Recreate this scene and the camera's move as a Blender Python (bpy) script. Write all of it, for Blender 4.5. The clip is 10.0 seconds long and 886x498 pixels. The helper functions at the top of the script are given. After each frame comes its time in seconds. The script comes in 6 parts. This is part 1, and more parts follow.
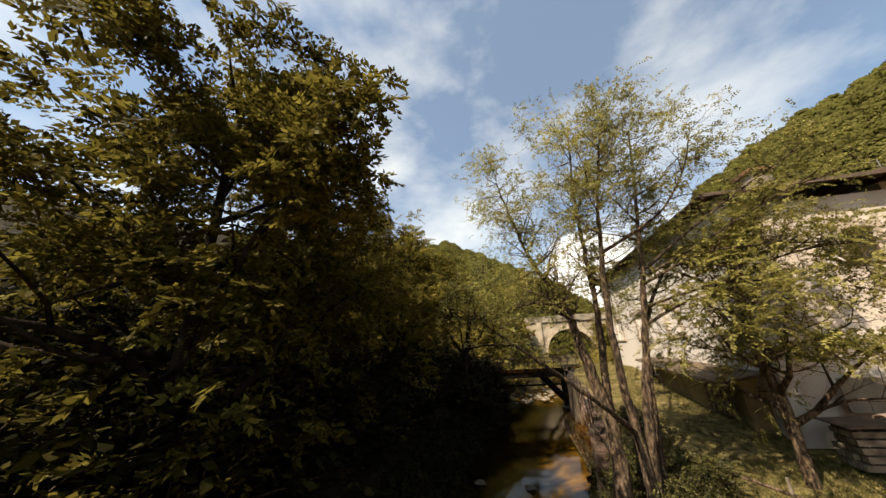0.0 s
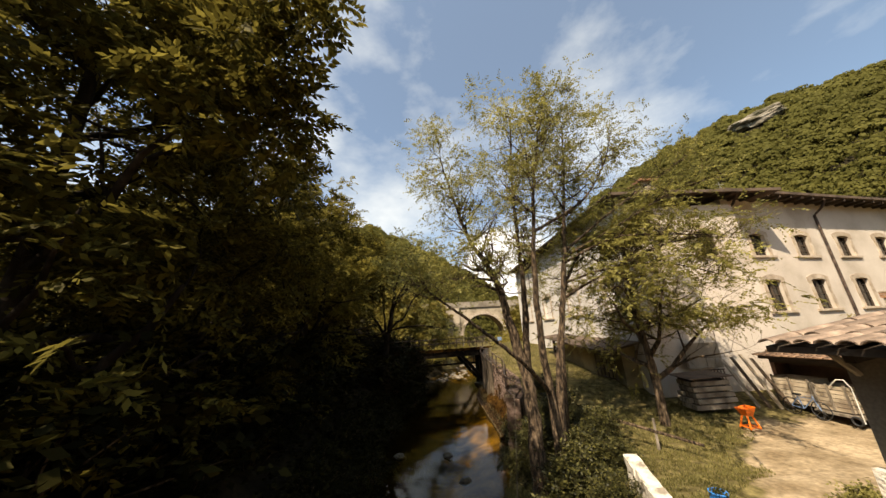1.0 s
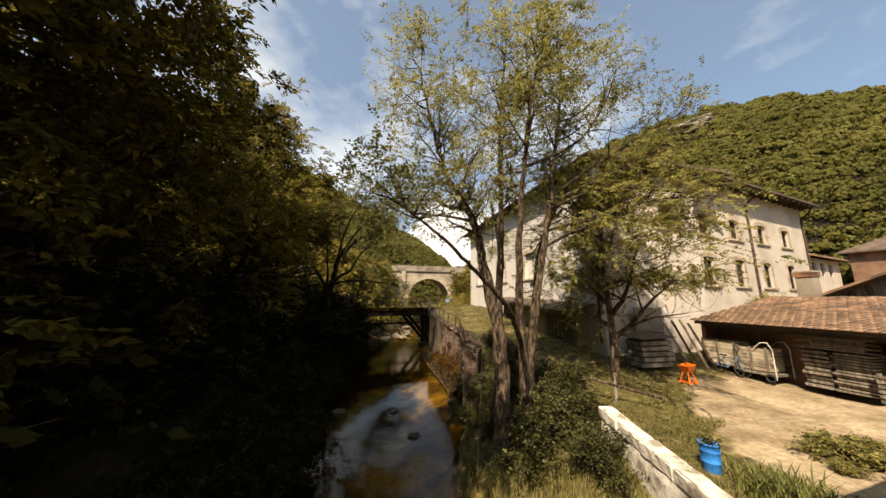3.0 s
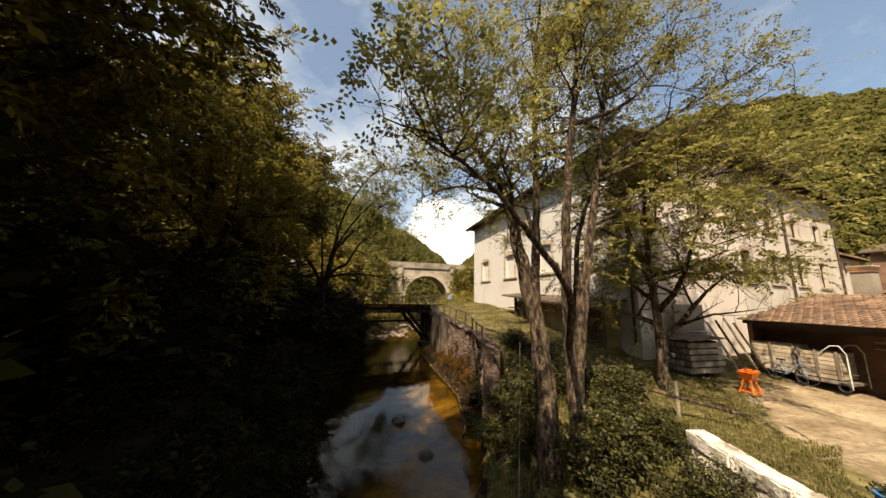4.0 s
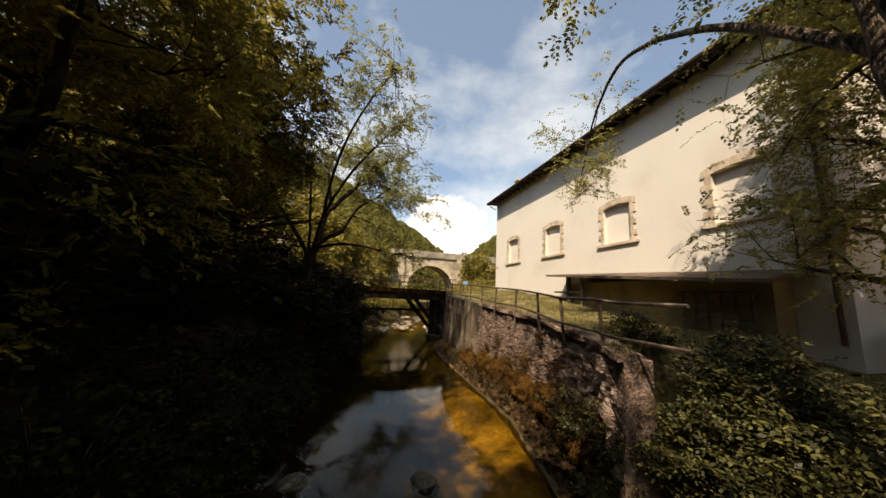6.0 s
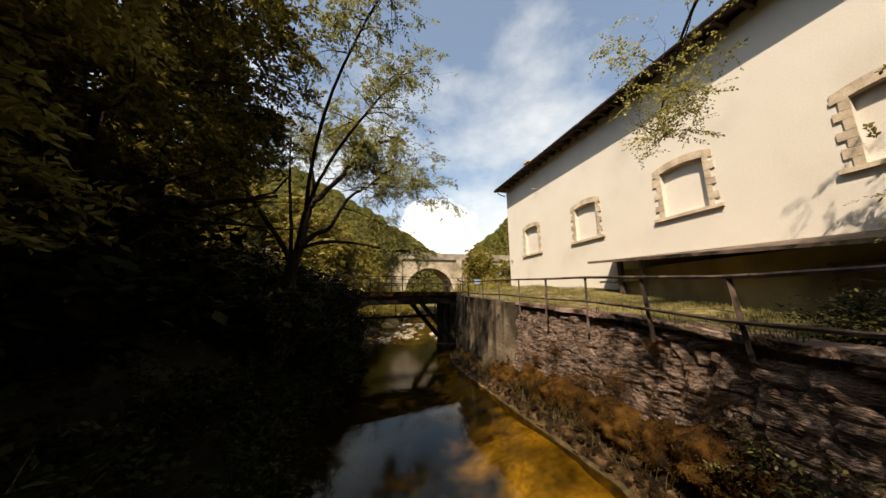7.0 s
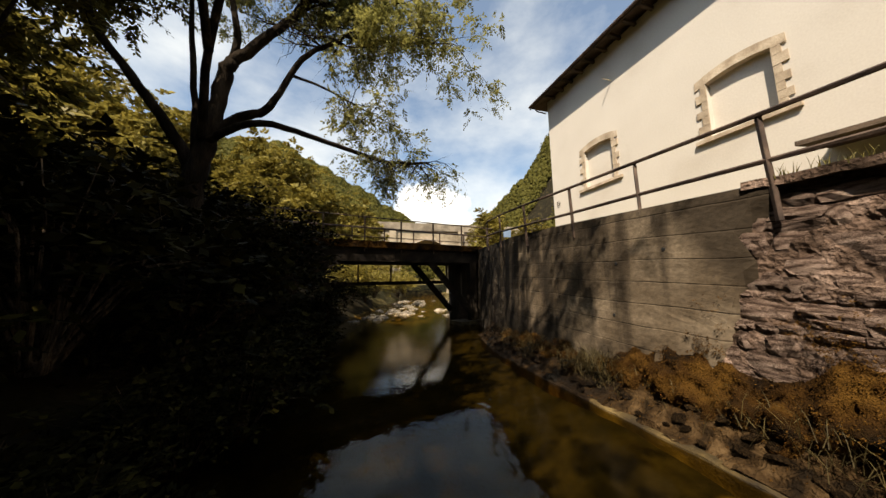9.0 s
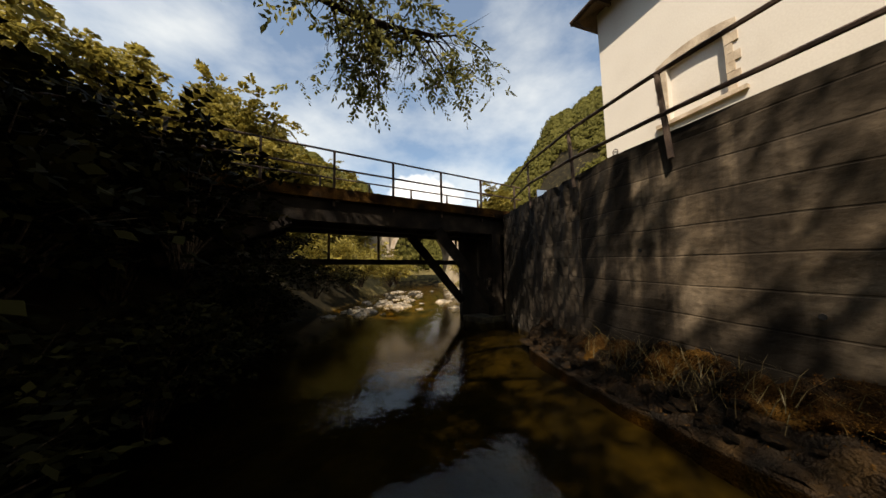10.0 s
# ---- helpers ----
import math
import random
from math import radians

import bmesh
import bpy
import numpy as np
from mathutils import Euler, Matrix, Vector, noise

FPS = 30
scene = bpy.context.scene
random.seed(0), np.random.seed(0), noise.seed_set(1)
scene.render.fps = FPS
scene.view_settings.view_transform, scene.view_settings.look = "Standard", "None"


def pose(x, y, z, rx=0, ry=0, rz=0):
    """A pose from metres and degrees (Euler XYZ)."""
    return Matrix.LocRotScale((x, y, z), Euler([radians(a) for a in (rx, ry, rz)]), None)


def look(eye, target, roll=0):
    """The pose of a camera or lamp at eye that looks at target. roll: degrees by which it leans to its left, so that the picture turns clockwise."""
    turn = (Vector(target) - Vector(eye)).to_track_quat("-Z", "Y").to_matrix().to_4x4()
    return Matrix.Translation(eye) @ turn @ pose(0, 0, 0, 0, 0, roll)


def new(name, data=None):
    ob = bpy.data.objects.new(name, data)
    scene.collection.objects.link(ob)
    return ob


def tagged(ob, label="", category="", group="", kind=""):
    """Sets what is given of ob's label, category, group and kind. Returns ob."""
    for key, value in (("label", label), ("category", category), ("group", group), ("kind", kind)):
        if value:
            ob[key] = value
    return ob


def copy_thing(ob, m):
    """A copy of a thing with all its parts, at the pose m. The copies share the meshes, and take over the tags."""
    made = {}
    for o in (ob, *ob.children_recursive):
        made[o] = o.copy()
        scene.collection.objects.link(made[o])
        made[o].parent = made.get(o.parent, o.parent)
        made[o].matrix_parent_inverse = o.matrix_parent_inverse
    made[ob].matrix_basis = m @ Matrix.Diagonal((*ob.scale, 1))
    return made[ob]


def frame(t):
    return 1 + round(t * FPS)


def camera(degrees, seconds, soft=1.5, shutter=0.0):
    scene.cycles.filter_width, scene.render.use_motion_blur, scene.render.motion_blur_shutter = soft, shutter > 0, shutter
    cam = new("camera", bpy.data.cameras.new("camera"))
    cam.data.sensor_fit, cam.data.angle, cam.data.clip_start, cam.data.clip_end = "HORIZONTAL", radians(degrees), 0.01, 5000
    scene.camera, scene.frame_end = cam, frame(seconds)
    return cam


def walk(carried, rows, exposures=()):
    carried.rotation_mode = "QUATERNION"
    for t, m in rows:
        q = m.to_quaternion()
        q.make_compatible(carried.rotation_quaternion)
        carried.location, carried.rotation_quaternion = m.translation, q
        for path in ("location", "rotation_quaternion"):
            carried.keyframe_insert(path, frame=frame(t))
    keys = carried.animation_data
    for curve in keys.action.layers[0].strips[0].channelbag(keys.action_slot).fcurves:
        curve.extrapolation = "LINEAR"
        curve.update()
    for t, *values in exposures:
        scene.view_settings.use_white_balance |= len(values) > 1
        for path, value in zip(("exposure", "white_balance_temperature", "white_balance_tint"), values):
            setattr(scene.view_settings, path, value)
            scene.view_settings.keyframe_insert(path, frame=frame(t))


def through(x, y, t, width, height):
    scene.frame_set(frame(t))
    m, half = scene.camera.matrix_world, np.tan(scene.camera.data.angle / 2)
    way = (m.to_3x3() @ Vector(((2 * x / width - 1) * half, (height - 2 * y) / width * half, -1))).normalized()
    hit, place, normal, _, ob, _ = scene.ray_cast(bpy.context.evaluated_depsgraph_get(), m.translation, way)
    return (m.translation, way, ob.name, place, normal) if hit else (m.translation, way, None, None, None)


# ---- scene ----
cam = camera(113.58, 10.0, soft=1.5)
PATH = [
    (0, (4.048, 7.016, 5.947), (3.646, 8.859, 6.612), -2.72),
    (0.5, (3.825, 7.204, 5.826), (3.665, 9.099, 6.447), -2.97),
    (1, (3.448, 7.479, 5.513), (3.557, 9.396, 6.071), -3.15),
    (1.5, (3.256, 7.781, 5.192), (3.536, 9.703, 5.670), -1.89),
    (2, (3.094, 8.170, 5.031), (3.483, 10.091, 5.433), -0.84),
    (2.5, (3.011, 8.687, 4.945), (3.450, 10.606, 5.297), -0.18),
    (4, (2.645, 11.245, 4.614), (3.144, 13.153, 4.947), 1.15),
    (4.5, (2.561, 12.378, 4.427), (3.082, 14.281, 4.752), 1.13),
    (5, (2.524, 13.647, 4.156), (3.043, 15.552, 4.478), 3.04),
    (5.5, (2.686, 15.026, 3.858), (3.192, 16.935, 4.172), 3.17),
    (6.8, (2.661, 19.054, 3.505), (3.194, 20.953, 3.838), 0.60),
    (7, (2.566, 19.667, 3.517), (3.118, 21.559, 3.857), -0.93),
    (7.5, (2.653, 21.294, 3.355), (3.220, 23.181, 3.698), -1.52),
    (8, (2.685, 22.885, 3.075), (3.273, 24.770, 3.388), -1.66),
    (8.5, (2.991, 24.468, 2.760), (3.584, 26.359, 3.030), -1.36),
    (9, (3.299, 26.239, 2.347), (3.899, 28.133, 2.578), -1.28),
    (9.5, (3.721, 28.029, 2.103), (4.312, 29.929, 2.303), -1.03),
    (10, (4.012, 30.374, 1.935), (4.654, 32.260, 2.113), -1.19),
]
walk(cam, [(t, look(eye, target, roll)) for t, eye, target, roll in PATH], exposures=[(0, 1.0, 7150, 10), (4.5, 1.0, 7350, 11), (6.5, 1.0, 7300, 11), (8.6, 1.0, 7100, 10), (10, 0.85, 7000, 10)])

# ---- light: afternoon sun from behind the camera's left, blue sky with clouds ----
SUN_AZ, SUN_EL = radians(220.5), radians(52)
world = bpy.data.worlds.new("sky")
scene.world = world
world.use_nodes = True
wn, wl = world.node_tree.nodes, world.node_tree.links
wn.clear()
w_out, w_bg, w_sky = wn.new("ShaderNodeOutputWorld"), wn.new("ShaderNodeBackground"), wn.new("ShaderNodeTexSky")
w_sky.sky_type, w_sky.sun_disc, w_sky.sun_elevation, w_sky.sun_rotation = "NISHITA", False, SUN_EL, SUN_AZ
w_sky.dust_density, w_sky.ozone_density = 1.6, 1.6
w_bg.inputs["Strength"].default_value = 0.09
w_tc, w_map, w_n1 = wn.new("ShaderNodeTexCoord"), wn.new("ShaderNodeMapping"), wn.new("ShaderNodeTexNoise")
w_map.inputs["Scale"].default_value = (1.0, 1.0, 1.8)
w_n1.inputs["Scale"].default_value, w_n1.inputs["Detail"].default_value, w_n1.inputs["Roughness"].default_value = 1.9, 7, 0.55
w_ramp, w_mix = wn.new("ShaderNodeValToRGB"), wn.new("ShaderNodeMix")
w_mix.data_type = "RGBA"
w_ramp.color_ramp.elements[0].position, w_ramp.color_ramp.elements[1].position = 0.45, 0.76
w_ramp.color_ramp.elements[0].color = (0.11, 0.11, 0.11, 1)
wl.new(w_tc.outputs["Generated"], w_map.inputs["Vector"])
wl.new(w_map.outputs["Vector"], w_n1.inputs["Vector"])
wl.new(w_n1.outputs["Fac"], w_ramp.inputs["Fac"])
wl.new(w_ramp.outputs["Color"], w_mix.inputs["Factor"])
w_tint = wn.new("ShaderNodeMix")
w_tint.data_type, w_tint.blend_type = "RGBA", "MULTIPLY"
w_tint.inputs["Factor"].default_value = 1.0
w_tint.inputs["B"].default_value = (0.83, 1.03, 1.1, 1)
wl.new(w_sky.outputs["Color"], w_tint.inputs["A"])
wl.new(w_tint.outputs["Result"], w_mix.inputs["A"])
w_mix.inputs["B"].default_value = (6.6, 6.9, 7.0, 1)
# a cumulus low over the far end of the valley
w_dot, w_cr, w_cm, w_mul = wn.new("ShaderNodeVectorMath"), wn.new("ShaderNodeValToRGB"), wn.new("ShaderNodeMix"), wn.new("ShaderNodeMath")
w_dot.operation = "DOT_PRODUCT"
az, el = radians(15.5), radians(11)
w_dot.inputs[1].default_value = (math.sin(az) * math.cos(el), math.cos(az) * math.cos(el), math.sin(el))
w_n2 = wn.new("ShaderNodeTexNoise")
w_n2.inputs["Scale"].default_value, w_n2.inputs["Detail"].default_value = 14, 5
wl.new(w_tc.outputs["Generated"], w_n2.inputs["Vector"])
wl.new(w_tc.outputs["Generated"], w_dot.inputs[0])
w_mul.operation = "MULTIPLY_ADD"
w_mul.inputs[1].default_value = 0.016
wl.new(w_n2.outputs["Fac"], w_mul.inputs[0])
wl.new(w_dot.outputs["Value"], w_mul.inputs[2])
w_cr.color_ramp.elements[0].position, w_cr.color_ramp.elements[1].position = 0.9978, 0.9998
wl.new(w_mul.outputs["Value"], w_cr.inputs["Fac"])
w_cm.data_type = "RGBA"
wl.new(w_cr.outputs["Color"], w_cm.inputs["Factor"])
wl.new(w_mix.outputs["Result"], w_cm.inputs["A"])
w_cm.inputs["B"].default_value = (9.5, 9.4, 9.2, 1)
wl.new(w_cm.outputs["Result"], w_bg.inputs["Color"])
wl.new(w_bg.outputs["Background"], w_out.inputs["Surface"])

sun = new("sun", bpy.data.lights.new("sun", "SUN"))
sun.data.energy, sun.data.angle, sun.data.color = 5.0, radians(0.5), (1.0, 0.895, 0.75)
TO_SUN = Vector((math.sin(SUN_AZ) * math.cos(SUN_EL), math.cos(SUN_AZ) * math.cos(SUN_EL), math.sin(SUN_EL)))
sun.matrix_world = look((0, 0, 60), Vector((0, 0, 60)) - TO_SUN)


# ---- materials ----
def mat(name, base, rough=0.8, dark=None, light=None, scale=1.0, fine=30.0, bump=0.15, metal=0.0, spread=(0.35, 0.7),
        space="Object", vary=0.0, island=0.0, spec=0.3, stretch=(1, 1, 1), bump_dist=0.02, grain_k=0.45):
    """A rough surface: a base colour broken by stains at one scale and grain at another, with fine relief."""
    m = bpy.data.materials.new(name)
    m.use_nodes = True
    n, l = m.node_tree.nodes, m.node_tree.links
    b = n["Principled BSDF"]
    b.inputs["Roughness"].default_value, b.inputs["Metallic"].default_value = rough, metal
    b.inputs["Specular IOR Level"].default_value = spec
    dark = dark or tuple(c * 0.6 for c in base)
    light = light or tuple(min(1, c * 1.25) for c in base)
    tc, mp = n.new("ShaderNodeTexCoord"), n.new("ShaderNodeMapping")
    mp.inputs["Scale"].default_value = stretch
    l.new(tc.outputs[space], mp.inputs["Vector"])
    big, small = n.new("ShaderNodeTexNoise"), n.new("ShaderNodeTexNoise")
    big.inputs["Scale"].default_value, big.inputs["Detail"].default_value = scale, 6
    small.inputs["Scale"].default_value, small.inputs["Detail"].default_value = fine, 4
    for t in (big, small):
        l.new(mp.outputs["Vector"], t.inputs["Vector"])
    ramp = n.new("ShaderNodeValToRGB")
    e = ramp.color_ramp.elements
    e[0].position, e[0].color = spread[0], (*dark, 1)
    e[1].position, e[1].color = spread[1], (*light, 1)
    mid = e.new((spread[0] + spread[1]) / 2)
    mid.color = (*base, 1)
    l.new(big.outputs["Fac"], ramp.inputs["Fac"])
    grain = n.new("ShaderNodeMix")
    grain.data_type, grain.blend_type = "RGBA", "OVERLAY"
    grain.inputs["Factor"].default_value = grain_k
    l.new(ramp.outputs["Color"], grain.inputs["A"])
    l.new(small.outputs["Fac"], grain.inputs["B"])
    col = grain.outputs["Result"]
    if vary or island:
        src = n.new("ShaderNodeNewGeometry").outputs["Random Per Island"] if island else n.new("ShaderNodeObjectInfo").outputs["Random"]
        hsv, mr = n.new("ShaderNodeHueSaturation"), n.new("ShaderNodeMapRange")
        k = island or vary
        mr.inputs["To Min"].default_value, mr.inputs["To Max"].default_value = 1 - k, 1 + k
        l.new(src, mr.inputs["Value"])
        l.new(mr.outputs["Result"], hsv.inputs["Value"])
        l.new(col, hsv.inputs["Color"])
        col = hsv.outputs["Color"]
    l.new(col, b.inputs["Base Color"])
    if bump:
        bp = n.new("ShaderNodeBump")
        bp.inputs["Strength"].default_value, bp.inputs["Distance"].default_value = bump, bump_dist
        l.new(small.outputs["Fac"], bp.inputs["Height"])
        l.new(bp.outputs["Normal"], b.inputs["Normal"])
    return m


def leaf_mat(name, base, light, dark, through=0.35, gloss=0.2, mottle=0.7, patch=0.35):
    """Leaves: each one its own shade, letting some light through."""
    m = bpy.data.materials.new(name)
    m.use_nodes = True
    n, l = m.node_tree.nodes, m.node_tree.links
    b = n["Principled BSDF"]
    b.inputs["Roughness"].default_value, b.inputs["Specular IOR Level"].default_value = 0.55, gloss
    geo, ramp = n.new("ShaderNodeNewGeometry"), n.new("ShaderNodeValToRGB")
    e = ramp.color_ramp.elements
    e[0].color, e[1].color = (*dark, 1), (*light, 1)
    mid = e.new(0.5)
    mid.color = (*base, 1)
    tc, big = n.new("ShaderNodeTexCoord"), n.new("ShaderNodeTexNoise")
    big.inputs["Scale"].default_value, big.inputs["Detail"].default_value = patch, 3
    l.new(tc.outputs["Object"], big.inputs["Vector"])
    mx = n.new("ShaderNodeMath")
    mx.operation = "MULTIPLY_ADD"
    mx.inputs[1].default_value = mottle
    l.new(geo.outputs["Random Per Island"], mx.inputs[0])
    half = n.new("ShaderNodeMath")
    half.operation = "MULTIPLY_ADD"
    half.inputs[1].default_value, half.inputs[2].default_value = 1.2, -0.1 - mottle / 2
    l.new(big.outputs["Fac"], half.inputs[0])
    l.new(half.outputs["Value"], mx.inputs[2])
    l.new(mx.outputs["Value"], ramp.inputs["Fac"])
    l.new(ramp.outputs["Color"], b.inputs["Base Color"])
    tr, mixer = n.new("ShaderNodeBsdfTranslucent"), n.new("ShaderNodeMixShader")
    l.new(ramp.outputs["Color"], tr.inputs["Color"])
    mixer.inputs["Fac"].default_value = through
    l.new(b.outputs["BSDF"], mixer.inputs[1])
    l.new(tr.outputs["BSDF"], mixer.inputs[2])
    l.new(mixer.outputs["Shader"], n["Material Output"].inputs["Surface"])
    return m


M_PLASTER = mat("cream_plaster", (0.53, 0.485, 0.432), 0.9, (0.45, 0.40, 0.345), (0.56, 0.515, 0.46), 0.5, 25, 0.04, spread=(0.25, 0.7), grain_k=0.12)
M_PLASTER2 = mat("pale_plaster", (0.50, 0.43, 0.355), 0.9, (0.38, 0.32, 0.25), (0.56, 0.49, 0.41), 0.6, 30, 0.06, spread=(0.3, 0.7), grain_k=0.2)
M_GREYWALL = mat("grey_plaster", (0.24, 0.2, 0.15), 0.9, (0.14, 0.115, 0.085), (0.31, 0.26, 0.2), 0.7, 35, 0.2)
M_STONETRIM = mat("beige_stone_trim", (0.41, 0.33, 0.245), 0.9, (0.29, 0.225, 0.16), (0.5, 0.415, 0.32), 2.5, 40, 0.25, vary=0.1)
M_STONE = mat("wall_stone", (0.205, 0.142, 0.112), 0.95, (0.055, 0.034, 0.025), (0.3, 0.22, 0.178), 3.0, 26, 1.0, vary=0.25, bump_dist=0.06, spec=0.1, spread=(0.36, 0.66), grain_k=0.8, stretch=(1, 0.7, 1.7))
M_OLIVEWALL = mat("stained_olive_plaster", (0.25, 0.19, 0.09), 0.9, (0.13, 0.10, 0.05), (0.32, 0.25, 0.13), 0.8, 30, 0.1, grain_k=0.25)
M_RUBBLE = mat("wet_rubble", (0.034, 0.02, 0.009), 0.95, (0.009, 0.006, 0.0035), (0.08, 0.05, 0.024), 5, 30, 1.0, vary=0.45, bump_dist=0.05, spec=0.04)
M_VIADUCT = mat("weathered_render", (0.33, 0.27, 0.19), 0.9, (0.18, 0.145, 0.1), (0.42, 0.35, 0.26), 0.5, 20, 0.2)
M_MORTAR = mat("old_mortar", (0.13, 0.086, 0.064), 0.95, (0.03, 0.019, 0.013), (0.25, 0.178, 0.142), 2.5, 20, 1.0, bump_dist=0.05, spec=0.1)
M_MOSS = mat("brown_moss", (0.045, 0.021, 0.005), 0.95, (0.01, 0.006, 0.003), (0.11, 0.055, 0.011), 2.5, 60, 1.0, bump_dist=0.06, spec=0.05)
# Shaded copy of the rubble and kerb colours, for the reach by the bridge.
M_WETSHADE = mat("shaded_wet_stone", (0.017, 0.0095, 0.004), 0.6, (0.005, 0.0035, 0.002), (0.05, 0.028, 0.01), 3, 40, 1.0, vary=0.4, bump_dist=0.05, spec=0.12)
M_KERB = mat("slimy_kerb", (0.055, 0.036, 0.011), 0.8, (0.02, 0.013, 0.005), (0.13, 0.09, 0.034), 3, 40, 0.8)
M_WETROCK = mat("mossy_wet_rock", (0.05, 0.042, 0.024), 0.6, (0.015, 0.013, 0.009), (0.12, 0.1, 0.06), 4, 30, 0.7)
M_RUST = mat("rusty_steel", (0.075, 0.05, 0.038), 0.7, (0.035, 0.024, 0.02), (0.14, 0.1, 0.075), 4, 60, 0.2, metal=0.3)
M_BARK = mat("bark", (0.072, 0.047, 0.027), 0.95, (0.016, 0.01, 0.006), (0.16, 0.11, 0.068), 14, 34, 1.0, stretch=(1, 1, 0.3), bump_dist=0.09, spread=(0.38, 0.64), grain_k=0.75)
M_BARKDARK = mat("dark_bark", (0.022, 0.016, 0.011), 0.95, (0.009, 0.007, 0.005), (0.045, 0.034, 0.024), 3.5, 22, 1.0, stretch=(1, 1, 0.35), bump_dist=0.04, spec=0.05)
M_WOODGREY = mat("weathered_boards", (0.20, 0.165, 0.125), 0.85, (0.09, 0.07, 0.05), (0.32, 0.27, 0.21), 2, 30, 0.3, vary=0.3, stretch=(1, 6, 1))
M_WOODDARK = mat("dark_timber", (0.06, 0.042, 0.028), 0.85, None, None, 2, 30, 0.3, vary=0.25)
M_WOODPALE = mat("pale_boards", (0.42, 0.34, 0.24), 0.85, (0.25, 0.19, 0.13), (0.55, 0.46, 0.34), 2, 30, 0.2, vary=0.2)
M_TILE = mat("clay_roof_tile", (0.30, 0.15, 0.075), 0.85, (0.15, 0.08, 0.045), (0.42, 0.24, 0.13), 1.5, 30, 0.4, vary=0.3)
M_TILEGREY = mat("mossy_roof_tile", (0.20, 0.14, 0.10), 0.9, (0.08, 0.06, 0.045), (0.36, 0.27, 0.2), 2.5, 30, 0.5, vary=0.35)
M_ROOFDARK = mat("old_brown_roofing", (0.10, 0.07, 0.05), 0.9, None, None, 2, 30, 0.4)
M_SHEDWALL = mat("brown_shed_boarding", (0.17, 0.095, 0.06), 0.85, None, None, 1.5, 30, 0.3, vary=0.2)
M_WHITESTONE = mat("whitewashed_stone", (0.52, 0.46, 0.375), 0.9, (0.24, 0.2, 0.15), (0.64, 0.575, 0.48), 4, 25, 0.7, spread=(0.38, 0.6), bump_dist=0.03)
M_ROCK = mat("river_rock", (0.2, 0.165, 0.12), 0.85, (0.07, 0.058, 0.04), (0.36, 0.3, 0.23), 2, 18, 0.6, vary=0.4)
M_ORANGE = mat("orange_paint", (0.75, 0.16, 0.015), 0.5, (0.4, 0.09, 0.015), None, 5, 40, 0.05)
M_BLUE = mat("blue_plastic", (0.03, 0.2, 0.55), 0.45, (0.02, 0.13, 0.4), None, 4, 40, 0.03)
M_GLASS = mat("dark_window_glass", (0.02, 0.018, 0.015), 0.12, None, None, 2, 30, 0.02, spec=0.5)
M_METAL = mat("dull_metal", (0.35, 0.33, 0.3), 0.45, None, None, 6, 40, 0.05, metal=0.7)
M_RUBBER = mat("black_rubber", (0.02, 0.02, 0.02), 0.7)
M_WHITEPAINT = mat("white_paint", (0.6, 0.57, 0.5), 0.7, None, None, 3, 40, 0.1)
M_SHEDTILE = mat("flat_clay_tile", (0.205, 0.118, 0.068), 0.85, (0.09, 0.06, 0.04), (0.28, 0.19, 0.125), 1.2, 30, 0.4, island=0.36)
M_FLATTILE = mat("single_clay_tile", (0.205, 0.118, 0.068), 0.85, (0.09, 0.06, 0.04), (0.28, 0.19, 0.125), 1.2, 30, 0.4, vary=0.36)
M_BIKE = mat("pale_blue_paint", (0.16, 0.23, 0.36), 0.4)
M_CRAG = mat("pale_limestone", (0.21, 0.18, 0.135), 0.9, (0.06, 0.055, 0.03), (0.28, 0.245, 0.2), 0.4, 3, 0.8, bump_dist=0.5)
L_ALDER = leaf_mat("alder_leaves", (0.225, 0.2, 0.053), (0.41, 0.36, 0.105), (0.1, 0.092, 0.026), 0.52)
# Near-black leaf colour holds the far bank's deep shade.
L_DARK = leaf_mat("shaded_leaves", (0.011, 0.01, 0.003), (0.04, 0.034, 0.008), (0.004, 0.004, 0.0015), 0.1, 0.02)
# Bank leaves darker, ash leaves lighter: the tone carries each tree's shade or sun.
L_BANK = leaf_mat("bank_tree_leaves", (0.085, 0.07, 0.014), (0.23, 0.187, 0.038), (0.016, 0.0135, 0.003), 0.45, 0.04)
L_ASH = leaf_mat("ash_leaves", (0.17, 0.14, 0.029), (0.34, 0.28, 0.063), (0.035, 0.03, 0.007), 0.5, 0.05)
L_MOSS = leaf_mat("moss_fronds", (0.042, 0.019, 0.0045), (0.12, 0.06, 0.012), (0.01, 0.0055, 0.0025), 0.15, 0.03, patch=1.3)
# Lighter leaf colour, with the sun on slope and stream put into it.
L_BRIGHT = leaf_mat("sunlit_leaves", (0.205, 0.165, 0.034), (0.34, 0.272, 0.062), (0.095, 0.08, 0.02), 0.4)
L_ROBINIA = leaf_mat("robinia_leaves", (0.18, 0.17, 0.05), (0.33, 0.305, 0.09), (0.07, 0.068, 0.021), 0.5)
L_FAR = leaf_mat("far_woods_leaves", (0.095, 0.087, 0.022), (0.165, 0.146, 0.04), (0.045, 0.044, 0.012), 0.3, 0.03, mottle=0.14, patch=0.07)
L_GRASS = leaf_mat("grass_blades", (0.135, 0.118, 0.035), (0.26, 0.215, 0.075), (0.06, 0.056, 0.017), 0.3)
L_SHRUB = leaf_mat("shrub_leaves", (0.036, 0.034, 0.009), (0.13, 0.115, 0.032), (0.008, 0.008, 0.003), 0.2)
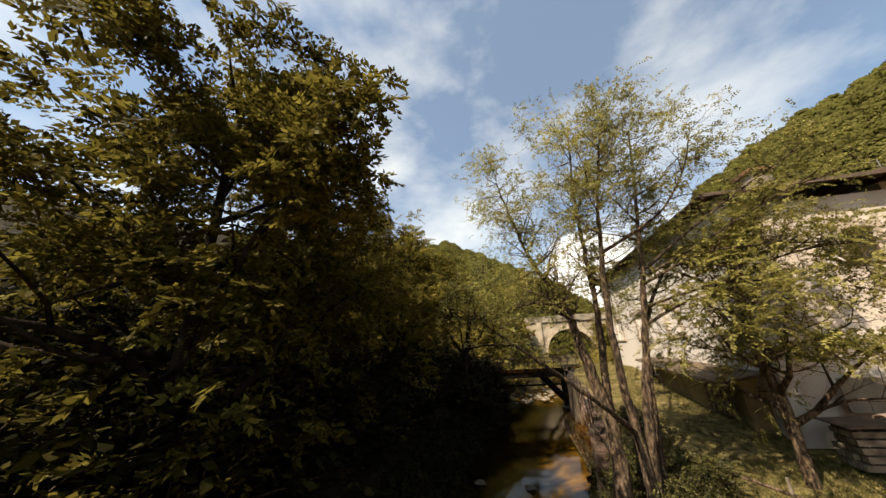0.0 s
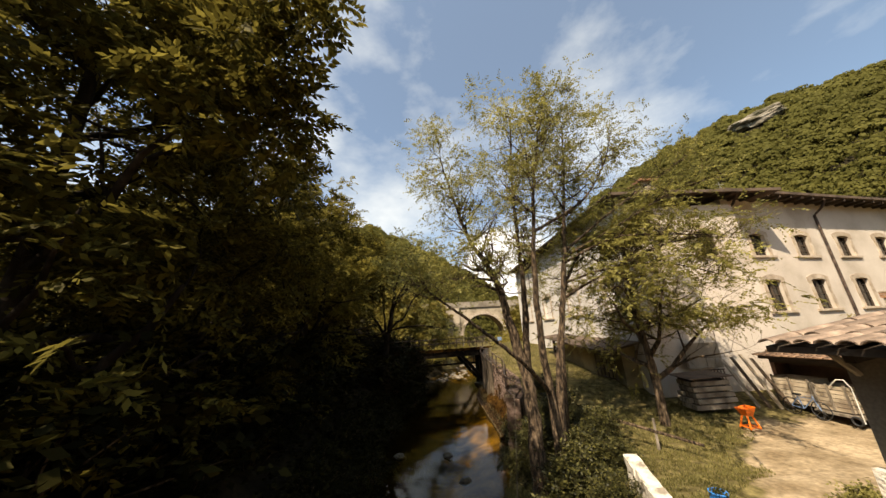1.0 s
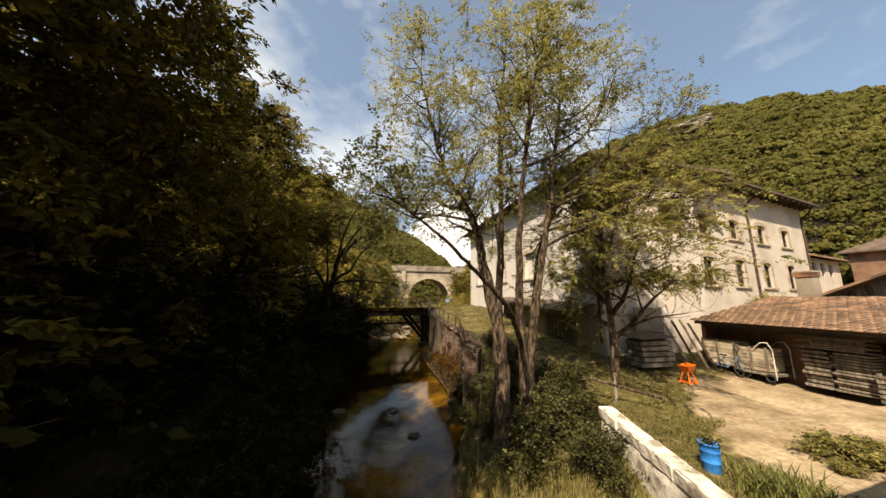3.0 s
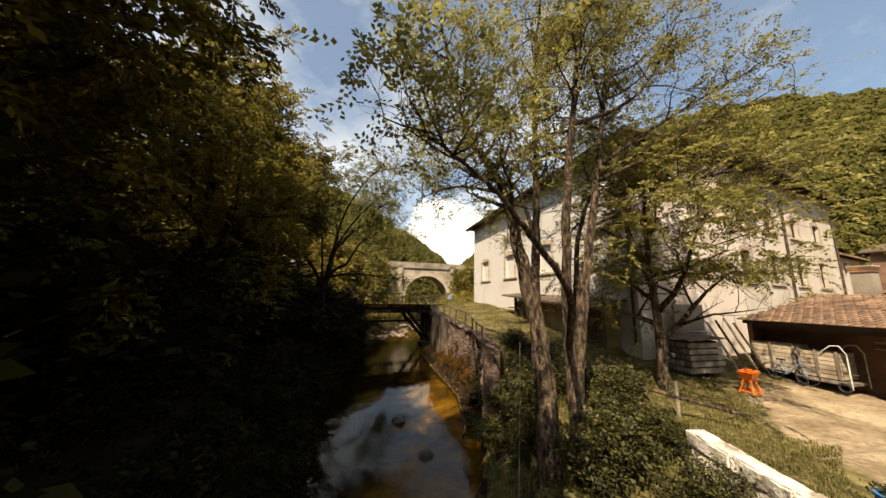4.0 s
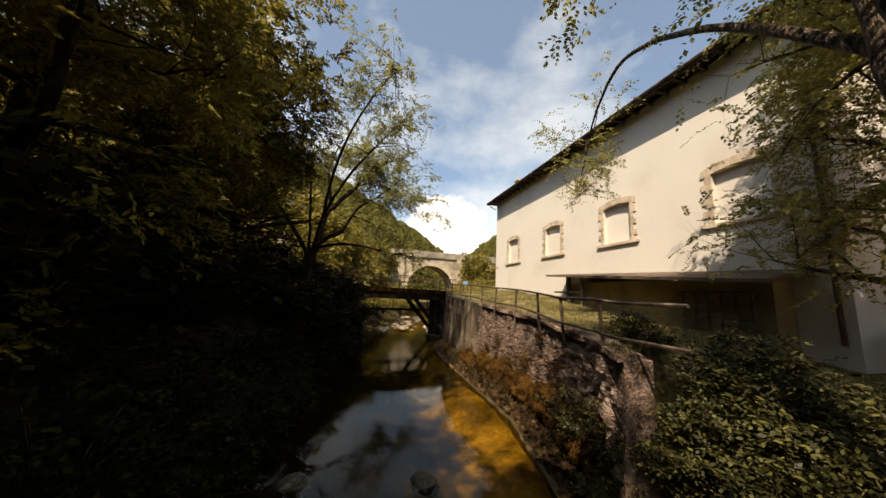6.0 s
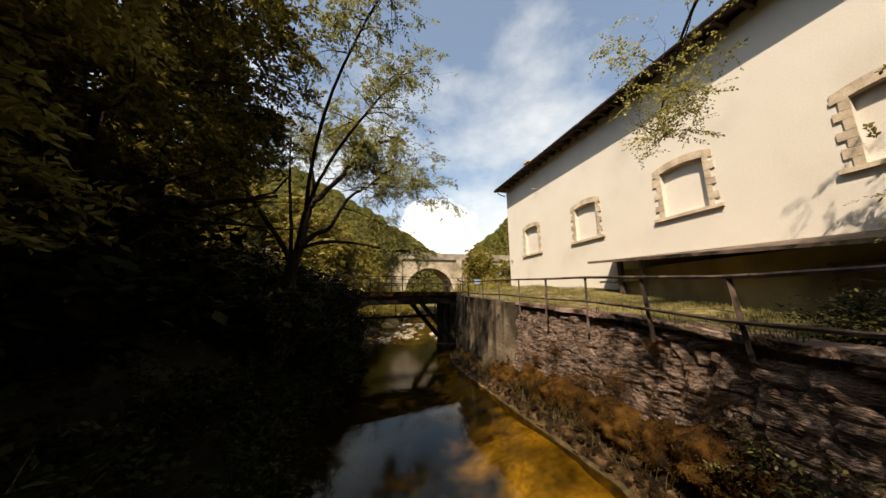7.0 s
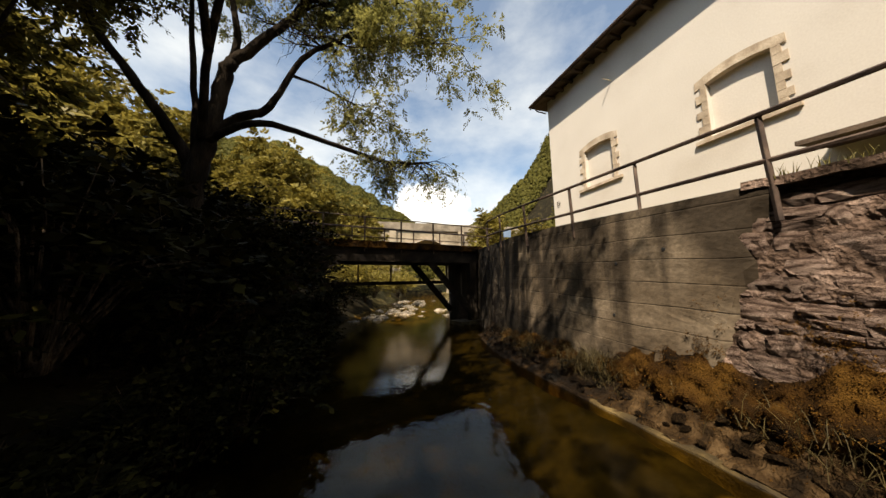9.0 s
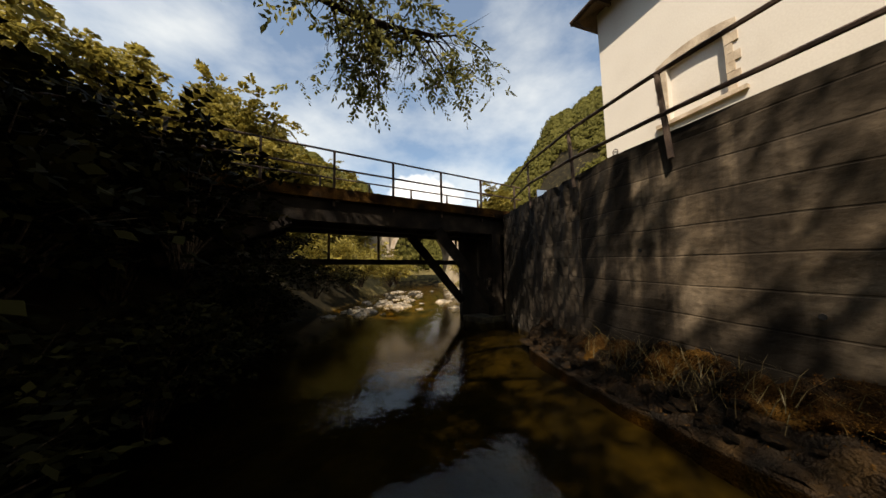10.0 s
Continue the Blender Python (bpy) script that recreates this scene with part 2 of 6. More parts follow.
L_WEED = leaf_mat("weed_leaves", (0.19, 0.165, 0.045), (0.33, 0.28, 0.085), (0.07, 0.064, 0.018), 0.35)
L_DRY = leaf_mat("dry_weed_leaves", (0.075, 0.056, 0.022), (0.15, 0.113, 0.047), (0.034, 0.026, 0.011), 0.25)
L_STRAP = leaf_mat("strap_leaves", (0.12, 0.12, 0.03), (0.24, 0.22, 0.07), (0.05, 0.055, 0.015), 0.3)


def concrete_mat(name, base, dark, light, lime=0.0, board=0.33, wet=None):
    """Cast concrete: boards of uneven tone with fine joints, wet streaks running down, blotches, shade darkening, and
    lime runs.
    """
    m = bpy.data.materials.new(name)
    m.use_nodes = True
    n, l = m.node_tree.nodes, m.node_tree.links
    b = n["Principled BSDF"]
    b.inputs["Roughness"].default_value, b.inputs["Specular IOR Level"].default_value = 0.88, 0.2
    tc = n.new("ShaderNodeTexCoord")

    def tex(scale, stretch, detail=6):
        t, mp = n.new("ShaderNodeTexNoise"), n.new("ShaderNodeMapping")
        mp.inputs["Scale"].default_value = stretch
        t.inputs["Scale"].default_value, t.inputs["Detail"].default_value = scale, detail
        l.new(tc.outputs["Object"], mp.inputs["Vector"])
        l.new(mp.outputs["Vector"], t.inputs["Vector"])
        return t.outputs["Fac"]

    def math2(op, a, b_, c=None):
        k = n.new("ShaderNodeMath")
        k.operation = op
        for i, v in enumerate((a, b_, c)):
            if v is None:
                continue
            if isinstance(v, (int, float)):
                k.inputs[i].default_value = v
            else:
                l.new(v, k.inputs[i])
        return k.outputs["Value"]

    def mix(fac, a, b_, kind="MIX"):
        k = n.new("ShaderNodeMix")
        k.data_type, k.blend_type = "RGBA", kind
        l.new(fac, k.inputs["Factor"]) if not isinstance(fac, float) else None
        if isinstance(fac, float):
            k.inputs["Factor"].default_value = fac
        for s, v in (("A", a), ("B", b_)):
            if isinstance(v, tuple):
                k.inputs[s].default_value = (*v, 1)
            else:
                l.new(v, k.inputs[s])
        return k.outputs["Result"]

    def step(v, lo, hi):
        r = n.new("ShaderNodeMapRange")
        r.interpolation_type = "SMOOTHSTEP"
        r.inputs["From Min"].default_value, r.inputs["From Max"].default_value = lo, hi
        l.new(v, r.inputs["Value"])
        return r.outputs["Result"]

    sep = n.new("ShaderNodeSeparateXYZ")
    l.new(tc.outputs["Object"], sep.inputs["Vector"])
    wob = math2("MULTIPLY_ADD", tex(0.9, (1, 1, 1), 3), 0.06, sep.outputs["Z"])
    q = math2("DIVIDE", math2("MULTIPLY_ADD", sep.outputs["Y"], -0.045, wob), board)
    row = n.new("ShaderNodeTexWhiteNoise")
    row.noise_dimensions = "1D"
    l.new(math2("FLOOR", q, 0.0), row.inputs["W"])
    seam = step(math2("ABSOLUTE", math2("SUBTRACT", math2("FRACT", q, 0.0), 0.5), 0.0), 0.462, 0.49)
    blotch, streak, grain = tex(1.1, (1, 1, 1.2), 10), tex(1.0, (2.2, 2.2, 0.25), 7), tex(17, (1, 1, 1.2), 9)
    col = mix(step(blotch, 0.36, 0.62), base, light)
    col = mix(math2("MULTIPLY", row.outputs["Value"], 0.2), col, dark)
    col = mix(math2("MULTIPLY", step(streak, 0.5, 0.66), 0.85), col, dark)
    col = mix(math2("MULTIPLY", seam, math2("MULTIPLY", step(tex(2.0, (1, 1, 1), 5), 0.4, 0.58), 0.7)), col, tuple(c * 0.3 for c in dark))
    # broad blotches: damp stains, darkened further for tree shade on the wall
    damp_shade = tex(0.55, (1, 1, 0.55), 8)
    col = mix(math2("MULTIPLY", step(damp_shade, 0.445, 0.57), 0.85), col, dark)
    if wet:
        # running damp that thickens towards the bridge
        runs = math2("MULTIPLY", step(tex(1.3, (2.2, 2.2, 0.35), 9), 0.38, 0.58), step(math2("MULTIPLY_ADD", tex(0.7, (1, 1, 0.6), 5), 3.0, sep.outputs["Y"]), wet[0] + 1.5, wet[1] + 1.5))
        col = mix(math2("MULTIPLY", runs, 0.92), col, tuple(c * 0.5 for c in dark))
        # wall-foot shade near the bridge, painted as a dark band rising from the water
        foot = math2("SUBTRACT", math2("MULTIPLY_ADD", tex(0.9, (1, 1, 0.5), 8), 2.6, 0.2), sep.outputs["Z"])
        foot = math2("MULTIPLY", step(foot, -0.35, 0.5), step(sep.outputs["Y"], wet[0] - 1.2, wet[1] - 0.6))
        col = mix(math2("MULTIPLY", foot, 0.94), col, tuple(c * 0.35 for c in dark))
    if lime:
        col = mix(math2("MULTIPLY", step(tex(1.6, (2.2, 2.2, 0.2), 8), 0.6, 0.72), lime), col, (0.36, 0.32, 0.27))
    col = mix(0.55, col, grain, "OVERLAY")
    l.new(col, b.inputs["Base Color"])
    h = math2("MULTIPLY_ADD", seam, -0.3, math2("MULTIPLY_ADD", tex(4, (1, 1, 2), 8), 0.8, math2("MULTIPLY", grain, 0.35)))
    bp = n.new("ShaderNodeBump")
    bp.inputs["Strength"].default_value, bp.inputs["Distance"].default_value = 0.6, 0.03
    l.new(h, bp.inputs["Height"])
    l.new(bp.outputs["Normal"], b.inputs["Normal"])
    return m


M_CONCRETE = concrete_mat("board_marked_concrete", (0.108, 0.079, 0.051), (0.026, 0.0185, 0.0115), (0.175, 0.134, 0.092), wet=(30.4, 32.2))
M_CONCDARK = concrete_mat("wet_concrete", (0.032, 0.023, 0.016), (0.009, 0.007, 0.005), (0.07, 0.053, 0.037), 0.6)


def water_mat():
    """Clear tinted water: see-through, with a gloss that grows towards grazing angles."""
    m = bpy.data.materials.new("river_water")
    m.use_nodes = True
    n, l = m.node_tree.nodes, m.node_tree.links
    n.remove(n["Principled BSDF"])
    clear, gloss, mixer, fr = n.new("ShaderNodeBsdfTransparent"), n.new("ShaderNodeBsdfGlossy"), n.new("ShaderNodeMixShader"), n.new("ShaderNodeFresnel")
    clear.inputs["Color"].default_value = (0.74, 0.63, 0.3, 1)
    gloss.inputs["Roughness"].default_value = 0.03
    fr.inputs["IOR"].default_value = 1.26
    tc, n1, bp = n.new("ShaderNodeTexCoord"), n.new("ShaderNodeTexNoise"), n.new("ShaderNodeBump")
    n1.inputs["Scale"].default_value, n1.inputs["Detail"].default_value = 2.2, 3
    mp = n.new("ShaderNodeMapping")
    mp.inputs["Scale"].default_value = (1.6, 0.8, 1)
    l.new(tc.outputs["Object"], mp.inputs["Vector"])
    l.new(mp.outputs["Vector"], n1.inputs["Vector"])
    bp.inputs["Strength"].default_value, bp.inputs["Distance"].default_value = 0.22, 0.03
    # the current breaks into small ripples where it runs in under the bridge
    n2, pos, run, riff, add = n.new("ShaderNodeTexNoise"), n.new("ShaderNodeSeparateXYZ"), n.new("ShaderNodeMapRange"), n.new("ShaderNodeMath"), n.new("ShaderNodeMath")
    n2.inputs["Scale"].default_value, n2.inputs["Detail"].default_value = 7.5, 4
    l.new(mp.outputs["Vector"], n2.inputs["Vector"])
    l.new(tc.outputs["Object"], pos.inputs["Vector"])
    run.inputs["From Min"].default_value, run.inputs["From Max"].default_value = 29.0, 34.0
    run.inputs["To Max"].default_value = 0.75
    l.new(pos.outputs["Y"], run.inputs["Value"])
    riff.operation, add.operation = "MULTIPLY", "ADD"
    l.new(n2.outputs["Fac"], riff.inputs[0])
    l.new(run.outputs["Result"], riff.inputs[1])
    l.new(n1.outputs["Fac"], add.inputs[0])
    l.new(riff.outputs["Value"], add.inputs[1])
    l.new(add.outputs["Value"], bp.inputs["Height"])
    l.new(bp.outputs["Normal"], gloss.inputs["Normal"])
    l.new(bp.outputs["Normal"], fr.inputs["Normal"])
    l.new(fr.outputs["Fac"], mixer.inputs["Fac"])
    l.new(clear.outputs["BSDF"], mixer.inputs[1])
    l.new(gloss.outputs["BSDF"], mixer.inputs[2])
    l.new(mixer.outputs["Shader"], n["Material Output"].inputs["Surface"])
    return m


M_WATER = water_mat()


def ground_mat():
    """Earth of the valley: grass, bare yard earth, river bed and forest floor by the attribute zone (r grass, g yard, b bed)."""
    m = bpy.data.materials.new("valley_ground")
    m.use_nodes = True
    n, l = m.node_tree.nodes, m.node_tree.links
    b = n["Principled BSDF"]
    b.inputs["Roughness"].default_value, b.inputs["Specular IOR Level"].default_value = 0.95, 0.1
    at, sep = n.new("ShaderNodeAttribute"), n.new("ShaderNodeSeparateColor")
    at.attribute_name = "zone"
    l.new(at.outputs["Color"], sep.inputs["Color"])
    tc = n.new("ShaderNodeTexCoord")

    def noisy(scale, a, c, pos=(0.35, 0.68)):
        t, r = n.new("ShaderNodeTexNoise"), n.new("ShaderNodeValToRGB")
        t.inputs["Scale"].default_value, t.inputs["Detail"].default_value = scale, 8
        l.new(tc.outputs["Object"], t.inputs["Vector"])
        r.color_ramp.elements[0].position, r.color_ramp.elements[1].position = pos
        r.color_ramp.elements[0].color, r.color_ramp.elements[1].color = (*a, 1), (*c, 1)
        l.new(t.outputs["Fac"], r.inputs["Fac"])
        return r.outputs["Color"], t.outputs["Fac"]

    # the base floor is near-black, with the far bank's shade in its colour
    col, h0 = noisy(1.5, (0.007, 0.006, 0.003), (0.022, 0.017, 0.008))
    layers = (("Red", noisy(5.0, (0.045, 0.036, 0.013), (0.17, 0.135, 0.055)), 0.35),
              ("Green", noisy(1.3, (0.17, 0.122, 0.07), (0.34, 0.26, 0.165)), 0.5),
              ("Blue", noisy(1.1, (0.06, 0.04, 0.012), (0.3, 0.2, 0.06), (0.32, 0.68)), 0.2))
    edge = n.new("ShaderNodeTexNoise")
    edge.inputs["Scale"].default_value, edge.inputs["Detail"].default_value = 1.7, 7
    l.new(tc.outputs["Object"], edge.inputs["Vector"])
    for chan, (c, h), k in layers:
        a, mx, r = n.new("ShaderNodeMath"), n.new("ShaderNodeMix"), n.new("ShaderNodeMapRange")
        a.operation = "MULTIPLY_ADD"
        a.inputs[1].default_value = 1.3
        l.new(edge.outputs["Fac"], a.inputs[0])
        l.new(sep.outputs[chan], a.inputs[2])
        r.inputs["From Min"].default_value, r.inputs["From Max"].default_value = (0.85, 1.5) if chan == "Blue" else (1.05, 1.25)
        l.new(a.outputs["Value"], r.inputs["Value"])
        mx.data_type = "RGBA"
        l.new(r.outputs["Result"], mx.inputs["Factor"])
        l.new(col, mx.inputs["A"])
        l.new(c, mx.inputs["B"])
        col = mx.outputs["Result"]
    fine, bp, grit = n.new("ShaderNodeTexNoise"), n.new("ShaderNodeBump"), n.new("ShaderNodeMix")
    grit.data_type, grit.blend_type = "RGBA", "OVERLAY"
    grit.inputs["Factor"].default_value = 0.75
    l.new(col, grit.inputs["A"])
    l.new(fine.outputs["Fac"], grit.inputs["B"])
    l.new(grit.outputs["Result"], b.inputs["Base Color"])
    fine.inputs["Scale"].default_value, fine.inputs["Detail"].default_value = 9, 9
    l.new(tc.outputs["Object"], fine.inputs["Vector"])
    bp.inputs["Strength"].default_value, bp.inputs["Distance"].default_value = 0.5, 0.05
    l.new(fine.outputs["Fac"], bp.inputs["Height"])
    l.new(bp.outputs["Normal"], b.inputs["Normal"])
    return m


M_GROUND = ground_mat()


# ---- mesh helpers ----
def thing(name, label, category, group="", kind="", at=(0, 0, 0)):
    ob = new(name)
    ob.location = at
    return tagged(ob, label, category, group, kind)


def hang(ob, parent):
    """Make ob a part of parent; its coordinates stay the world's."""
    if parent is not None:
        ob.parent = parent
        if parent.parent is None:
            ob.matrix_parent_inverse = parent.matrix_basis.inverted()
    return ob


def mesh(name, verts, faces, material, parent=None, label="", smooth=False):
    """One mesh object; with a parent, it becomes its part. The coordinates are the world's."""
    me = bpy.data.meshes.new(name)
    me.from_pydata([tuple(v) for v in verts], [], [tuple(f) for f in faces])
    me.materials.append(material)
    if smooth:
        me.shade_smooth()
    me.update()
    ob = new(name, me)
    if label:
        ob["label"] = label
    return hang(ob, parent)


def quads(name, verts, material, parent=None, label=""):
    """Many loose quads at once: verts is (n, 4, 3)."""
    n = len(verts)
    me = bpy.data.meshes.new(name)
    me.vertices.add(4 * n)
    me.vertices.foreach_set("co", np.ascontiguousarray(verts, dtype=np.float32).ravel())
    me.loops.add(4 * n)
    me.loops.foreach_set("vertex_index", np.arange(4 * n, dtype=np.int32))
    me.polygons.add(n)
    me.polygons.foreach_set("loop_start", np.arange(0, 4 * n, 4, dtype=np.int32))
    me.materials.append(material)
    me.update(calc_edges=True)
    ob = new(name, me)
    if label:
        ob["label"] = label
    return hang(ob, parent)


def part(name, bm, material, parent=None, label="", smooth=False):
    me = bpy.data.meshes.new(name)
    bm.to_mesh(me)
    bm.free()
    me.materials.append(material)
    if smooth:
        me.shade_smooth()
    ob = new(name, me)
    if label:
        ob["label"] = label
    return hang(ob, parent)


def box_bm(lo, hi, bevel=0.0, m=None, bm=None):
    own = bm is None
    bm = bm or bmesh.new()
    r = bmesh.ops.create_cube(bm, size=1.0)
    s = [hi[i] - lo[i] for i in range(3)]
    c = [(hi[i] + lo[i]) / 2 for i in range(3)]
    bmesh.ops.scale(bm, vec=s, verts=r["verts"])
    bmesh.ops.translate(bm, vec=c, verts=r["verts"])
    if bevel and own:
        bmesh.ops.bevel(bm, geom=bm.edges[:], offset=bevel, segments=2, affect="EDGES")
    if m is not None:
        bmesh.ops.transform(bm, matrix=m, verts=bm.verts[:] if own else r["verts"])
    return bm


def tube(points, radii, sides=8):
    """Verts and faces of a tapered tube along a line of points."""
    P = [Vector(p) for p in points]
    V, F = [], []
    side = None
    for i, p in enumerate(P):
        d = (P[min(i + 1, len(P) - 1)] - P[max(i - 1, 0)]).normalized()
        if side is None:
            side = d.orthogonal().normalized()
        side = (side - d * side.dot(d)).normalized()
        up = d.cross(side)
        for k in range(sides):
            a = 2 * math.pi * k / sides
            V.append(p + (side * math.cos(a) + up * math.sin(a)) * radii[i])
        if i:
            o = (i - 1) * sides
            for k in range(sides):
                F.append((o + k, o + (k + 1) % sides, o + sides + (k + 1) % sides, o + sides + k))
    F.append(tuple(range(sides - 1, -1, -1)))
    F.append(tuple(range(len(V) - sides, len(V))))
    return V, F


def bar(name, a, b, r, material, parent=None, sides=8, label=""):
    V, F = tube([a, b], [r, r], sides)
    return mesh(name, V, F, material, parent, label)


def merge(pieces):
    V, F = [], []
    for v, f in pieces:
        o = len(V)
        V += list(v)
        F += [tuple(i + o for i in q) for q in f]
    return V, F


def ss(a, b, x):
    t = np.clip((np.asarray(x, dtype=float) - a) / (b - a), 0, 1)
    return t * t * (3 - 2 * t)


# ---- the lie of the land ----
WATER = 0.45
RIDGE_AZ = (-180, -100, -60, -20, -12, -4, 7, 13.5, 16.5, 19, 28, 32, 37, 41, 46, 50, 58, 63, 66, 70, 73, 76, 79, 95, 120, 180)
RIDGE_EL = (16, 18, 21, 21.5, 22.5, 19, 13.7, 9.3, 6.3, 7.3, 14, 17.5, 23.9, 25.4, 27.1, 27.9, 28.6, 28.3, 27.9, 27.0, 25.6, 24.5, 22.6, 19, 16, 16)


def x_wall(y):
    """The face of the river wall on the mill's bank."""
    return np.interp(y, (18, 21, 24, 31, 33.5, 38.6, 40, 45, 55, 70, 110), (5.3, 6.8, 7.5, 7.62, 7.75, 9.0, 9.6, 10.9, 14.3, 18.2, 28))


def x_left(y):
    return np.interp(y, (-20, 0, 18, 24, 34, 39, 45, 55, 70, 110), (1.0, 1.0, 1.2, 1.6, 2.0, 2.6, 4.5, 8.0, 11.5, 19))


def terrace(x, y):
    return 2.1 + 0.9 * ss(17, 23, y) + 0.75 * ss(23, 38, y) + 0.5 * ss(7.8, 12.8, x) * ss(22, 30, y)


def crest_r(az):
    """How far off the hills' crest lies."""
    return 165 - 65 * ss(22, 34, az) * (1 - ss(100, 130, az))


def ground_z(x, y):
    x, y = np.asarray(x, dtype=float), np.asarray(y, dtype=float)
    r = np.hypot(x - 4, y - 20)
    az = np.degrees(np.arctan2(x - 4, y - 20))
    el = np.interp(az, RIDGE_AZ, RIDGE_EL) + 0.2 * np.sin(az * 0.9) + 0.2 * np.sin(az * 2.3)
    start = 42 + 48 * np.exp(-((az - 16.5) / 9) ** 2)
    crest = crest_r(az)
    hill = crest * np.tan(np.radians(el)) * np.clip((r - start) / (crest - start), 0, 1.1) ** 0.9
    bed = -0.05 + 0.12 * np.sin(x * 1.3 + y * 0.7) * np.sin(y * 0.9 - x * 0.4) + 0.25 * ss(40, 48, y)
    xl, xw = x_left(y), x_wall(y)
    bed = bed + 0.3 * (1 - ss(0.7, 2.6, xw - x)) * ss(17, 20, y)
    left = 0.2 + 3.3 * ss(0.0, 5.0, xl - x)
    # a walled bank beside the mill, an earth slope below the yard
    earth = np.interp(np.clip(x - xw, -1, 9), (-1, 0, 2.4, 9), (0, 0.45, 1.9, 2.0)) + 0.9 * ss(17, 23, y) * ss(0.5, 3, x - xw)
    walled = np.where(x > xw + 0.3, terrace(x, y), bed)
    mill = ss(19.5, 22.5, y) * (1 - ss(39, 42, y))
    right = np.where(mill > 0.5, walled, np.where(y < 30, earth, 0.45 + 2.6 * ss(0, 5, x - xw)))
    right = np.where(y < 15, np.where(x > 7.75, 2.1, np.interp(x - 5.0, (0, 2.3), (0.4, 1.95))), right)
    z = np.where(x < xl, left, np.where(x > np.where(y < 18, 5.0, xw), right, bed))
    # the channel runs out of sight
    z = np.where((y > 75) & (z < 2), 2.0 + 0 * z, z)
    return z + hill + 0.05 * np.sin(x * 2.1) * np.sin(y * 1.7) * (z > 0.5)


def axis(lo, f0, f1, hi, step):
    near = np.arange(f0, f1 + 1e-6, step)
    out_lo = f0 - np.geomspace(step, f0 - lo, 40)[::-1]
    out_hi = f1 + np.geomspace(step, hi - f1, 40)
    return np.concatenate((out_lo, near, out_hi))


gx, gy = axis(-600, -12, 36, 600, 0.3), axis(-400, 0, 62, 700, 0.3)
GX, GY = np.meshgrid(gx, gy)
GZ = ground_z(GX, GY)
nx, ny = len(gx), len(gy)
idx = np.arange(nx * ny).reshape(ny, nx)
GF = np.stack((idx[:-1, :-1], idx[:-1, 1:], idx[1:, 1:], idx[1:, :-1]), -1).reshape(-1, 4)
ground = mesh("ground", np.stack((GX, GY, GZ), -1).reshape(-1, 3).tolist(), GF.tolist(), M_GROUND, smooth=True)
tagged(ground, "valley floor of grass, bare earth and river bed", "ground", kind="structure")
zone = ground.data.attributes.new("zone", "FLOAT_COLOR", "POINT")
yard = ss(-0.9, 1.3, GX - (8.2 + 0.94 * (np.clip(GY, 11, 19) - 12.5))) * (1 - ss(17.2, 19.0, GY)) * ss(-10, 0, GY) * (1 - ss(24, 30, GX))
bedz = (GZ < 0.5) * 1.0
# gravel thins towards the bridge, painting the bed dark where it lies shaded
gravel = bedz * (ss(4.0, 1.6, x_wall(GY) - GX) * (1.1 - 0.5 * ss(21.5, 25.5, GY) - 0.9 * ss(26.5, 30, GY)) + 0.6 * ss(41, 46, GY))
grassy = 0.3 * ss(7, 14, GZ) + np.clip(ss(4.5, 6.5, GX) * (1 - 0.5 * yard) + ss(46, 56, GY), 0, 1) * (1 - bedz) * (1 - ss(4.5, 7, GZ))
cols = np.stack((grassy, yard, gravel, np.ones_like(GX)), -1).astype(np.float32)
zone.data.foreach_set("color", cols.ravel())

water = mesh("water", [(-9, -60, WATER), (14, -60, WATER), (14, 40, WATER), (32, 75, WATER), (10, 75, WATER), (-9, 40, WATER)], [(0, 1, 2, 3, 4, 5)], M_WATER)
tagged(water, "clear brown river water, shallow over a golden bed", "water", kind="structure")


# ---- walls with openings, windows ----
def holed_wall(name, m, length, z0, z1, thick, holes, material, parent, label=""):
    """A wall of that length along its own x, from z0 to z1, its outer face at y=0 and its body towards +y; holes (s0, s1, z0, z1) go through."""
    S = sorted({0, length, *[h[0] for h in holes], *[h[1] for h in holes]})
    Z = sorted({z0, z1, *[h[2] for h in holes], *[h[3] for h in holes]})
    V, F = [], []

    def q(*p):
        o = len(V)
        V.extend(m @ Vector(v) for v in p)
        F.append((o, o + 1, o + 2, o + 3))

    def empty(a, b, c, d):
        s, z = (a + b) / 2, (c + d) / 2
        return any(h[0] < s < h[1] and h[2] < z < h[3] for h in holes)

    for a, b in zip(S, S[1:]):
        for c, d in zip(Z, Z[1:]):
            if not empty(a, b, c, d):
                q((a, 0, c), (b, 0, c), (b, 0, d), (a, 0, d))
                q((b, thick, c), (a, thick, c), (a, thick, d), (b, thick, d))
    for a, b, c, d in holes:
        q((a, 0, c), (b, 0, c), (b, thick, c), (a, thick, c))
        q((a, 0, d), (a, thick, d), (b, thick, d), (b, 0, d))
        q((a, 0, c), (a, thick, c), (a, thick, d), (a, 0, d))
        q((b, 0, c), (b, 0, d), (b, thick, d), (b, thick, c))
    for s in (0, length):
        q((s, 0, z0), (s, thick, z0), (s, thick, z1), (s, 0, z1))
    q((0, 0, z1), (length, 0, z1), (length, thick, z1), (0, thick, z1))
    return mesh(name, V, F, material, parent, label)


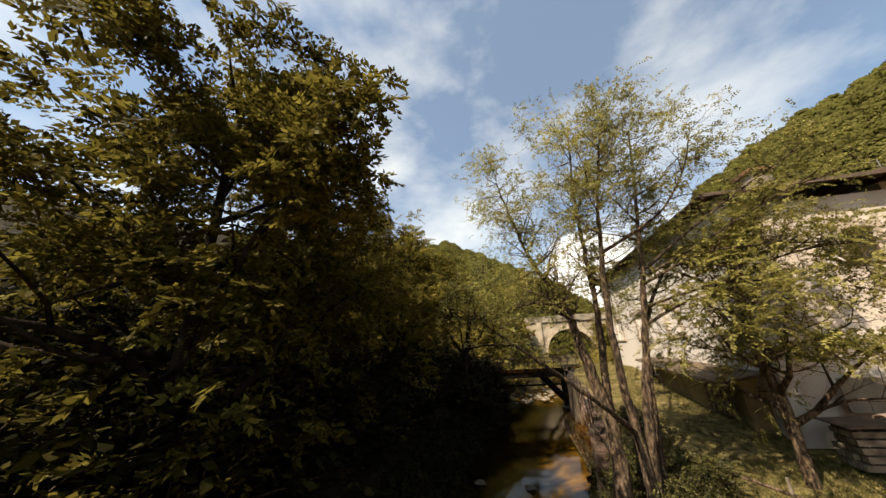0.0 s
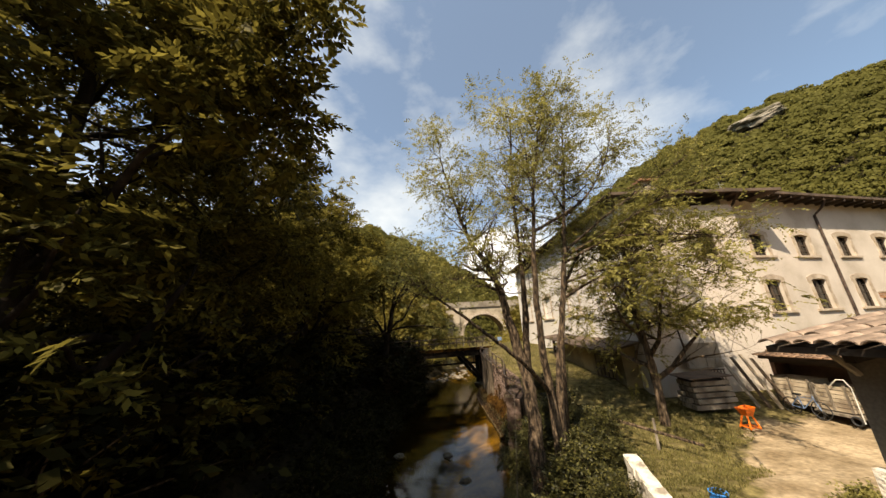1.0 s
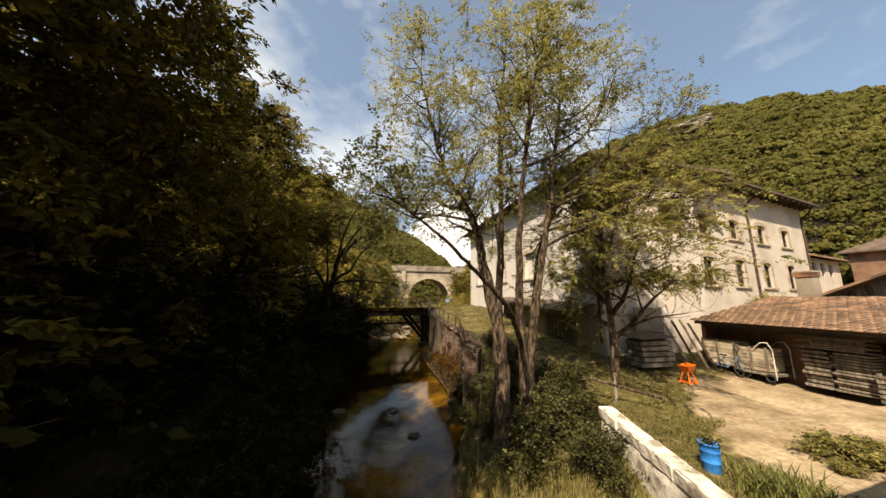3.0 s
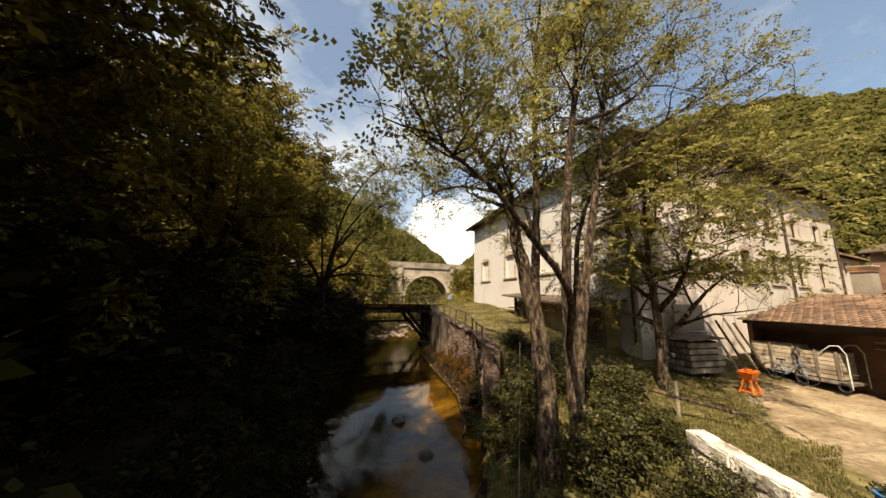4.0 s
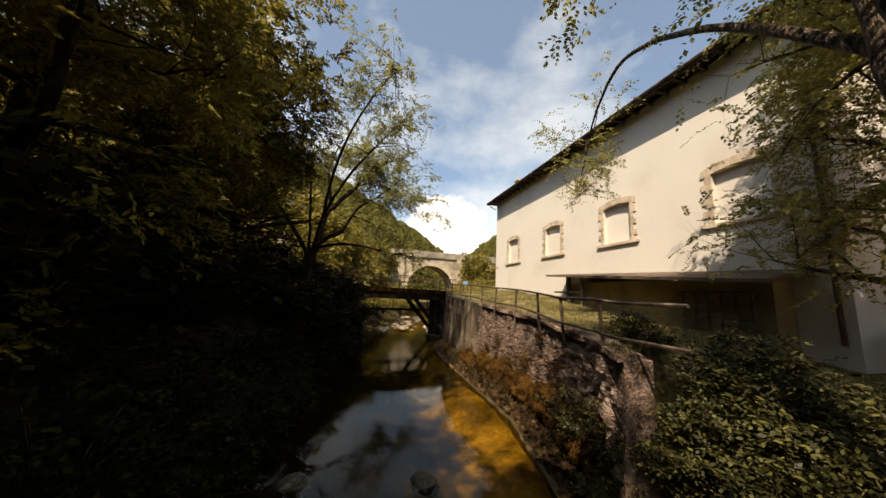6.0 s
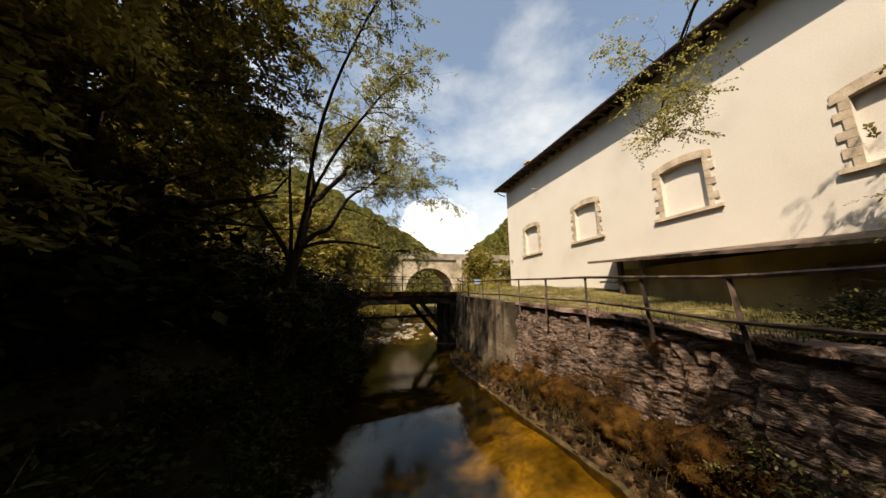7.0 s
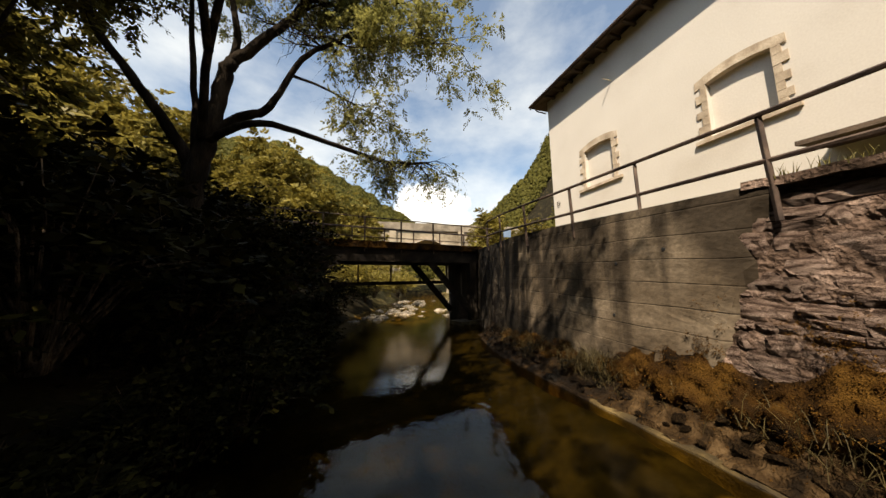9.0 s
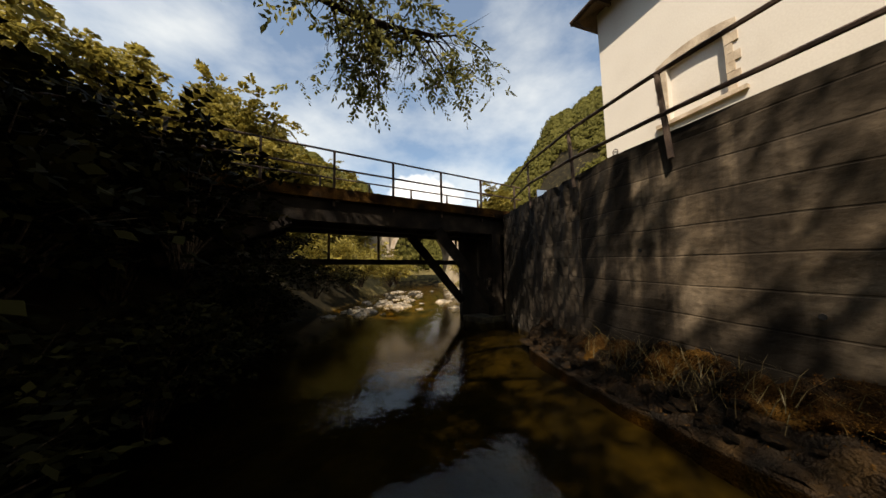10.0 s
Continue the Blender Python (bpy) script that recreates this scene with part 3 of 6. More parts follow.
def arch_piece(m, s0, s1, z_in, rise, band, y0, y1, n=8):
    """A segmental arch band over an opening, from y0 to y1 in depth."""
    V, F = [], []
    half = (s1 - s0) / 2
    for i in range(n + 1):
        u = -1 + 2 * i / n
        x = s0 + half + u * half
        zi = z_in - rise * u * u
        zo = z_in + band - rise * u * u
        for y in (y0, y1):
            V += [m @ Vector((x, y, zi)), m @ Vector((x, y, zo))]
    for i in range(n):
        a, b = 4 * i, 4 * i + 4
        F += [(a, b, b + 1, a + 1), (a + 3, b + 3, b + 2, a + 2), (a, a + 2, b + 2, b), (a + 1, b + 1, b + 3, a + 3)]
    F += [(0, 1, 3, 2), (4 * n, 4 * n + 2, 4 * n + 3, 4 * n + 1)]
    return V, F


def window(parent, m, s, z0, z1, w, blind, seed, teeth=True):
    """A window in a wall's frame: toothed stone jambs, arched head and sill, with a walled-up panel or dark glazing set back in it."""
    rnd = random.Random(seed)
    win = mesh("window", *box_vf(m, (s - w / 2 - 0.36, -0.09, z0 - 0.11), (s + w / 2 + 0.36, 0.05, z0 - 0.005)), M_STONETRIM, parent, "stone window surround with projecting sill")
    V, F = arch_piece(m, s - w / 2 - 0.26, s + w / 2 + 0.26, z1 - 0.02, 0.17, 0.25, -0.028, 0.22)
    mesh("arch_head", V, F, M_STONETRIM, win)
    for side in (-1, 1):
        z, k = z0, 0
        while z < z1 - 0.12:
            h = rnd.uniform(0.19, 0.27)
            h = min(h, z1 - 0.05 - z)
            reach = (0.27 if k % 2 else 0.15) if teeth else 0.18
            a, b = sorted((s + side * w / 2 - side * 0.002, s + side * (w / 2 + reach + rnd.uniform(-0.02, 0.02))))
            mesh("jamb_stone", *box_vf(m, (a, -0.03 - rnd.uniform(0, 0.01), z), (b, 0.004, z + h - 0.008)), M_STONETRIM, win)
            z += h
            k += 1
    if blind:
        mesh("panel", *box_vf(m, (s - w / 2, 0.17, z0), (s + w / 2, 0.24, z1 + 0.06)), M_PLASTER, win, "walled-up opening in cream plaster")
    else:
        glass = mesh("pane", *box_vf(m, (s - w / 2, 0.19, z0), (s + w / 2, 0.21, z1 + 0.06)), M_GLASS, win, "dark dusty glass")
        for a, b, c, d in ((s - w / 2, s - w / 2 + 0.08, z0, z1), (s + w / 2 - 0.08, s + w / 2, z0, z1), (s - 0.04, s + 0.04, z0, z1)):
            mesh("window_frame", *box_vf(m, (a, 0.14, c), (b, 0.185, d)), M_WOODDARK, win)
        for k in range(1, 4):
            z = z0 + (z1 - z0) * k / 4
            mesh("glazing_bar", *box_vf(m, (s - w / 2 + 0.08, 0.15, z - 0.02), (s + w / 2 - 0.08, 0.18, z + 0.02)), M_WOODDARK, win)
    return win


def box_vf(m, lo, hi):
    V = [m @ Vector((x, y, z)) for z in (lo[2], hi[2]) for y in (lo[1], hi[1]) for x in (lo[0], hi[0])]
    return V, [(0, 2, 3, 1), (4, 5, 7, 6), (0, 1, 5, 4), (2, 6, 7, 3), (0, 4, 6, 2), (1, 3, 7, 5)]


def slab(points, thick):
    """A sheet of any outline with thickness, below the points."""
    n = len(points)
    V = [Vector(p) for p in points] + [Vector(p) - Vector((0, 0, thick)) for p in points]
    F = [tuple(range(n)), tuple(range(2 * n - 1, n - 1, -1))] + [(i, i + n, (i + 1) % n + n, (i + 1) % n) for i in range(n)]
    return V, F


def hip_roof(name, m, lx, ly, z, rise, over, material, parent):
    """A low hipped roof over a block lx by ly in its own frame, with a thick edge."""
    a, b, c, d = (-over, -over, z), (lx + over, -over, z), (lx + over, ly + over, z), (-over, ly + over, z)
    k = min(lx, ly) / 2 + over
    if lx < ly:
        e, f = (lx / 2, -over + k, z + rise), (lx / 2, ly + over - k, z + rise)
        sheets = [(a, b, e), (b, c, f, e), (c, d, f), (d, a, e, f)]
    else:
        e, f = (-over + k, ly / 2, z + rise), (lx + over - k, ly / 2, z + rise)
        sheets = [(a, b, f, e), (b, c, f), (c, d, e, f), (d, a, e)]
    pieces = []
    for s in sheets:
        pieces.append(slab([m @ Vector(p) for p in s], 0.14))
    V, F = merge(pieces)
    return mesh(name, V, F, material, parent)


# ---- the mill: river front and courtyard front ----
mill = thing("mill_building", "long cream-plastered mill with walled-up arched windows and a low roof", "building", at=(12.84, 20.3, 2.5))
R_FRONT = Matrix.Translation((12.84, 37.95, 0)) @ Matrix.Rotation(radians(-90), 4, "Z")
WIN_S = [37.95 - c for c in (35.12, 30.6, 26.25, 22.0)]
holed_wall("wall", R_FRONT, 17.65, 2.4, 11.45, 0.45, [(s - 0.68, s + 0.68, 6.2, 7.9) for s in WIN_S], M_PLASTER, mill)
for i, s in enumerate(WIN_S):
    window(mill, R_FRONT, s, 6.2, 7.9, 1.36, True, i)
holed_wall("wall", Matrix.Translation((13.29, 20.3, 0)), 5.55, 2.0, 11.0, 0.45, [(3.2, 4.2, 8.4, 9.7)], M_PLASTER2, mill)
window(mill, Matrix.Translation((13.29, 20.3, 0)), 3.7, 8.4, 9.7, 1.0, False, 21)
mesh("wall", *box_vf(Matrix(), (13.3, 37.5, 2.4), (19.5, 37.95, 11.4)), M_PLASTER, mill)
hip_roof("roof", Matrix.Translation((12.84, 20.3, 0)), 7.5, 17.65, 11.56, 1.5, 0.64, M_ROOFDARK, mill)
for i in range(28):
    mesh("rafter_tail", *box_vf(Matrix(), (12.24, 20.6 + 0.62 * i, 11.3), (12.84, 20.7 + 0.62 * i, 11.42)), M_WOODDARK, mill)
mesh("fascia", *box_vf(Matrix(), (12.185, 19.68, 11.33), (12.225, 38.55, 11.55)), M_WOODDARK, mill, "dark stained eave board")
V, F = tube([(12.14, 19.7, 11.46), (12.14, 38.5, 11.42)], [0.06, 0.06], 8)
mesh("gutter", V, F, M_RUST, mill)
V, F = tube([(12.14, 38.3, 11.4), (12.45, 38.25, 11.1), (12.78, 38.02, 10.9)], [0.035] * 3, 6)
mesh("drain_spout", V, F, M_RUST, mill)
ch = mesh("chimney", *box_vf(Matrix(), (14.2, 36.9, 11.6), (14.75, 37.4, 13.3)), M_GREYWALL, mill, "small plastered chimney")
mesh("chimney_cap", *box_vf(Matrix(), (14.1, 36.8, 13.3), (14.85, 37.5, 13.4)), M_STONETRIM, ch)
ch = mesh("chimney", *box_vf(Matrix(), (16.2, 22.3, 11.6), (17.0, 23.1, 13.5)), M_GREYWALL, mill, "plastered chimney with a brick cap")
mesh("chimney_cap", *box_vf(Matrix(), (16.05, 22.15, 13.5), (17.15, 23.25, 13.65)), M_TILE, ch)
V, F = tube([(12.78, 20.5, 11.3), (12.78, 20.5, 3.0)], [0.05] * 2, 8)
mesh("downpipe", V, F, M_RUST, mill, "rust-red iron downpipe")

# the taller courtyard block
hall = thing("courtyard_house", "tall pale-plastered house with two rows of arched windows", "building", at=(18.9, 20.8, 2.5))
R_HALL = Matrix.Translation((18.9, 20.8, 0)) @ Matrix.Rotation(radians(9.3), 4, "Z")
HALL_S = (1.64, 4.82, 8.1, 11.36)
holes = [(s - 0.5, s + 0.5, 8.45, 9.65) for s in HALL_S] + [(s - 0.52, s + 0.52, 5.7, 7.25) for s in HALL_S]
holed_wall("wall", R_HALL, 14.4, 2.0, 11.55, 0.45, holes, M_PLASTER2, hall)
for i, s in enumerate(HALL_S):
    window(hall, R_HALL, s, 8.45, 9.65, 1.0, False, 40 + i, False)
    window(hall, R_HALL, s, 5.7, 7.25, 1.04, False, 60 + i, False)
mesh("wall", *box_vf(R_HALL, (0.0, 0.46, 2.0), (0.45, 14, 11.55)), M_PLASTER2, hall)
mesh("wall", *box_vf(R_HALL, (13.95, 0.46, 2.0), (14.4, 14, 11.55)), M_PLASTER2, hall)
hip_roof("roof", R_HALL, 14.4, 14.0, 11.75, 2.2, 0.8, M_ROOFDARK, hall)
for k in range(19):
    mesh("rafter_tail", *box_vf(R_HALL, (-0.3 + 0.82 * k, -0.75, 11.44), (-0.18 + 0.82 * k, 0.0, 11.58)), M_WOODDARK, hall)
V, F = tube([R_HALL @ Vector(p) for p in ((0.14, -0.7, 11.5), (0.14, -0.45, 11.1), (0.1, -0.08, 10.8), (0.1, -0.08, 2.2))], [0.06] * 4, 8)
mesh("downpipe", V, F, M_RUST, hall)
V, F = tube([R_HALL @ Vector(p) for p in ((6.5, -0.7, 11.5), (6.5, -0.45, 11.1), (6.5, -0.08, 10.8), (6.5, -0.08, 2.2))], [0.06] * 4, 8)
mesh("downpipe", V, F, M_RUST, hall)
V, F = tube([R_HALL @ Vector(p) for p in ((14.3, -0.7, 11.5), (14.3, -0.45, 11.1), (14.3, -0.08, 10.8), (14.3, -0.08, 2.2))], [0.06] * 4, 8)
mesh("downpipe", V, F, M_RUST, hall)

mesh("wall_ring", *tube([(12.8, 37.58 + 0.1 * math.cos(a), 6.02 + 0.1 * math.sin(a)) for a in np.linspace(0, 2 * math.pi, 13)], [0.014] * 13, 5), M_RUST, mill, "small iron ring on the plaster")
mesh("rod", *tube([(12.86, 34.2, 10.02), (12.45, 34.25, 10.05)], [0.022, 0.018], 6), M_STONETRIM, mill, "short rod sticking out under the eave")
ant = mesh("aerial", *tube([(20.5, 21.9, 11.6), (20.5, 21.9, 13.1)], [0.02, 0.015], 6), M_METAL, hall, "thin roof aerial")
for z, w in ((12.95, 0.3), (12.75, 0.24), (12.6, 0.2)):
    mesh("aerial_arm", *tube([(20.5 - w, 21.9, z), (20.5 + w, 21.9, z)], [0.008] * 2, 4), M_METAL, ant)

# lean-to along the foot of the mill
lean = thing("lean_to", "low plastered lean-to under a thin dark roof against the mill", "shed", at=(12.3, 25, 3.2))
mesh("wall", *box_vf(Matrix(), (12.1, 21.2, 2.4), (12.82, 28.3, 4.5)), M_OLIVEWALL, lean)
mesh("roof", *slab([(11.15, 20.8, 4.36), (12.84, 20.8, 4.7), (12.84, 29.3, 5.05), (11.5, 29.3, 4.92)], 0.09), M_ROOFDARK, lean)
mesh("post", *box_vf(Matrix(), (11.85, 28.1, 3.2), (12.0, 28.25, 4.8)), M_WOODDARK, lean)
mesh("post", *box_vf(Matrix(), (11.9, 27.3, 3.2), (12.0, 27.42, 4.75)), M_WOODGREY, lean)
mesh("bench", *box_vf(Matrix(), (11.9, 27.5, 4.05), (12.7, 29.2, 4.12)), M_WOODGREY, lean)
for k in range(6):
    mesh("lattice_bar", *box_vf(Matrix(), (11.9, 21.5 + 0.32 * k, 3.05), (11.94, 21.55 + 0.32 * k, 4.1)), M_RUST, lean)
for k in range(4):
    mesh("lattice_bar", *box_vf(Matrix(), (11.88, 21.45, 3.05 + 0.34 * k), (11.92, 23.2, 3.1 + 0.34 * k)), M_RUST, lean)

# ---- the river wall ----
wall = thing("river_wall", "old river wall of rubble stone and board-marked concrete, mossy at its foot", "wall", kind="structure", at=(7.6, 29, 0.4))


def wall_top(y):
    return np.interp(y, (20, 24, 32, 38.6, 41), (2.85, 3.05, 3.54, 3.85, 3.85))


def ragged(z):
    """Where the concrete facing ends against the rubble, at a height."""
    return 29.35 - 0.36 * z + 0.16 * math.sin(z * 7) + 0.08 * math.sin(z * 17)


def wall_strip(name, y0, y1, material, proud, z0=-0.3, batter=0.12, step=0.25, label="", rows=12, relief=None, start=None):
    """A stretch of the wall's body: its face leans back a little and its thickness is 0.6 m."""
    ys = np.arange(y0, y1 + 1e-6, step)
    zs = np.linspace(0, 1, rows)
    V, F = [], []
    for y in ys:
        top = float(wall_top(y))
        for t in zs:
            z = z0 + t * (top - z0)
            yy = float(y)
            if start:
                a = start(z)
                yy = a + (yy - y0) * (y1 - a) / (y1 - y0)
            V.append((float(x_wall(yy)) - proud - batter * (1 - t) - (relief(yy, z) if relief else 0), yy, z))
        V.append((float(x_wall(y)) + 0.55, float(y), top))
        V.append((float(x_wall(y)) + 0.55, float(y), z0))
    k = len(zs) + 2
    for i in range(len(ys) - 1):
        for j in range(k):
            F.append((i * k + j, i * k + (j + 1) % k, (i + 1) * k + (j + 1) % k, (i + 1) * k + j))
    F += [tuple(range(k)), tuple(range((len(ys) - 1) * k + k - 1, (len(ys) - 1) * k - 1, -1))]
    return mesh(name, V, F, material, wall, label)


def bed_relief(y, z):
    return -0.02 + 0.035 * noise.noise((y * 1.4, z * 2.5, 2.0)) + 0.03 * noise.noise((y * 4.2, z * 7.0, 7.0)) + 0.02 * noise.noise((y * 11.0, z * 16.0, 4.0))


def abut_relief(y, z):
    return 0.07 * noise.noise((y * 3.0, z * 0.7, 1.0)) + 0.05 * noise.noise((y * 7.0, z * 2.5, 6.0)) + 0.02 * noise.noise((y * 15.0, z * 12.0, 3.0))


def cast_relief(y, z):
    return 0.008 * noise.noise((y * 0.8, z * 6.0, 2.0)) + 0.006 * noise.noise((y * 4.0, z * 9.0, 5.0))


wall_strip("mortar_bed", 20.0, 29.3, M_MORTAR, 0.0, step=0.06, rows=70, relief=bed_relief)
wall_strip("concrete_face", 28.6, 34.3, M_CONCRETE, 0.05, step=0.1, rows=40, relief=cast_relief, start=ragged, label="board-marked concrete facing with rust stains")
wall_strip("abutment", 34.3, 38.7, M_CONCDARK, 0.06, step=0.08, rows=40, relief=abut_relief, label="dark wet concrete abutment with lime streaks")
# form-tie holes in the concrete: black discs for the shade inside them
for y, z in ((30.1, 1.75), (30.0, 2.6), (29.2, 2.75), (31.6, 1.55), (33.1, 2.2)):
    x = float(x_wall(y)) - 0.055 - 0.12 * (1 - (z + 0.3) / 3.7)
    V, F = tube([(x - 0.006, y, z), (x + 0.03, y, z)], [0.026, 0.03], 8)
    mesh("tie_hole", V, F, M_RUBBER, wall)
# coping over the rubble
V, F = [], []
cop = np.arange(20.0, 28.3, 0.14)
rs = np.random.RandomState(5)
for y in cop:
    x, t = float(x_wall(y)), float(wall_top(y)) + 0.03 * noise.noise((y * 2.2, 0, 4.0)) + rs.uniform(-0.012, 0.012)
    o = 0.05 * noise.noise((y * 1.7, 3.0, 1.0)) + rs.uniform(-0.012, 0.012)
    V += [(x - 0.09 + o, y, t - 0.01), (x - 0.08 + o, y, t + 0.085), (x + 0.35, y, t + 0.1), (x + 0.35, y, t + 0.02)]
for i in range(len(cop) - 1):
    for j in range(4):
        F.append((4 * i + j, 4 * i + (j + 1) % 4, 4 * i + 4 + (j + 1) % 4, 4 * i + 4 + j))
F += [(3, 2, 1, 0), tuple(4 * (len(cop) - 1) + k for k in range(4))]
mesh("coping", V, F, M_MORTAR, wall, "worn concrete coping")


def strip(name, ys, profile, material, label="", seed=1, smooth=True):
    """A strip along the foot of the wall: profile(y, rng) gives its offsets and heights."""
    rng = np.random.RandomState(seed)
    V, F, k = [], [], 0
    for y in ys:
        row = profile(float(y), rng)
        k = len(row)
        V += [(float(x_wall(y)) - o, float(y) + w, z) for o, z, w in row]
    for i in range(len(ys) - 1):
        for j in range(k - 1):
            F.append((k * i + j, k * i + j + 1, k * (i + 1) + j + 1, k * (i + 1) + j))
    return mesh(name, V, F, material, wall, label, smooth=smooth)


def moss_row(y, rng):
    z1 = float(np.interp(y, (20.5, 28, 31, 34.5), (1.75, 1.5, 1.15, 1.0))) + 0.3 * noise.noise((y * 0.9, 0.0, 3.0)) + 0.12 * noise.noise((y * 3.3, 0.0, 3.0))
    row = []
    for k in range(18):
        t = k / 17
        n, m, f = noise.noise((y * 1.9, t * 2.6, 3.0)), noise.noise((y * 5.5, t * 7.0, 8.0)), noise.noise((y * 13.0, t * 15.0, 1.0))
        o = 0.31 * math.sin(math.pi * min(1, t * 1.1)) ** 0.8 * (0.75 + 0.75 * n) + 0.17 * m * min(1, 3 * t) + 0.12 * t + 0.07 * f + 0.04 * t
        row.append((o + 0.02 if k else -0.06, z1 - t * 1.0 + 0.06 * m, 0.04 * n))
    return row


def rubble_row(y, rng):
    row = []
    for k in range(12):
        t = k / 11
        a, b = noise.noise((y * 3.1, k * 1.2, 1.0)), noise.noise((y * 9.3, k * 1.9, 5.0))
        row.append((0.05 + 0.68 * t ** 1.2 + 0.08 * a, 0.95 - 0.47 * t + 0.12 * a + 0.07 * b, 0.0))
    return row


MOSS_Y = np.arange(20.5, 34.6, 0.05)
strip("moss_cushion", MOSS_Y, moss_row, M_MOSS, "thick brown and orange moss", 3)
strip("foot_rubble", np.arange(21.0, 29.9, 0.06), rubble_row, M_RUBBLE, "broken stones along the waterline", 4, False)
strip("foot_rubble", np.arange(29.82, 36.0, 0.06), rubble_row, M_WETSHADE, "wet stones coloured darker for shade near the bridge", 4, False)
V, F = [], []
ky = np.arange(20.5, 35.5, 0.12)
for y in ky:
    j = [0.03 * noise.noise((y * 2.5, k, 9.0)) + 0.015 * noise.noise((y * 9.0, k, 4.0)) for k in range(4)]
    x = float(x_wall(y)) - 0.7 + j[3]
    V += [(x - 0.07, y, -0.2), (x - 0.06 + j[0], y, 0.47 + j[1]), (x - 0.03, y, 0.495 + j[1]), (x + 0.03 + j[2], y, 0.5 + j[2]), (x + 0.06, y, -0.2)]
for i in range(len(ky) - 1):
    for j in range(4):
        F.append((5 * i + j, 5 * i + j + 1, 5 * i + 6 + j, 5 * i + 5 + j))
half = 4 * int((30.2 - 20.5) / 0.12)
mesh("kerb", V, F[:half], M_KERB, wall, "thin mossy concrete kerb at the waterline")
mesh("kerb", V, F[half:], M_WETSHADE, wall, "thin concrete kerb coloured darker for shade")

# ---- railing along the wall ----
rail = thing("wall_railing", "rusty steel two-bar railing along the river wall", "railing", at=(7.5, 29, 3.1))
POSTS = ((20.6, 6.5, 3.7, 6.52, 2.72), (22.08, 6.87, 3.72, 6.9, 2.75), (23.52, 7.24, 3.83, 7.26, 2.75), (25.1, 7.5, 3.95, 7.4, 2.75), (26.5, 7.46, 4.01, 7.35, 2.88),
         (28.05, 7.55, 4.1, 7.5, 2.9), (29.57, 7.62, 4.19, 7.56, 3.1), (31.0, 7.58, 4.23, 7.56, 3.18), (32.65, 7.56, 4.3, 7.57, 3.22), (34.35, 7.78, 4.44, 7.77, 3.4), (36.4, 8.37, 4.68, 8.34, 3.5))
RAIL_Y = [p[0] for p in POSTS]
# each post leans a little as it has settled
for y, xt, zt, xb, zb in POSTS:
    d = Vector((xt - xb, 0.07, zt - zb))
    m = Matrix.Translation((xb, y - 0.06, zb)) @ d.to_track_quat("Z", "Y").to_matrix().to_4x4()
    part("post", box_bm((-0.022, -0.027, 0), (0.022, 0.027, d.length), 0.004, m), M_RUST, rail)
for drop in (0.0, 0.53):
    line = []
    for y in np.linspace(19.2, 38.9, 40):
        x = float(np.interp(y, RAIL_Y + [38.9], [p[1] for p in POSTS] + [9.45])) - 0.02
        line.append((x, y, float(np.interp(y, RAIL_Y + [38.9], [p[2] for p in POSTS] + [4.95])) - drop - (0.04 if y < 20.6 else 0)))
    V, F = tube(line, [0.028] * 40, 6)
    mesh("rail", V, F, M_RUST, rail)

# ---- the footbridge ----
M_WOODBLACK = mat("near_black_timber", (0.02, 0.015, 0.011), 0.8, (0.008, 0.006, 0.005), (0.045, 0.034, 0.024), 2, 30, 0.5, vary=0.3, stretch=(1, 1, 1), spec=0.1)
bridge = thing("footbridge", "old beam footbridge on timber braces with thin steel railings", "bridge", at=(6.6, 38.4, 3.2))
R_BR = Matrix.Translation((9.57, 38.95, 0)) @ Matrix.Rotation(radians(180 + 13.3), 4, "Z")
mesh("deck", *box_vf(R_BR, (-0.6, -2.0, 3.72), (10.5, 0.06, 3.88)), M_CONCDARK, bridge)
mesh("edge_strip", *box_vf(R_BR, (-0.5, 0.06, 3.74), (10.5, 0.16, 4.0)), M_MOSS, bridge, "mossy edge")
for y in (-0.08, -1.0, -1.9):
    mesh("beam", *box_vf(R_BR, (-0.3, y - 0.12, 3.22), (10.4, y + 0.12, 3.71)), M_WOODBLACK, bridge)
mesh("tie_beam", *box_vf(R_BR, (0.2, -1.9, 2.3), (9.5, -1.76, 2.46)), M_WOODBLACK, bridge)
for s in (1.2, 2.7, 4.2, 5.7, 7.2):
    mesh("hanger", *box_vf(R_BR, (s, -1.86, 2.46), (s + 0.06, -1.8, 3.3)), M_RUST, bridge)
for y in (-0.1, -1.8):
    for a, b in (((1.05, 1.0), (3.1, 3.25)), ((9.0, 2.3), (6.9, 3.25))):
        A, B = R_BR @ Vector((a[0], y, a[1])), R_BR @ Vector((b[0], y, b[1]))
        V, F = tube([A, B], [0.2, 0.2], 4)
        mesh("brace", V, F, M_WOODBLACK, bridge)
mesh("trestle_post", *box_vf(R_BR, (0.75, -0.24, 0.2), (1.1, 0.04, 3.22)), M_WOODBLACK, bridge)
# a plain dark block closes the gap between post and wall
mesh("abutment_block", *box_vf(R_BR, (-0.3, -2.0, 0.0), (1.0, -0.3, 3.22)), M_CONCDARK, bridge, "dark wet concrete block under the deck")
mesh("footing", *box_vf(R_BR, (0.55, -0.75, 0.0), (1.75, 0.2, 0.62)), M_WETROCK, bridge, "wet stone footing at the waterline")
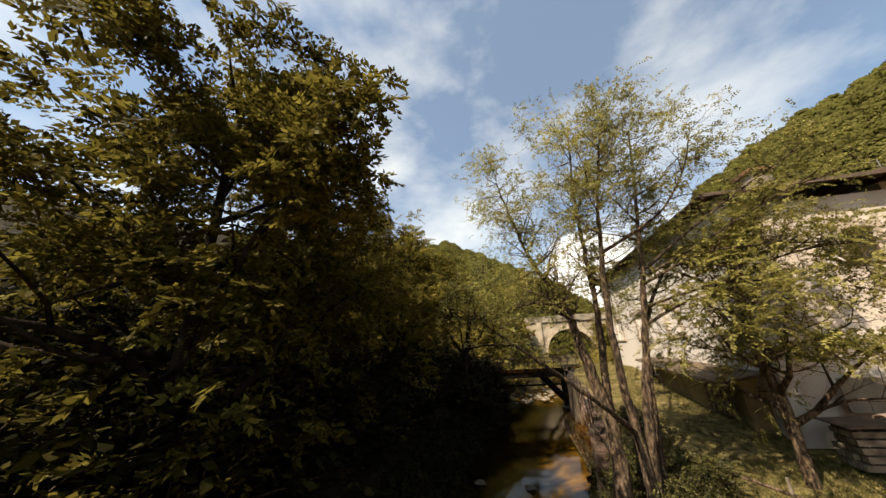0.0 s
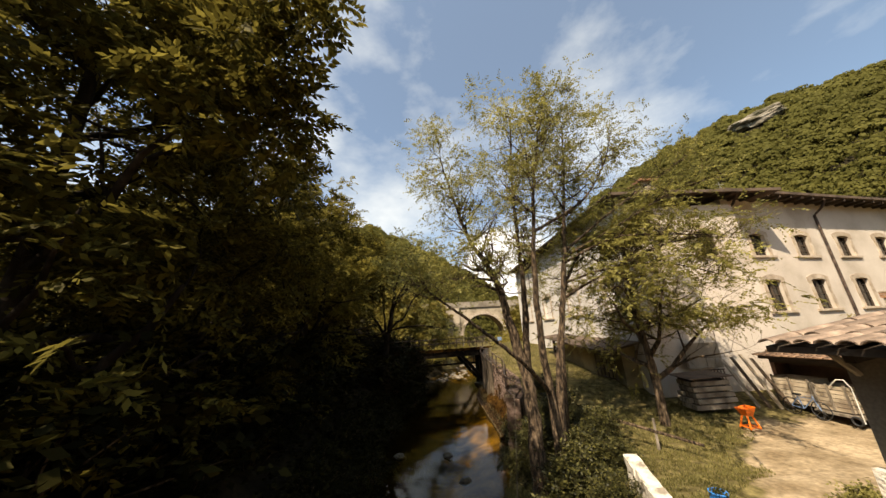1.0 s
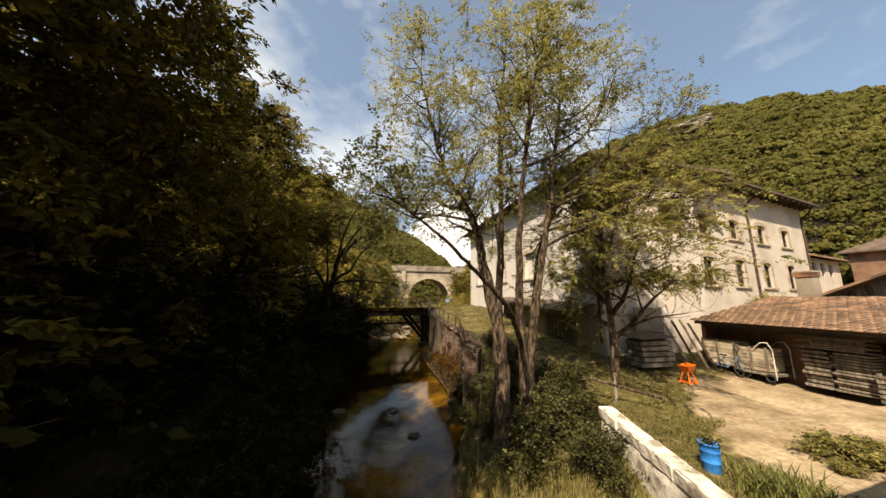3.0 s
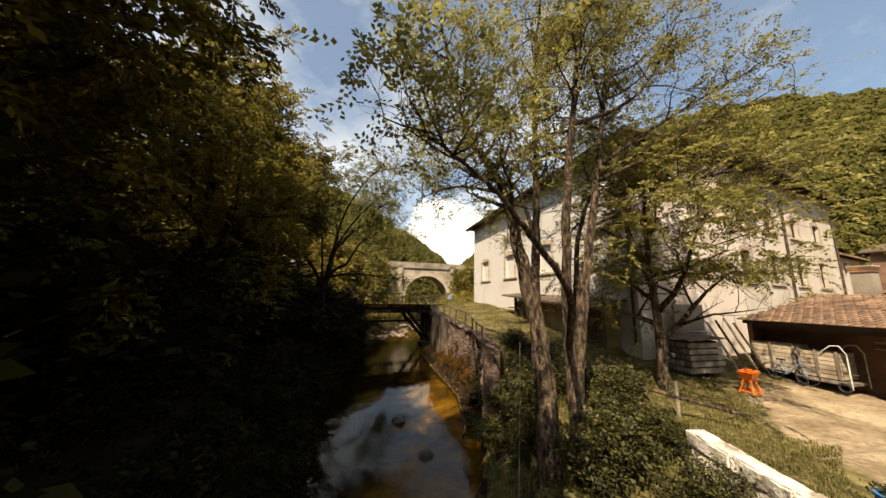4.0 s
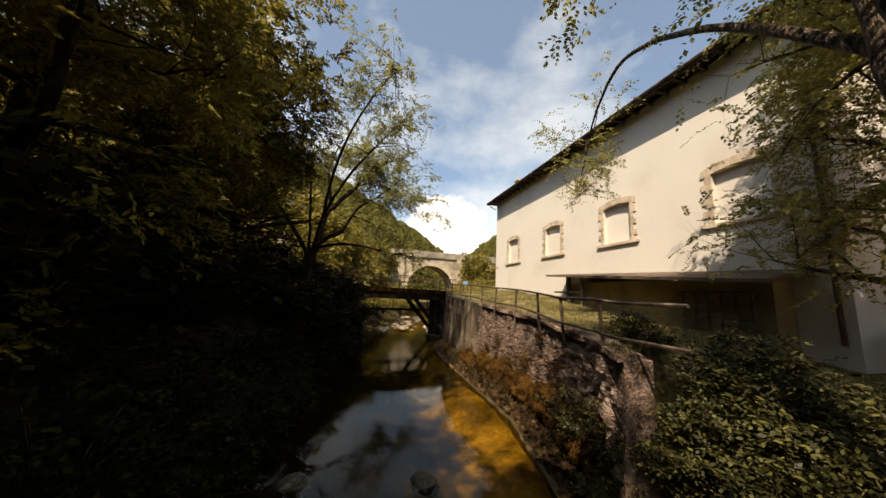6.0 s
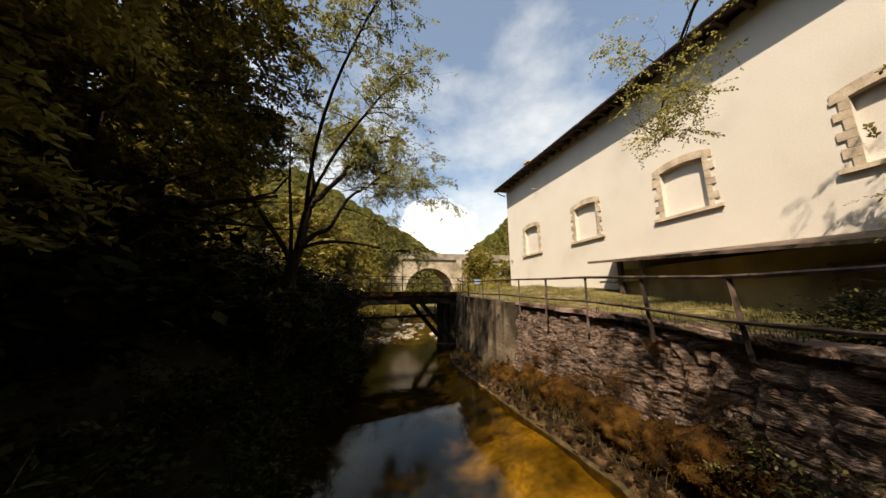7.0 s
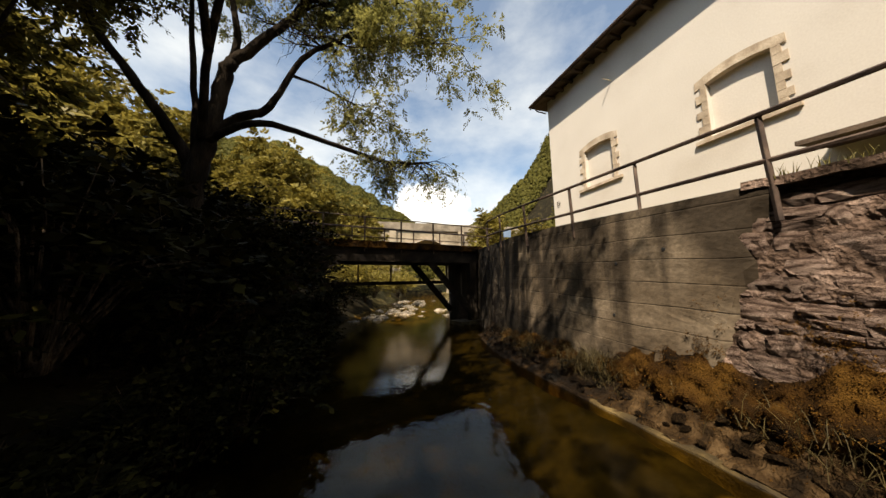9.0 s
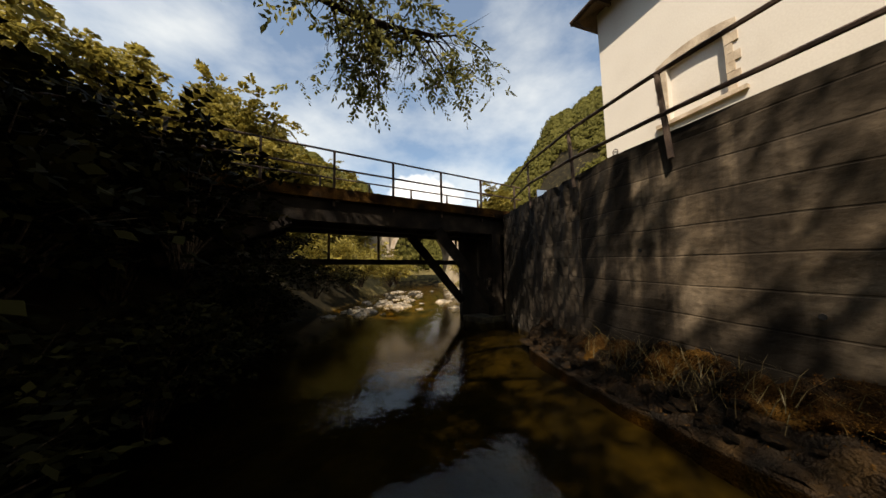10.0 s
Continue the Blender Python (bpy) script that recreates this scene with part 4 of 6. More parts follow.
for y in (0.05, -1.95):
    for k in range(7):
        s = 0.02 + 1.49 * k
        mesh("rail_post", *box_vf(R_BR, (s - 0.025, y - 0.025, 3.6), (s + 0.025, y + 0.025, 4.93)), M_RUST, bridge)
    for z in (4.93, 4.5):
        mesh("rail", *tube([R_BR @ Vector((-0.3, y, z)), R_BR @ Vector((10.5, y, z))], [0.024] * 2, 6), M_RUST, bridge)

# ---- the road viaduct up the valley ----
viaduct = thing("stone_arch_bridge", "plastered stone road bridge with one round arch, far up the stream", "bridge", at=(14.7, 70, 2))
AX, AZ0, AR, DK = 14.7, 4.6, 4.4, 10.5
V, F = [], []
pts = [(AX + AR * math.cos(a), AZ0 + AR * math.sin(a)) for a in np.linspace(math.pi, 0, 21)]
prof = [(-12, 0.0), (AX - AR, 0.0)] + pts + [(AX + AR, 0.0), (45, 0.0)]
for x, z in prof:
    for y in (70, 75):
        V += [(x, y, z), (x, y, DK)]
for i in range(len(prof) - 1):
    a, b = 4 * i, 4 * i + 4
    F += [(a, b, b + 1, a + 1), (a + 3, b + 3, b + 2, a + 2), (a, a + 2, b + 2, b), (a + 1, b + 1, b + 3, a + 3)]
mesh("arch_wall", V, F, M_VIADUCT, viaduct)
mesh("cornice", *box_vf(Matrix(), (-12, 69.75, DK), (45, 75.25, DK + 0.3)), M_GREYWALL, viaduct)
mesh("parapet", *box_vf(Matrix(), (-12, 69.9, DK + 0.3), (45, 70.25, DK + 1.2)), M_GREYWALL, viaduct)
V, F = [], []
for a in np.linspace(math.pi, 0, 25):
    for r in (AR, AR + 0.55):
        V += [(AX + r * math.cos(a), 69.88, AZ0 + r * math.sin(a)), (AX + r * math.cos(a), 70.02, AZ0 + r * math.sin(a))]
for i in range(24):
    a, b = 4 * i, 4 * i + 4
    F += [(a, b, b + 2, a + 2), (a, a + 1, b + 1, b), (a + 2, b + 2, b + 3, a + 3)]
mesh("arch_ring", V, F, M_STONETRIM, viaduct)
for x in (AX - AR - 1.6, AX + AR + 0.6):
    mesh("pilaster", *box_vf(Matrix(), (x, 69.7, 0.5), (x + 1.0, 70.0, DK)), M_VIADUCT, viaduct)

# ---- yard: parapet, shed, near house ----
parapet = thing("yard_parapet", "low whitewashed stone wall with rounded top, edging the yard", "wall", at=(7.6, 13, 2.1))
body, caps = [], random.Random(8)
for k in range(7):
    x, y1 = 8.02 - 0.2595 * k, 15.2 - 0.75 * k
    h, w = 2.57 + caps.uniform(-0.012, 0.012), 0.145 + caps.uniform(-0.006, 0.006)
    bm = box_bm((-w, -0.79, 2.36), (w, 0.002, h), 0.02, pose(x, y1, 0, 0, 0, -19.1))
    bmesh.ops.subdivide_edges(bm, edges=[q for q in bm.edges if q.calc_length() > 0.5], cuts=5)
    for v in bm.verts:
        v.co += Vector((caps.uniform(-0.012, 0.012), 0, caps.uniform(-0.012, 0.012)))
    part("cap_stone", bm, M_WHITESTONE, parapet)
V, F = [], []
for k in range(27):
    y = 15.17 - 0.2 * k
    x = 8.01 - 0.346 * (15.17 - y)
    j = [caps.uniform(-0.02, 0.02) for _ in range(4)]
    V += [(x - 0.24 + j[0], y, 0.8), (x - 0.15 + j[1], y, 2.25), (x - 0.13, y, 2.37), (x + 0.13, y, 2.37), (x + 0.15 + j[2], y, 2.2), (x + 0.17 + j[3], y, 1.6)]
for i in range(26):
    for k in range(5):
        F.append((6 * i + k, 6 * i + 6 + k, 6 * i + 7 + k, 6 * i + k + 1))
F.append(tuple(range(6)))
mesh("wall_body", V, F, M_WHITESTONE, parapet)

shed = thing("lumber_shed", "open-fronted lumber shed with a red clay tile roof", "shed", at=(18.5, 15.5, 2.1))
mesh("back_wall", *box_vf(Matrix(), (20.6, 11.0, 2.0), (20.8, 19.4, 4.7)), M_SHEDWALL, shed)
mesh("front_wall", *box_vf(Matrix(), (17.6, 16.4, 2.0), (17.75, 19.4, 4.1)), M_SHEDWALL, shed)
mesh("side_wall", *box_vf(Matrix(), (17.0, 19.25, 2.0), (20.6, 19.4, 4.1)), M_SHEDWALL, shed)
mesh("roof_deck", *slab([(16.25, 10.6, 4.02), (16.25, 19.1, 4.02), (21.2, 19.4, 5.0), (21.2, 10.6, 5.0)], 0.1), M_WOODDARK, shed)
mesh("eave_beam", *box_vf(Matrix(), (16.55, 10.7, 3.78), (16.7, 19.0, 3.94)), M_WOODDARK, shed)
for y in (11.0, 13.0):
    mesh("post", *box_vf(Matrix(), (16.54, y - 0.08, 2.0), (16.7, y + 0.08, 3.8)), M_WOODGREY, shed)

hut = thing("riverside_hut", "grey-plastered hut under a deep eave of mossy clay tiles", "hut", at=(7.6, 9, 1.8))
mesh("wall", *box_vf(Matrix(), (7.6, 3.0, 1.2), (10.5, 10.44, 5.26)), M_GREYWALL, hut)
mesh("plinth", *box_vf(Matrix(), (7.5, 3.0, 1.2), (7.6, 10.48, 4.1)), M_WHITESTONE, hut, "flaking whitewashed plinth")
ROOF_UP = 0.15
mesh("roof_deck", *slab([(7.04, 2.6, 5.2), (10.9, 2.6, 5.78), (10.9, 10.62, 5.78), (7.04, 10.62, 5.2)], 0.06), M_WOODDARK, hut)
for k in range(9):
    mesh("rafter", *box_vf(Matrix.Translation((7.18, 2.9 + 0.9 * k, 5.1)) @ Matrix.Rotation(-math.atan(ROOF_UP), 4, "Y"), (0, -0.035, -0.035), (0.6, 0.035, 0.035)), M_WOODDARK, hut)
mesh("strut", *tube([(7.6, 10.36, 4.92), (7.36, 10.36, 5.14)], [0.03, 0.03], 6), M_WOODGREY, hut)


# ---- trees ----
def leaf_quads(centres, size, rng, droop=0.3, aspect=0.55):
    """A small pointed leaf, as a folded diamond of four corners, at each centre."""
    n = len(centres)
    d = rng.normal(size=(n, 3))
    d[:, 2] = d[:, 2] * 0.5 - droop
    d /= np.linalg.norm(d, axis=1)[:, None]
    u = rng.normal(size=(n, 3))
    u -= (u * d).sum(1)[:, None] * d
    u /= np.linalg.norm(u, axis=1)[:, None]
    s = size * rng.uniform(0.6, 1.35, n)[:, None]
    c = np.asarray(centres)
    nrm = np.cross(d, u)
    return np.stack((c, c + d * s * 0.5 + u * s * aspect * 0.5 + nrm * s * 0.08, c + d * s, c + d * s * 0.5 - u * s * aspect * 0.5 + nrm * s * 0.08), 1)


def unit(a):
    return a / np.maximum(np.linalg.norm(a, axis=-1, keepdims=True), 1e-9)


def spray_quads(P, D, n, length, size, rng, aspect=0.5, droop=0.25, flat=0.4):
    """Sprays of leaves: n leaves set left and right along a short twig from each point P in direction D."""
    P, D = np.asarray(P, dtype=float), unit(np.asarray(D, dtype=float))
    m = len(P)
    S = unit(np.cross(D, np.array((0, 0, 1.0)) + rng.normal(0, flat, (m, 3))))
    N = np.cross(S, D)
    t = (np.arange(n) + 0.6) / n
    sg = np.where(np.arange(n) % 2, 1.0, -1.0)
    sg[-1] = 0
    down = np.array((0, 0, -1.0))
    reach = (length * rng.uniform(0.65, 1.3, m))[:, None] * t[None]
    c = P[:, None] + D[:, None] * reach[..., None] + down * (droop * reach * t)[..., None]
    ld = unit(D[:, None] * 0.6 + S[:, None] * sg[None, :, None] * 0.85 + rng.normal(0, 0.25, (m, n, 3)) + down * droop * 0.8)
    w = unit(np.cross(N[:, None] + rng.normal(0, 0.35, (m, n, 3)), ld))
    s = (size * rng.uniform(0.7, 1.3, (m, n)))[..., None]
    k = aspect * 0.5
    return np.stack((c, c + ld * s * 0.45 + w * s * k, c + ld * s, c + ld * s * 0.45 - w * s * k), 2).reshape(-1, 4, 3)


class Grow:
    """A growing tree: tapered limbs that fork into twigs, and the places where leaves sit."""

    def __init__(self, seed):
        self.rng = np.random.RandomState(seed)
        self.tubes, self.leaves, self.heads, self.thin = [], [], [], 0.0

    def limb(self, points, r0, r1, sides=8):
        P = [Vector(p) for p in points]
        fine = []
        for i in range(len(P) - 1):
            a, b, c, d = P[max(i - 1, 0)], P[i], P[i + 1], P[min(i + 2, len(P) - 1)]
            for k in range(6):
                t = k / 6
                fine.append(0.5 * (2 * b + (c - a) * t + (2 * a - 5 * b + 4 * c - d) * t * t + (3 * b - a - 3 * c + d) * t ** 3))
        fine.append(P[-1])
        j = 0.12 * r0
        fine = [p + Vector(self.rng.uniform(-j, j, 3)) if 0 < i < len(fine) - 1 else p for i, p in enumerate(fine)]
        n = len(fine)
        R = [r0 + (r1 - r0) * (i / (n - 1)) ** 0.8 for i in range(n)]
        V, F = tube(fine, R, sides)
        if r0 > 0.1:
            # furrowed bark and swellings
            k = len(V) // n
            for i in range(k * n):
                p, c = Vector(V[i]), fine[i // k]
                out = (p - c).normalized()
                V[i] = p + out * R[i // k] * (0.16 * noise.noise((p.x * 3, p.y * 3, p.z * 1.2)) + 0.14 * noise.noise((p.x * 13, p.y * 13, p.z * 3.5)))
        self.tubes.append((V, F))
        return fine, R

    def branch(self, p, d, length, r, depth, spread=0.9, up=0.12, leafy=2, n_leaf=14, twig=0.33, fork=3):
        rng = self.rng
        pts, q, d = [Vector(p)], Vector(p), Vector(d).normalized()
        k = 4 if depth > 0 else 3
        for i in range(k):
            d = (d + Vector(rng.normal(0, 0.22, 3)) + Vector((0, 0, up))).normalized()
            q = q + d * (length / k)
            pts.append(q.copy())
        R = [r * (1 - 0.75 * i / k) for i in range(k + 1)]
        if r > self.thin:
            self.tubes.append(tube(pts, R, 6 if r > 0.04 else 4 if r > 0.012 else 3))
        if depth < leafy:
            for i in range(1, k + 1):
                want = n_leaf * (0.5 if depth else 1.0)
                for _ in range(int(want + rng.uniform())):
                    self.leaves.append(pts[i] + Vector(rng.normal(0, twig, 3)))
                    h = d * 0.8 + Vector(rng.normal(0, 0.6, 3))
                    self.heads.append(Vector((h.x, h.y, h.z * 0.55)))
        if depth > 0:
            for i in range(1, k + 1):
                for _ in range(fork if i == k else max(1, fork - 1)):
                    s = Vector(rng.normal(0, 1, 3)).normalized()
                    nd = (d * (1 - 0.5 * spread) + s * spread).normalized()
                    self.branch(pts[i], nd, length * rng.uniform(0.5, 0.72), R[i] * 0.6, depth - 1, spread, up, leafy, n_leaf, twig, fork)

    def finish(self, name, label, category, at, bark, leaf, size, group="", droop=0.25, aspect=0.5, keep=None, n=7, length=0.35, flat=0.4):
        ob = thing(name, label, category, group, at=at)
        V, F = merge(self.tubes)
        mesh("trunk", V, F, bark, ob, smooth=True)
        L, H = np.array([tuple(v) for v in self.leaves]), np.array([tuple(v) for v in self.heads])
        if keep is not None:
            k = keep(L)
            L, H = L[k], H[k]
        quads("crown", spray_quads(L, H, n, length, size, self.rng, aspect, droop, flat), leaf, ob)
        return ob


def clumps(L, scale, cut, shift=0.0):
    """Which leaves to keep so that a crown gathers into boughs with gaps between them."""
    return np.array([noise.noise((p[0] * scale + shift, p[1] * scale, p[2] * scale * 1.5)) > cut for p in L])


# the many-stemmed alder on the bank
g = Grow(11)
STEMS = (
    (((6.3, 16.75, 0.5), (6.3, 16.77, 1.1), (6.32, 16.8, 2.57), (6.4, 17.15, 3.93), (6.15, 17.28, 5.3), (5.94, 17.4, 6.64), (5.65, 17.61, 7.7), (5.12, 17.97, 8.76), (4.66, 17.98, 10.22), (4.1, 17.8, 12.4)), 0.29, 0.025, 0.55, 0.7),
    (((6.38, 17.0, 2.6), (6.5, 17.3, 3.93), (6.68, 17.6, 5.42), (6.85, 17.7, 7.13), (6.85, 17.7, 9.1), (6.9, 17.6, 11.1), (7.1, 17.4, 14.0)), 0.17, 0.025, 0.52, 0.7),
    (((7.0, 16.6, 0.6), (6.95, 16.7, 2.31), (6.93, 16.8, 3.77), (6.8, 16.6, 5.35), (6.85, 16.45, 7.29), (7.1, 16.35, 9.6), (7.5, 16.5, 11.4), (8.0, 16.7, 13.4)), 0.17, 0.025, 0.6, 0.7),
    (((7.0, 16.85, 1.6), (7.35, 16.88, 4.16), (7.78, 16.95, 6.07), (8.15, 16.96, 7.86), (8.4, 16.9, 9.59), (8.8, 17.0, 11.6), (9.1, 17.2, 13.4)), 0.15, 0.02, 0.6, 0.6),
    (((6.95, 16.85, 3.6), (6.5, 16.2, 4.05), (5.66, 15.1, 4.76), (4.87, 14.71, 5.38), (4.23, 14.44, 5.87), (3.8, 14.42, 6.2), (3.2, 14.5, 6.65)), 0.08, 0.016, 0.84, 0.25),
    (((5.8, 17.5, 7.2), (5.2, 17.75, 7.35), (4.6, 17.98, 7.4), (3.9, 18.3, 7.15)), 0.06, 0.012, 0.4, 0.5),
    (((7.3, 17.2, 0.9), (7.7, 17.5, 4.0), (8.3, 17.9, 6.5), (9.4, 18.3, 8.2), (10.6, 18.8, 9.0)), 0.12, 0.015, 0.55, 0.4),
    (((7.0, 16.4, 8.6), (8.3, 16.5, 9.3), (9.1, 16.4, 9.9), (9.8, 16.2, 11.0), (10.2, 16.0, 12.2)), 0.06, 0.012, 0.4, 0.35),
    (((8.15, 16.95, 8.0), (9.8, 16.6, 9.2), (11.3, 16.2, 10.2), (12.3, 15.6, 10.8)), 0.055, 0.01, 0.4, 0.25),
    (((8.12, 16.95, 7.8), (10.2, 16.6, 8.85), (11.9, 16.2, 9.75), (13.0, 15.4, 9.95)), 0.055, 0.01, 0.4, 0.2),
    (((8.08, 16.95, 7.6), (9.7, 16.6, 8.3), (11.2, 16.3, 8.3), (12.6, 15.4, 7.9)), 0.05, 0.01, 0.4, 0.2),
    (((7.85, 16.95, 6.4), (8.85, 16.8, 6.92), (10.8, 16.6, 7.8), (12.2, 16.2, 8.1), (13.0, 15.4, 7.8)), 0.05, 0.01, 0.4, 0.25),
    (((7.95, 16.95, 6.9), (9.7, 16.8, 7.36), (11.7, 16.7, 7.35), (13.4, 16.4, 6.75)), 0.045, 0.01, 0.4, 0.25),
    (((6.8, 17.6, 5.8), (7.3, 19.2, 7.8), (8.0, 21.2, 9.2), (8.8, 22.9, 9.2), (9.3, 24.0, 8.2), (9.4, 24.5, 7.2)), 0.07, 0.012, 0.68, 0.6),
)
for pts, r0, r1, start, full in STEMS:
    fine, R = g.limb(pts, r0, r1, 18 if r0 > 0.1 else 10)
    n = len(fine)
    reach, full = (1.0 if r0 > 0.08 else 0.65), full * 1.5
    for i in range(int(n * start), n):
        for _ in range(1 if i < n * 0.75 or r0 < 0.08 else 2):
            a = g.rng.uniform(0, 2 * math.pi)
            d = Vector((math.cos(a), math.sin(a), g.rng.uniform(0.0, 0.7)))
            g.branch(fine[i], d, g.rng.uniform(1.2, 2.3) * (1.1 - 0.4 * i / n) * reach, R[i] * 0.45 + 0.008, 2, 0.9, 0.08, 2, full, 0.06, 2)
alder = g.finish("alder_tree", "many-stemmed alder with light olive leaves on the river bank", "tree", (6.9, 17.2, 0.9), M_BARK, L_ALDER, 0.074, n=9, length=0.36, aspect=0.6, keep=lambda L: clumps(L, 0.95, 0.02, 9.0))


def broadleaf(seed, height, radius, name, label, bark, leaf, size, n_limb=9, depth=3, n_leaf=9, droop=0.3, low=0.25, twig=0.33, lean=(0, 0), at=(0, 0, 0), thin=0.0, keep=None, n=8, length=0.5, aspect=0.45):
    """A spreading broadleaf tree at the origin."""
    g = Grow(seed)
    g.thin = thin
    top = Vector((lean[0], lean[1], height * 0.8))
    pts = [(0, 0, -0.3), (lean[0] * 0.2, lean[1] * 0.2, height * 0.22), (lean[0] * 0.5 + g.rng.uniform(-.3, .3), lean[1] * 0.5, height * 0.5), tuple(top)]
    fine, R = g.limb(pts, height * 0.022, height * 0.005, 9)
    n = len(fine)
    for k in range(n_limb):
        t = low + (1 - low) * (k + 0.5) / n_limb
        i = min(n - 1, int(t * n))
        a = 2.4 * k + g.rng.uniform(-0.4, 0.4)
        d = Vector((math.cos(a), math.sin(a), 0.15 + 0.55 * t))
        g.branch(fine[i], d, radius * g.rng.uniform(0.75, 1.05) * (1.15 - 0.55 * t), R[i] * 0.6 + 0.02, depth, 0.85, 0.06, 2, n_leaf, twig, 2)
    return g.finish(name, label, "tree", at, bark, leaf, size, droop=droop, keep=keep, n=n, length=length, aspect=aspect)


def moved(x, y, z, turn, s):
    return pose(x, y, z, 0, 0, turn) @ Matrix.Diagonal((s, s, s, 1))


def bank_crown(L):
    """The crowns of the bank trees: narrow below, spreading above, flat on top, in separate boughs."""
    r = np.hypot(L[:, 0], L[:, 1])
    airy = np.random.RandomState(len(L)).uniform(size=len(L)) < np.interp(L[:, 2], (5.0, 8.0), (1.0, 0.68))
    return airy & (r < np.interp(L[:, 2], (4.5, 8.5), (3.0, 5.0))) & (L[:, 2] < 13.0) & (L[:, 2] > 0.5) & clumps(L, 0.62, -0.03)


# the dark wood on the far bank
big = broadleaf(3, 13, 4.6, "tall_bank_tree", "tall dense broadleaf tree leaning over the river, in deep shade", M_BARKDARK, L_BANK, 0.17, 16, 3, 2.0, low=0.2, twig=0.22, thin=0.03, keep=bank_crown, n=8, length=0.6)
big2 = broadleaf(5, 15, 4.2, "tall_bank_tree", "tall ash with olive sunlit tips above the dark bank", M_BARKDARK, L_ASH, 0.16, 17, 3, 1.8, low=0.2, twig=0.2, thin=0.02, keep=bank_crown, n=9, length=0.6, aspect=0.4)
big3 = broadleaf(8, 13, 4.6, "tall_bank_tree", "tall dense broadleaf tree standing back on the bank, added for shade", M_BARKDARK, L_BANK, 0.3, 13, 3, 0.42, low=0.2, twig=0.25, thin=0.04, keep=bank_crown, n=7, length=0.75)
BIG = ((-2.9, 12.2, 2.2, 20, 0.98), (-3.3, 16.6, 2.2, 130, 0.82), (-6.6, 17.5, 2.8, 250, 0.6), (-3.0, 27.4, 2.4, 200, 0.92), (-4.4, 32.0, 2.6, 80, 0.92))
ASH = ((-2.7, 22.3, 2.2, 140, 0.84), (-7.0, 25.0, 2.6, 75, 0.7))
# the last set stands mostly out of view, added to throw shade
SHADE_TREES = ((-9.6, 14.5, 3.2, 310, 0.6), (-7.8, 21.8, 3.2, 15, 1.35), (-7.6, 31.5, 3.0, 200, 1.15), (-8.5, 4.0, 2.6, 100, 0.5))
for src, spots in ((big, BIG), (big2, ASH), (big3, SHADE_TREES)):
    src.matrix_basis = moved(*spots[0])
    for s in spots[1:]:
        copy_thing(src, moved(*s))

# robinia by the footbridge
g = Grow(23)
ROB = (
    (((-0.6, 35.0, 3.0), (-0.52, 34.7, 4.6), (-0.2, 34.6, 6.2), (0.1, 34.6, 7.9), (0.4, 34.55, 8.4), (1.5, 34.5, 9.7), (2.6, 34.4, 11.1), (4.2, 34.2, 12.2)), 0.32, 0.04, 0.74),
    (((-0.3, 34.5, 6.0), (0.5, 34.5, 6.7), (1.15, 34.5, 7.1), (1.9, 34.4, 8.55), (3.05, 34.2, 9.4), (4.5, 34.0, 10.8)), 0.15, 0.03, 0.7),
    (((-0.15, 34.5, 6.0), (1.2, 33.7, 6.2), (2.6, 34.5, 6.3), (4.0, 34.8, 6.08), (4.8, 34.9, 6.1), (5.6, 35.0, 6.24)), 0.1, 0.03, 0.55),
    (((1.7, 34.5, 8.1), (2.5, 34.5, 7.9), (3.4, 34.5, 7.5), (4.5, 34.5, 7.05)), 0.045, 0.01, 0.5),
    (((-0.5, 34.7, 5.2), (-0.9, 34.6, 6.1), (-1.75, 34.5, 7.4), (-2.55, 34.5, 8.6), (-2.8, 34.5, 10.0), (-2.5, 34.5, 12.0)), 0.16, 0.04, 0.75),
    (((-0.55, 35.1, 3.2), (-0.65, 35.0, 6.6), (-0.93, 35.0, 9.5), (-1.05, 35.1, 12.5)), 0.13, 0.03, 0.75),
    (((-0.1, 34.6, 7.4), (0.3, 34.6, 8.9), (0.05, 34.6, 10.9), (0.6, 34.7, 13.0)), 0.13, 0.03, 0.7),
    (((3.05, 34.2, 9.4), (4.5, 33.8, 9.2), (6.1, 33.5, 9.3)), 0.05, 0.01, 0.4),
    (((1.5, 34.5, 9.7), (2.0, 34.6, 11.0), (2.3, 34.8, 12.8)), 0.07, 0.015, 0.5),
    (((-0.4, 34.8, 5.6), (0.2, 33.4, 7.6), (1.4, 31.6, 9.4), (2.8, 29.8, 10.6), (3.8, 28.4, 11.2)), 0.12, 0.02, 0.66),
    (((0.2, 33.4, 7.6), (0.6, 31.6, 8.9), (1.4, 29.2, 10.2), (2.4, 27.0, 11.0), (3.2, 25.4, 11.2)), 0.1, 0.015, 0.66),
)
for limb_k, (pts, r0, r1, start) in enumerate(ROB):
    fine, R = g.limb(pts, r0, r1, 9)
    n = len(fine)
    for i in range(int(n * start), n):
        for _ in range(2):
            a = g.rng.uniform(0, 2 * math.pi)
            g.branch(fine[i], (math.cos(a), math.sin(a), g.rng.uniform(-0.3, 0.5)), g.rng.uniform(0.8, 1.7) * (0.7 if limb_k in (2, 3) else 1.0), R[i] * 0.4 + 0.006, 1, 0.9, -0.25 if limb_k in (2, 3) else -0.03, 2, 0.7 if limb_k in (2, 3) else 2.5 if limb_k < 9 else 1.1, 0.1, 3)
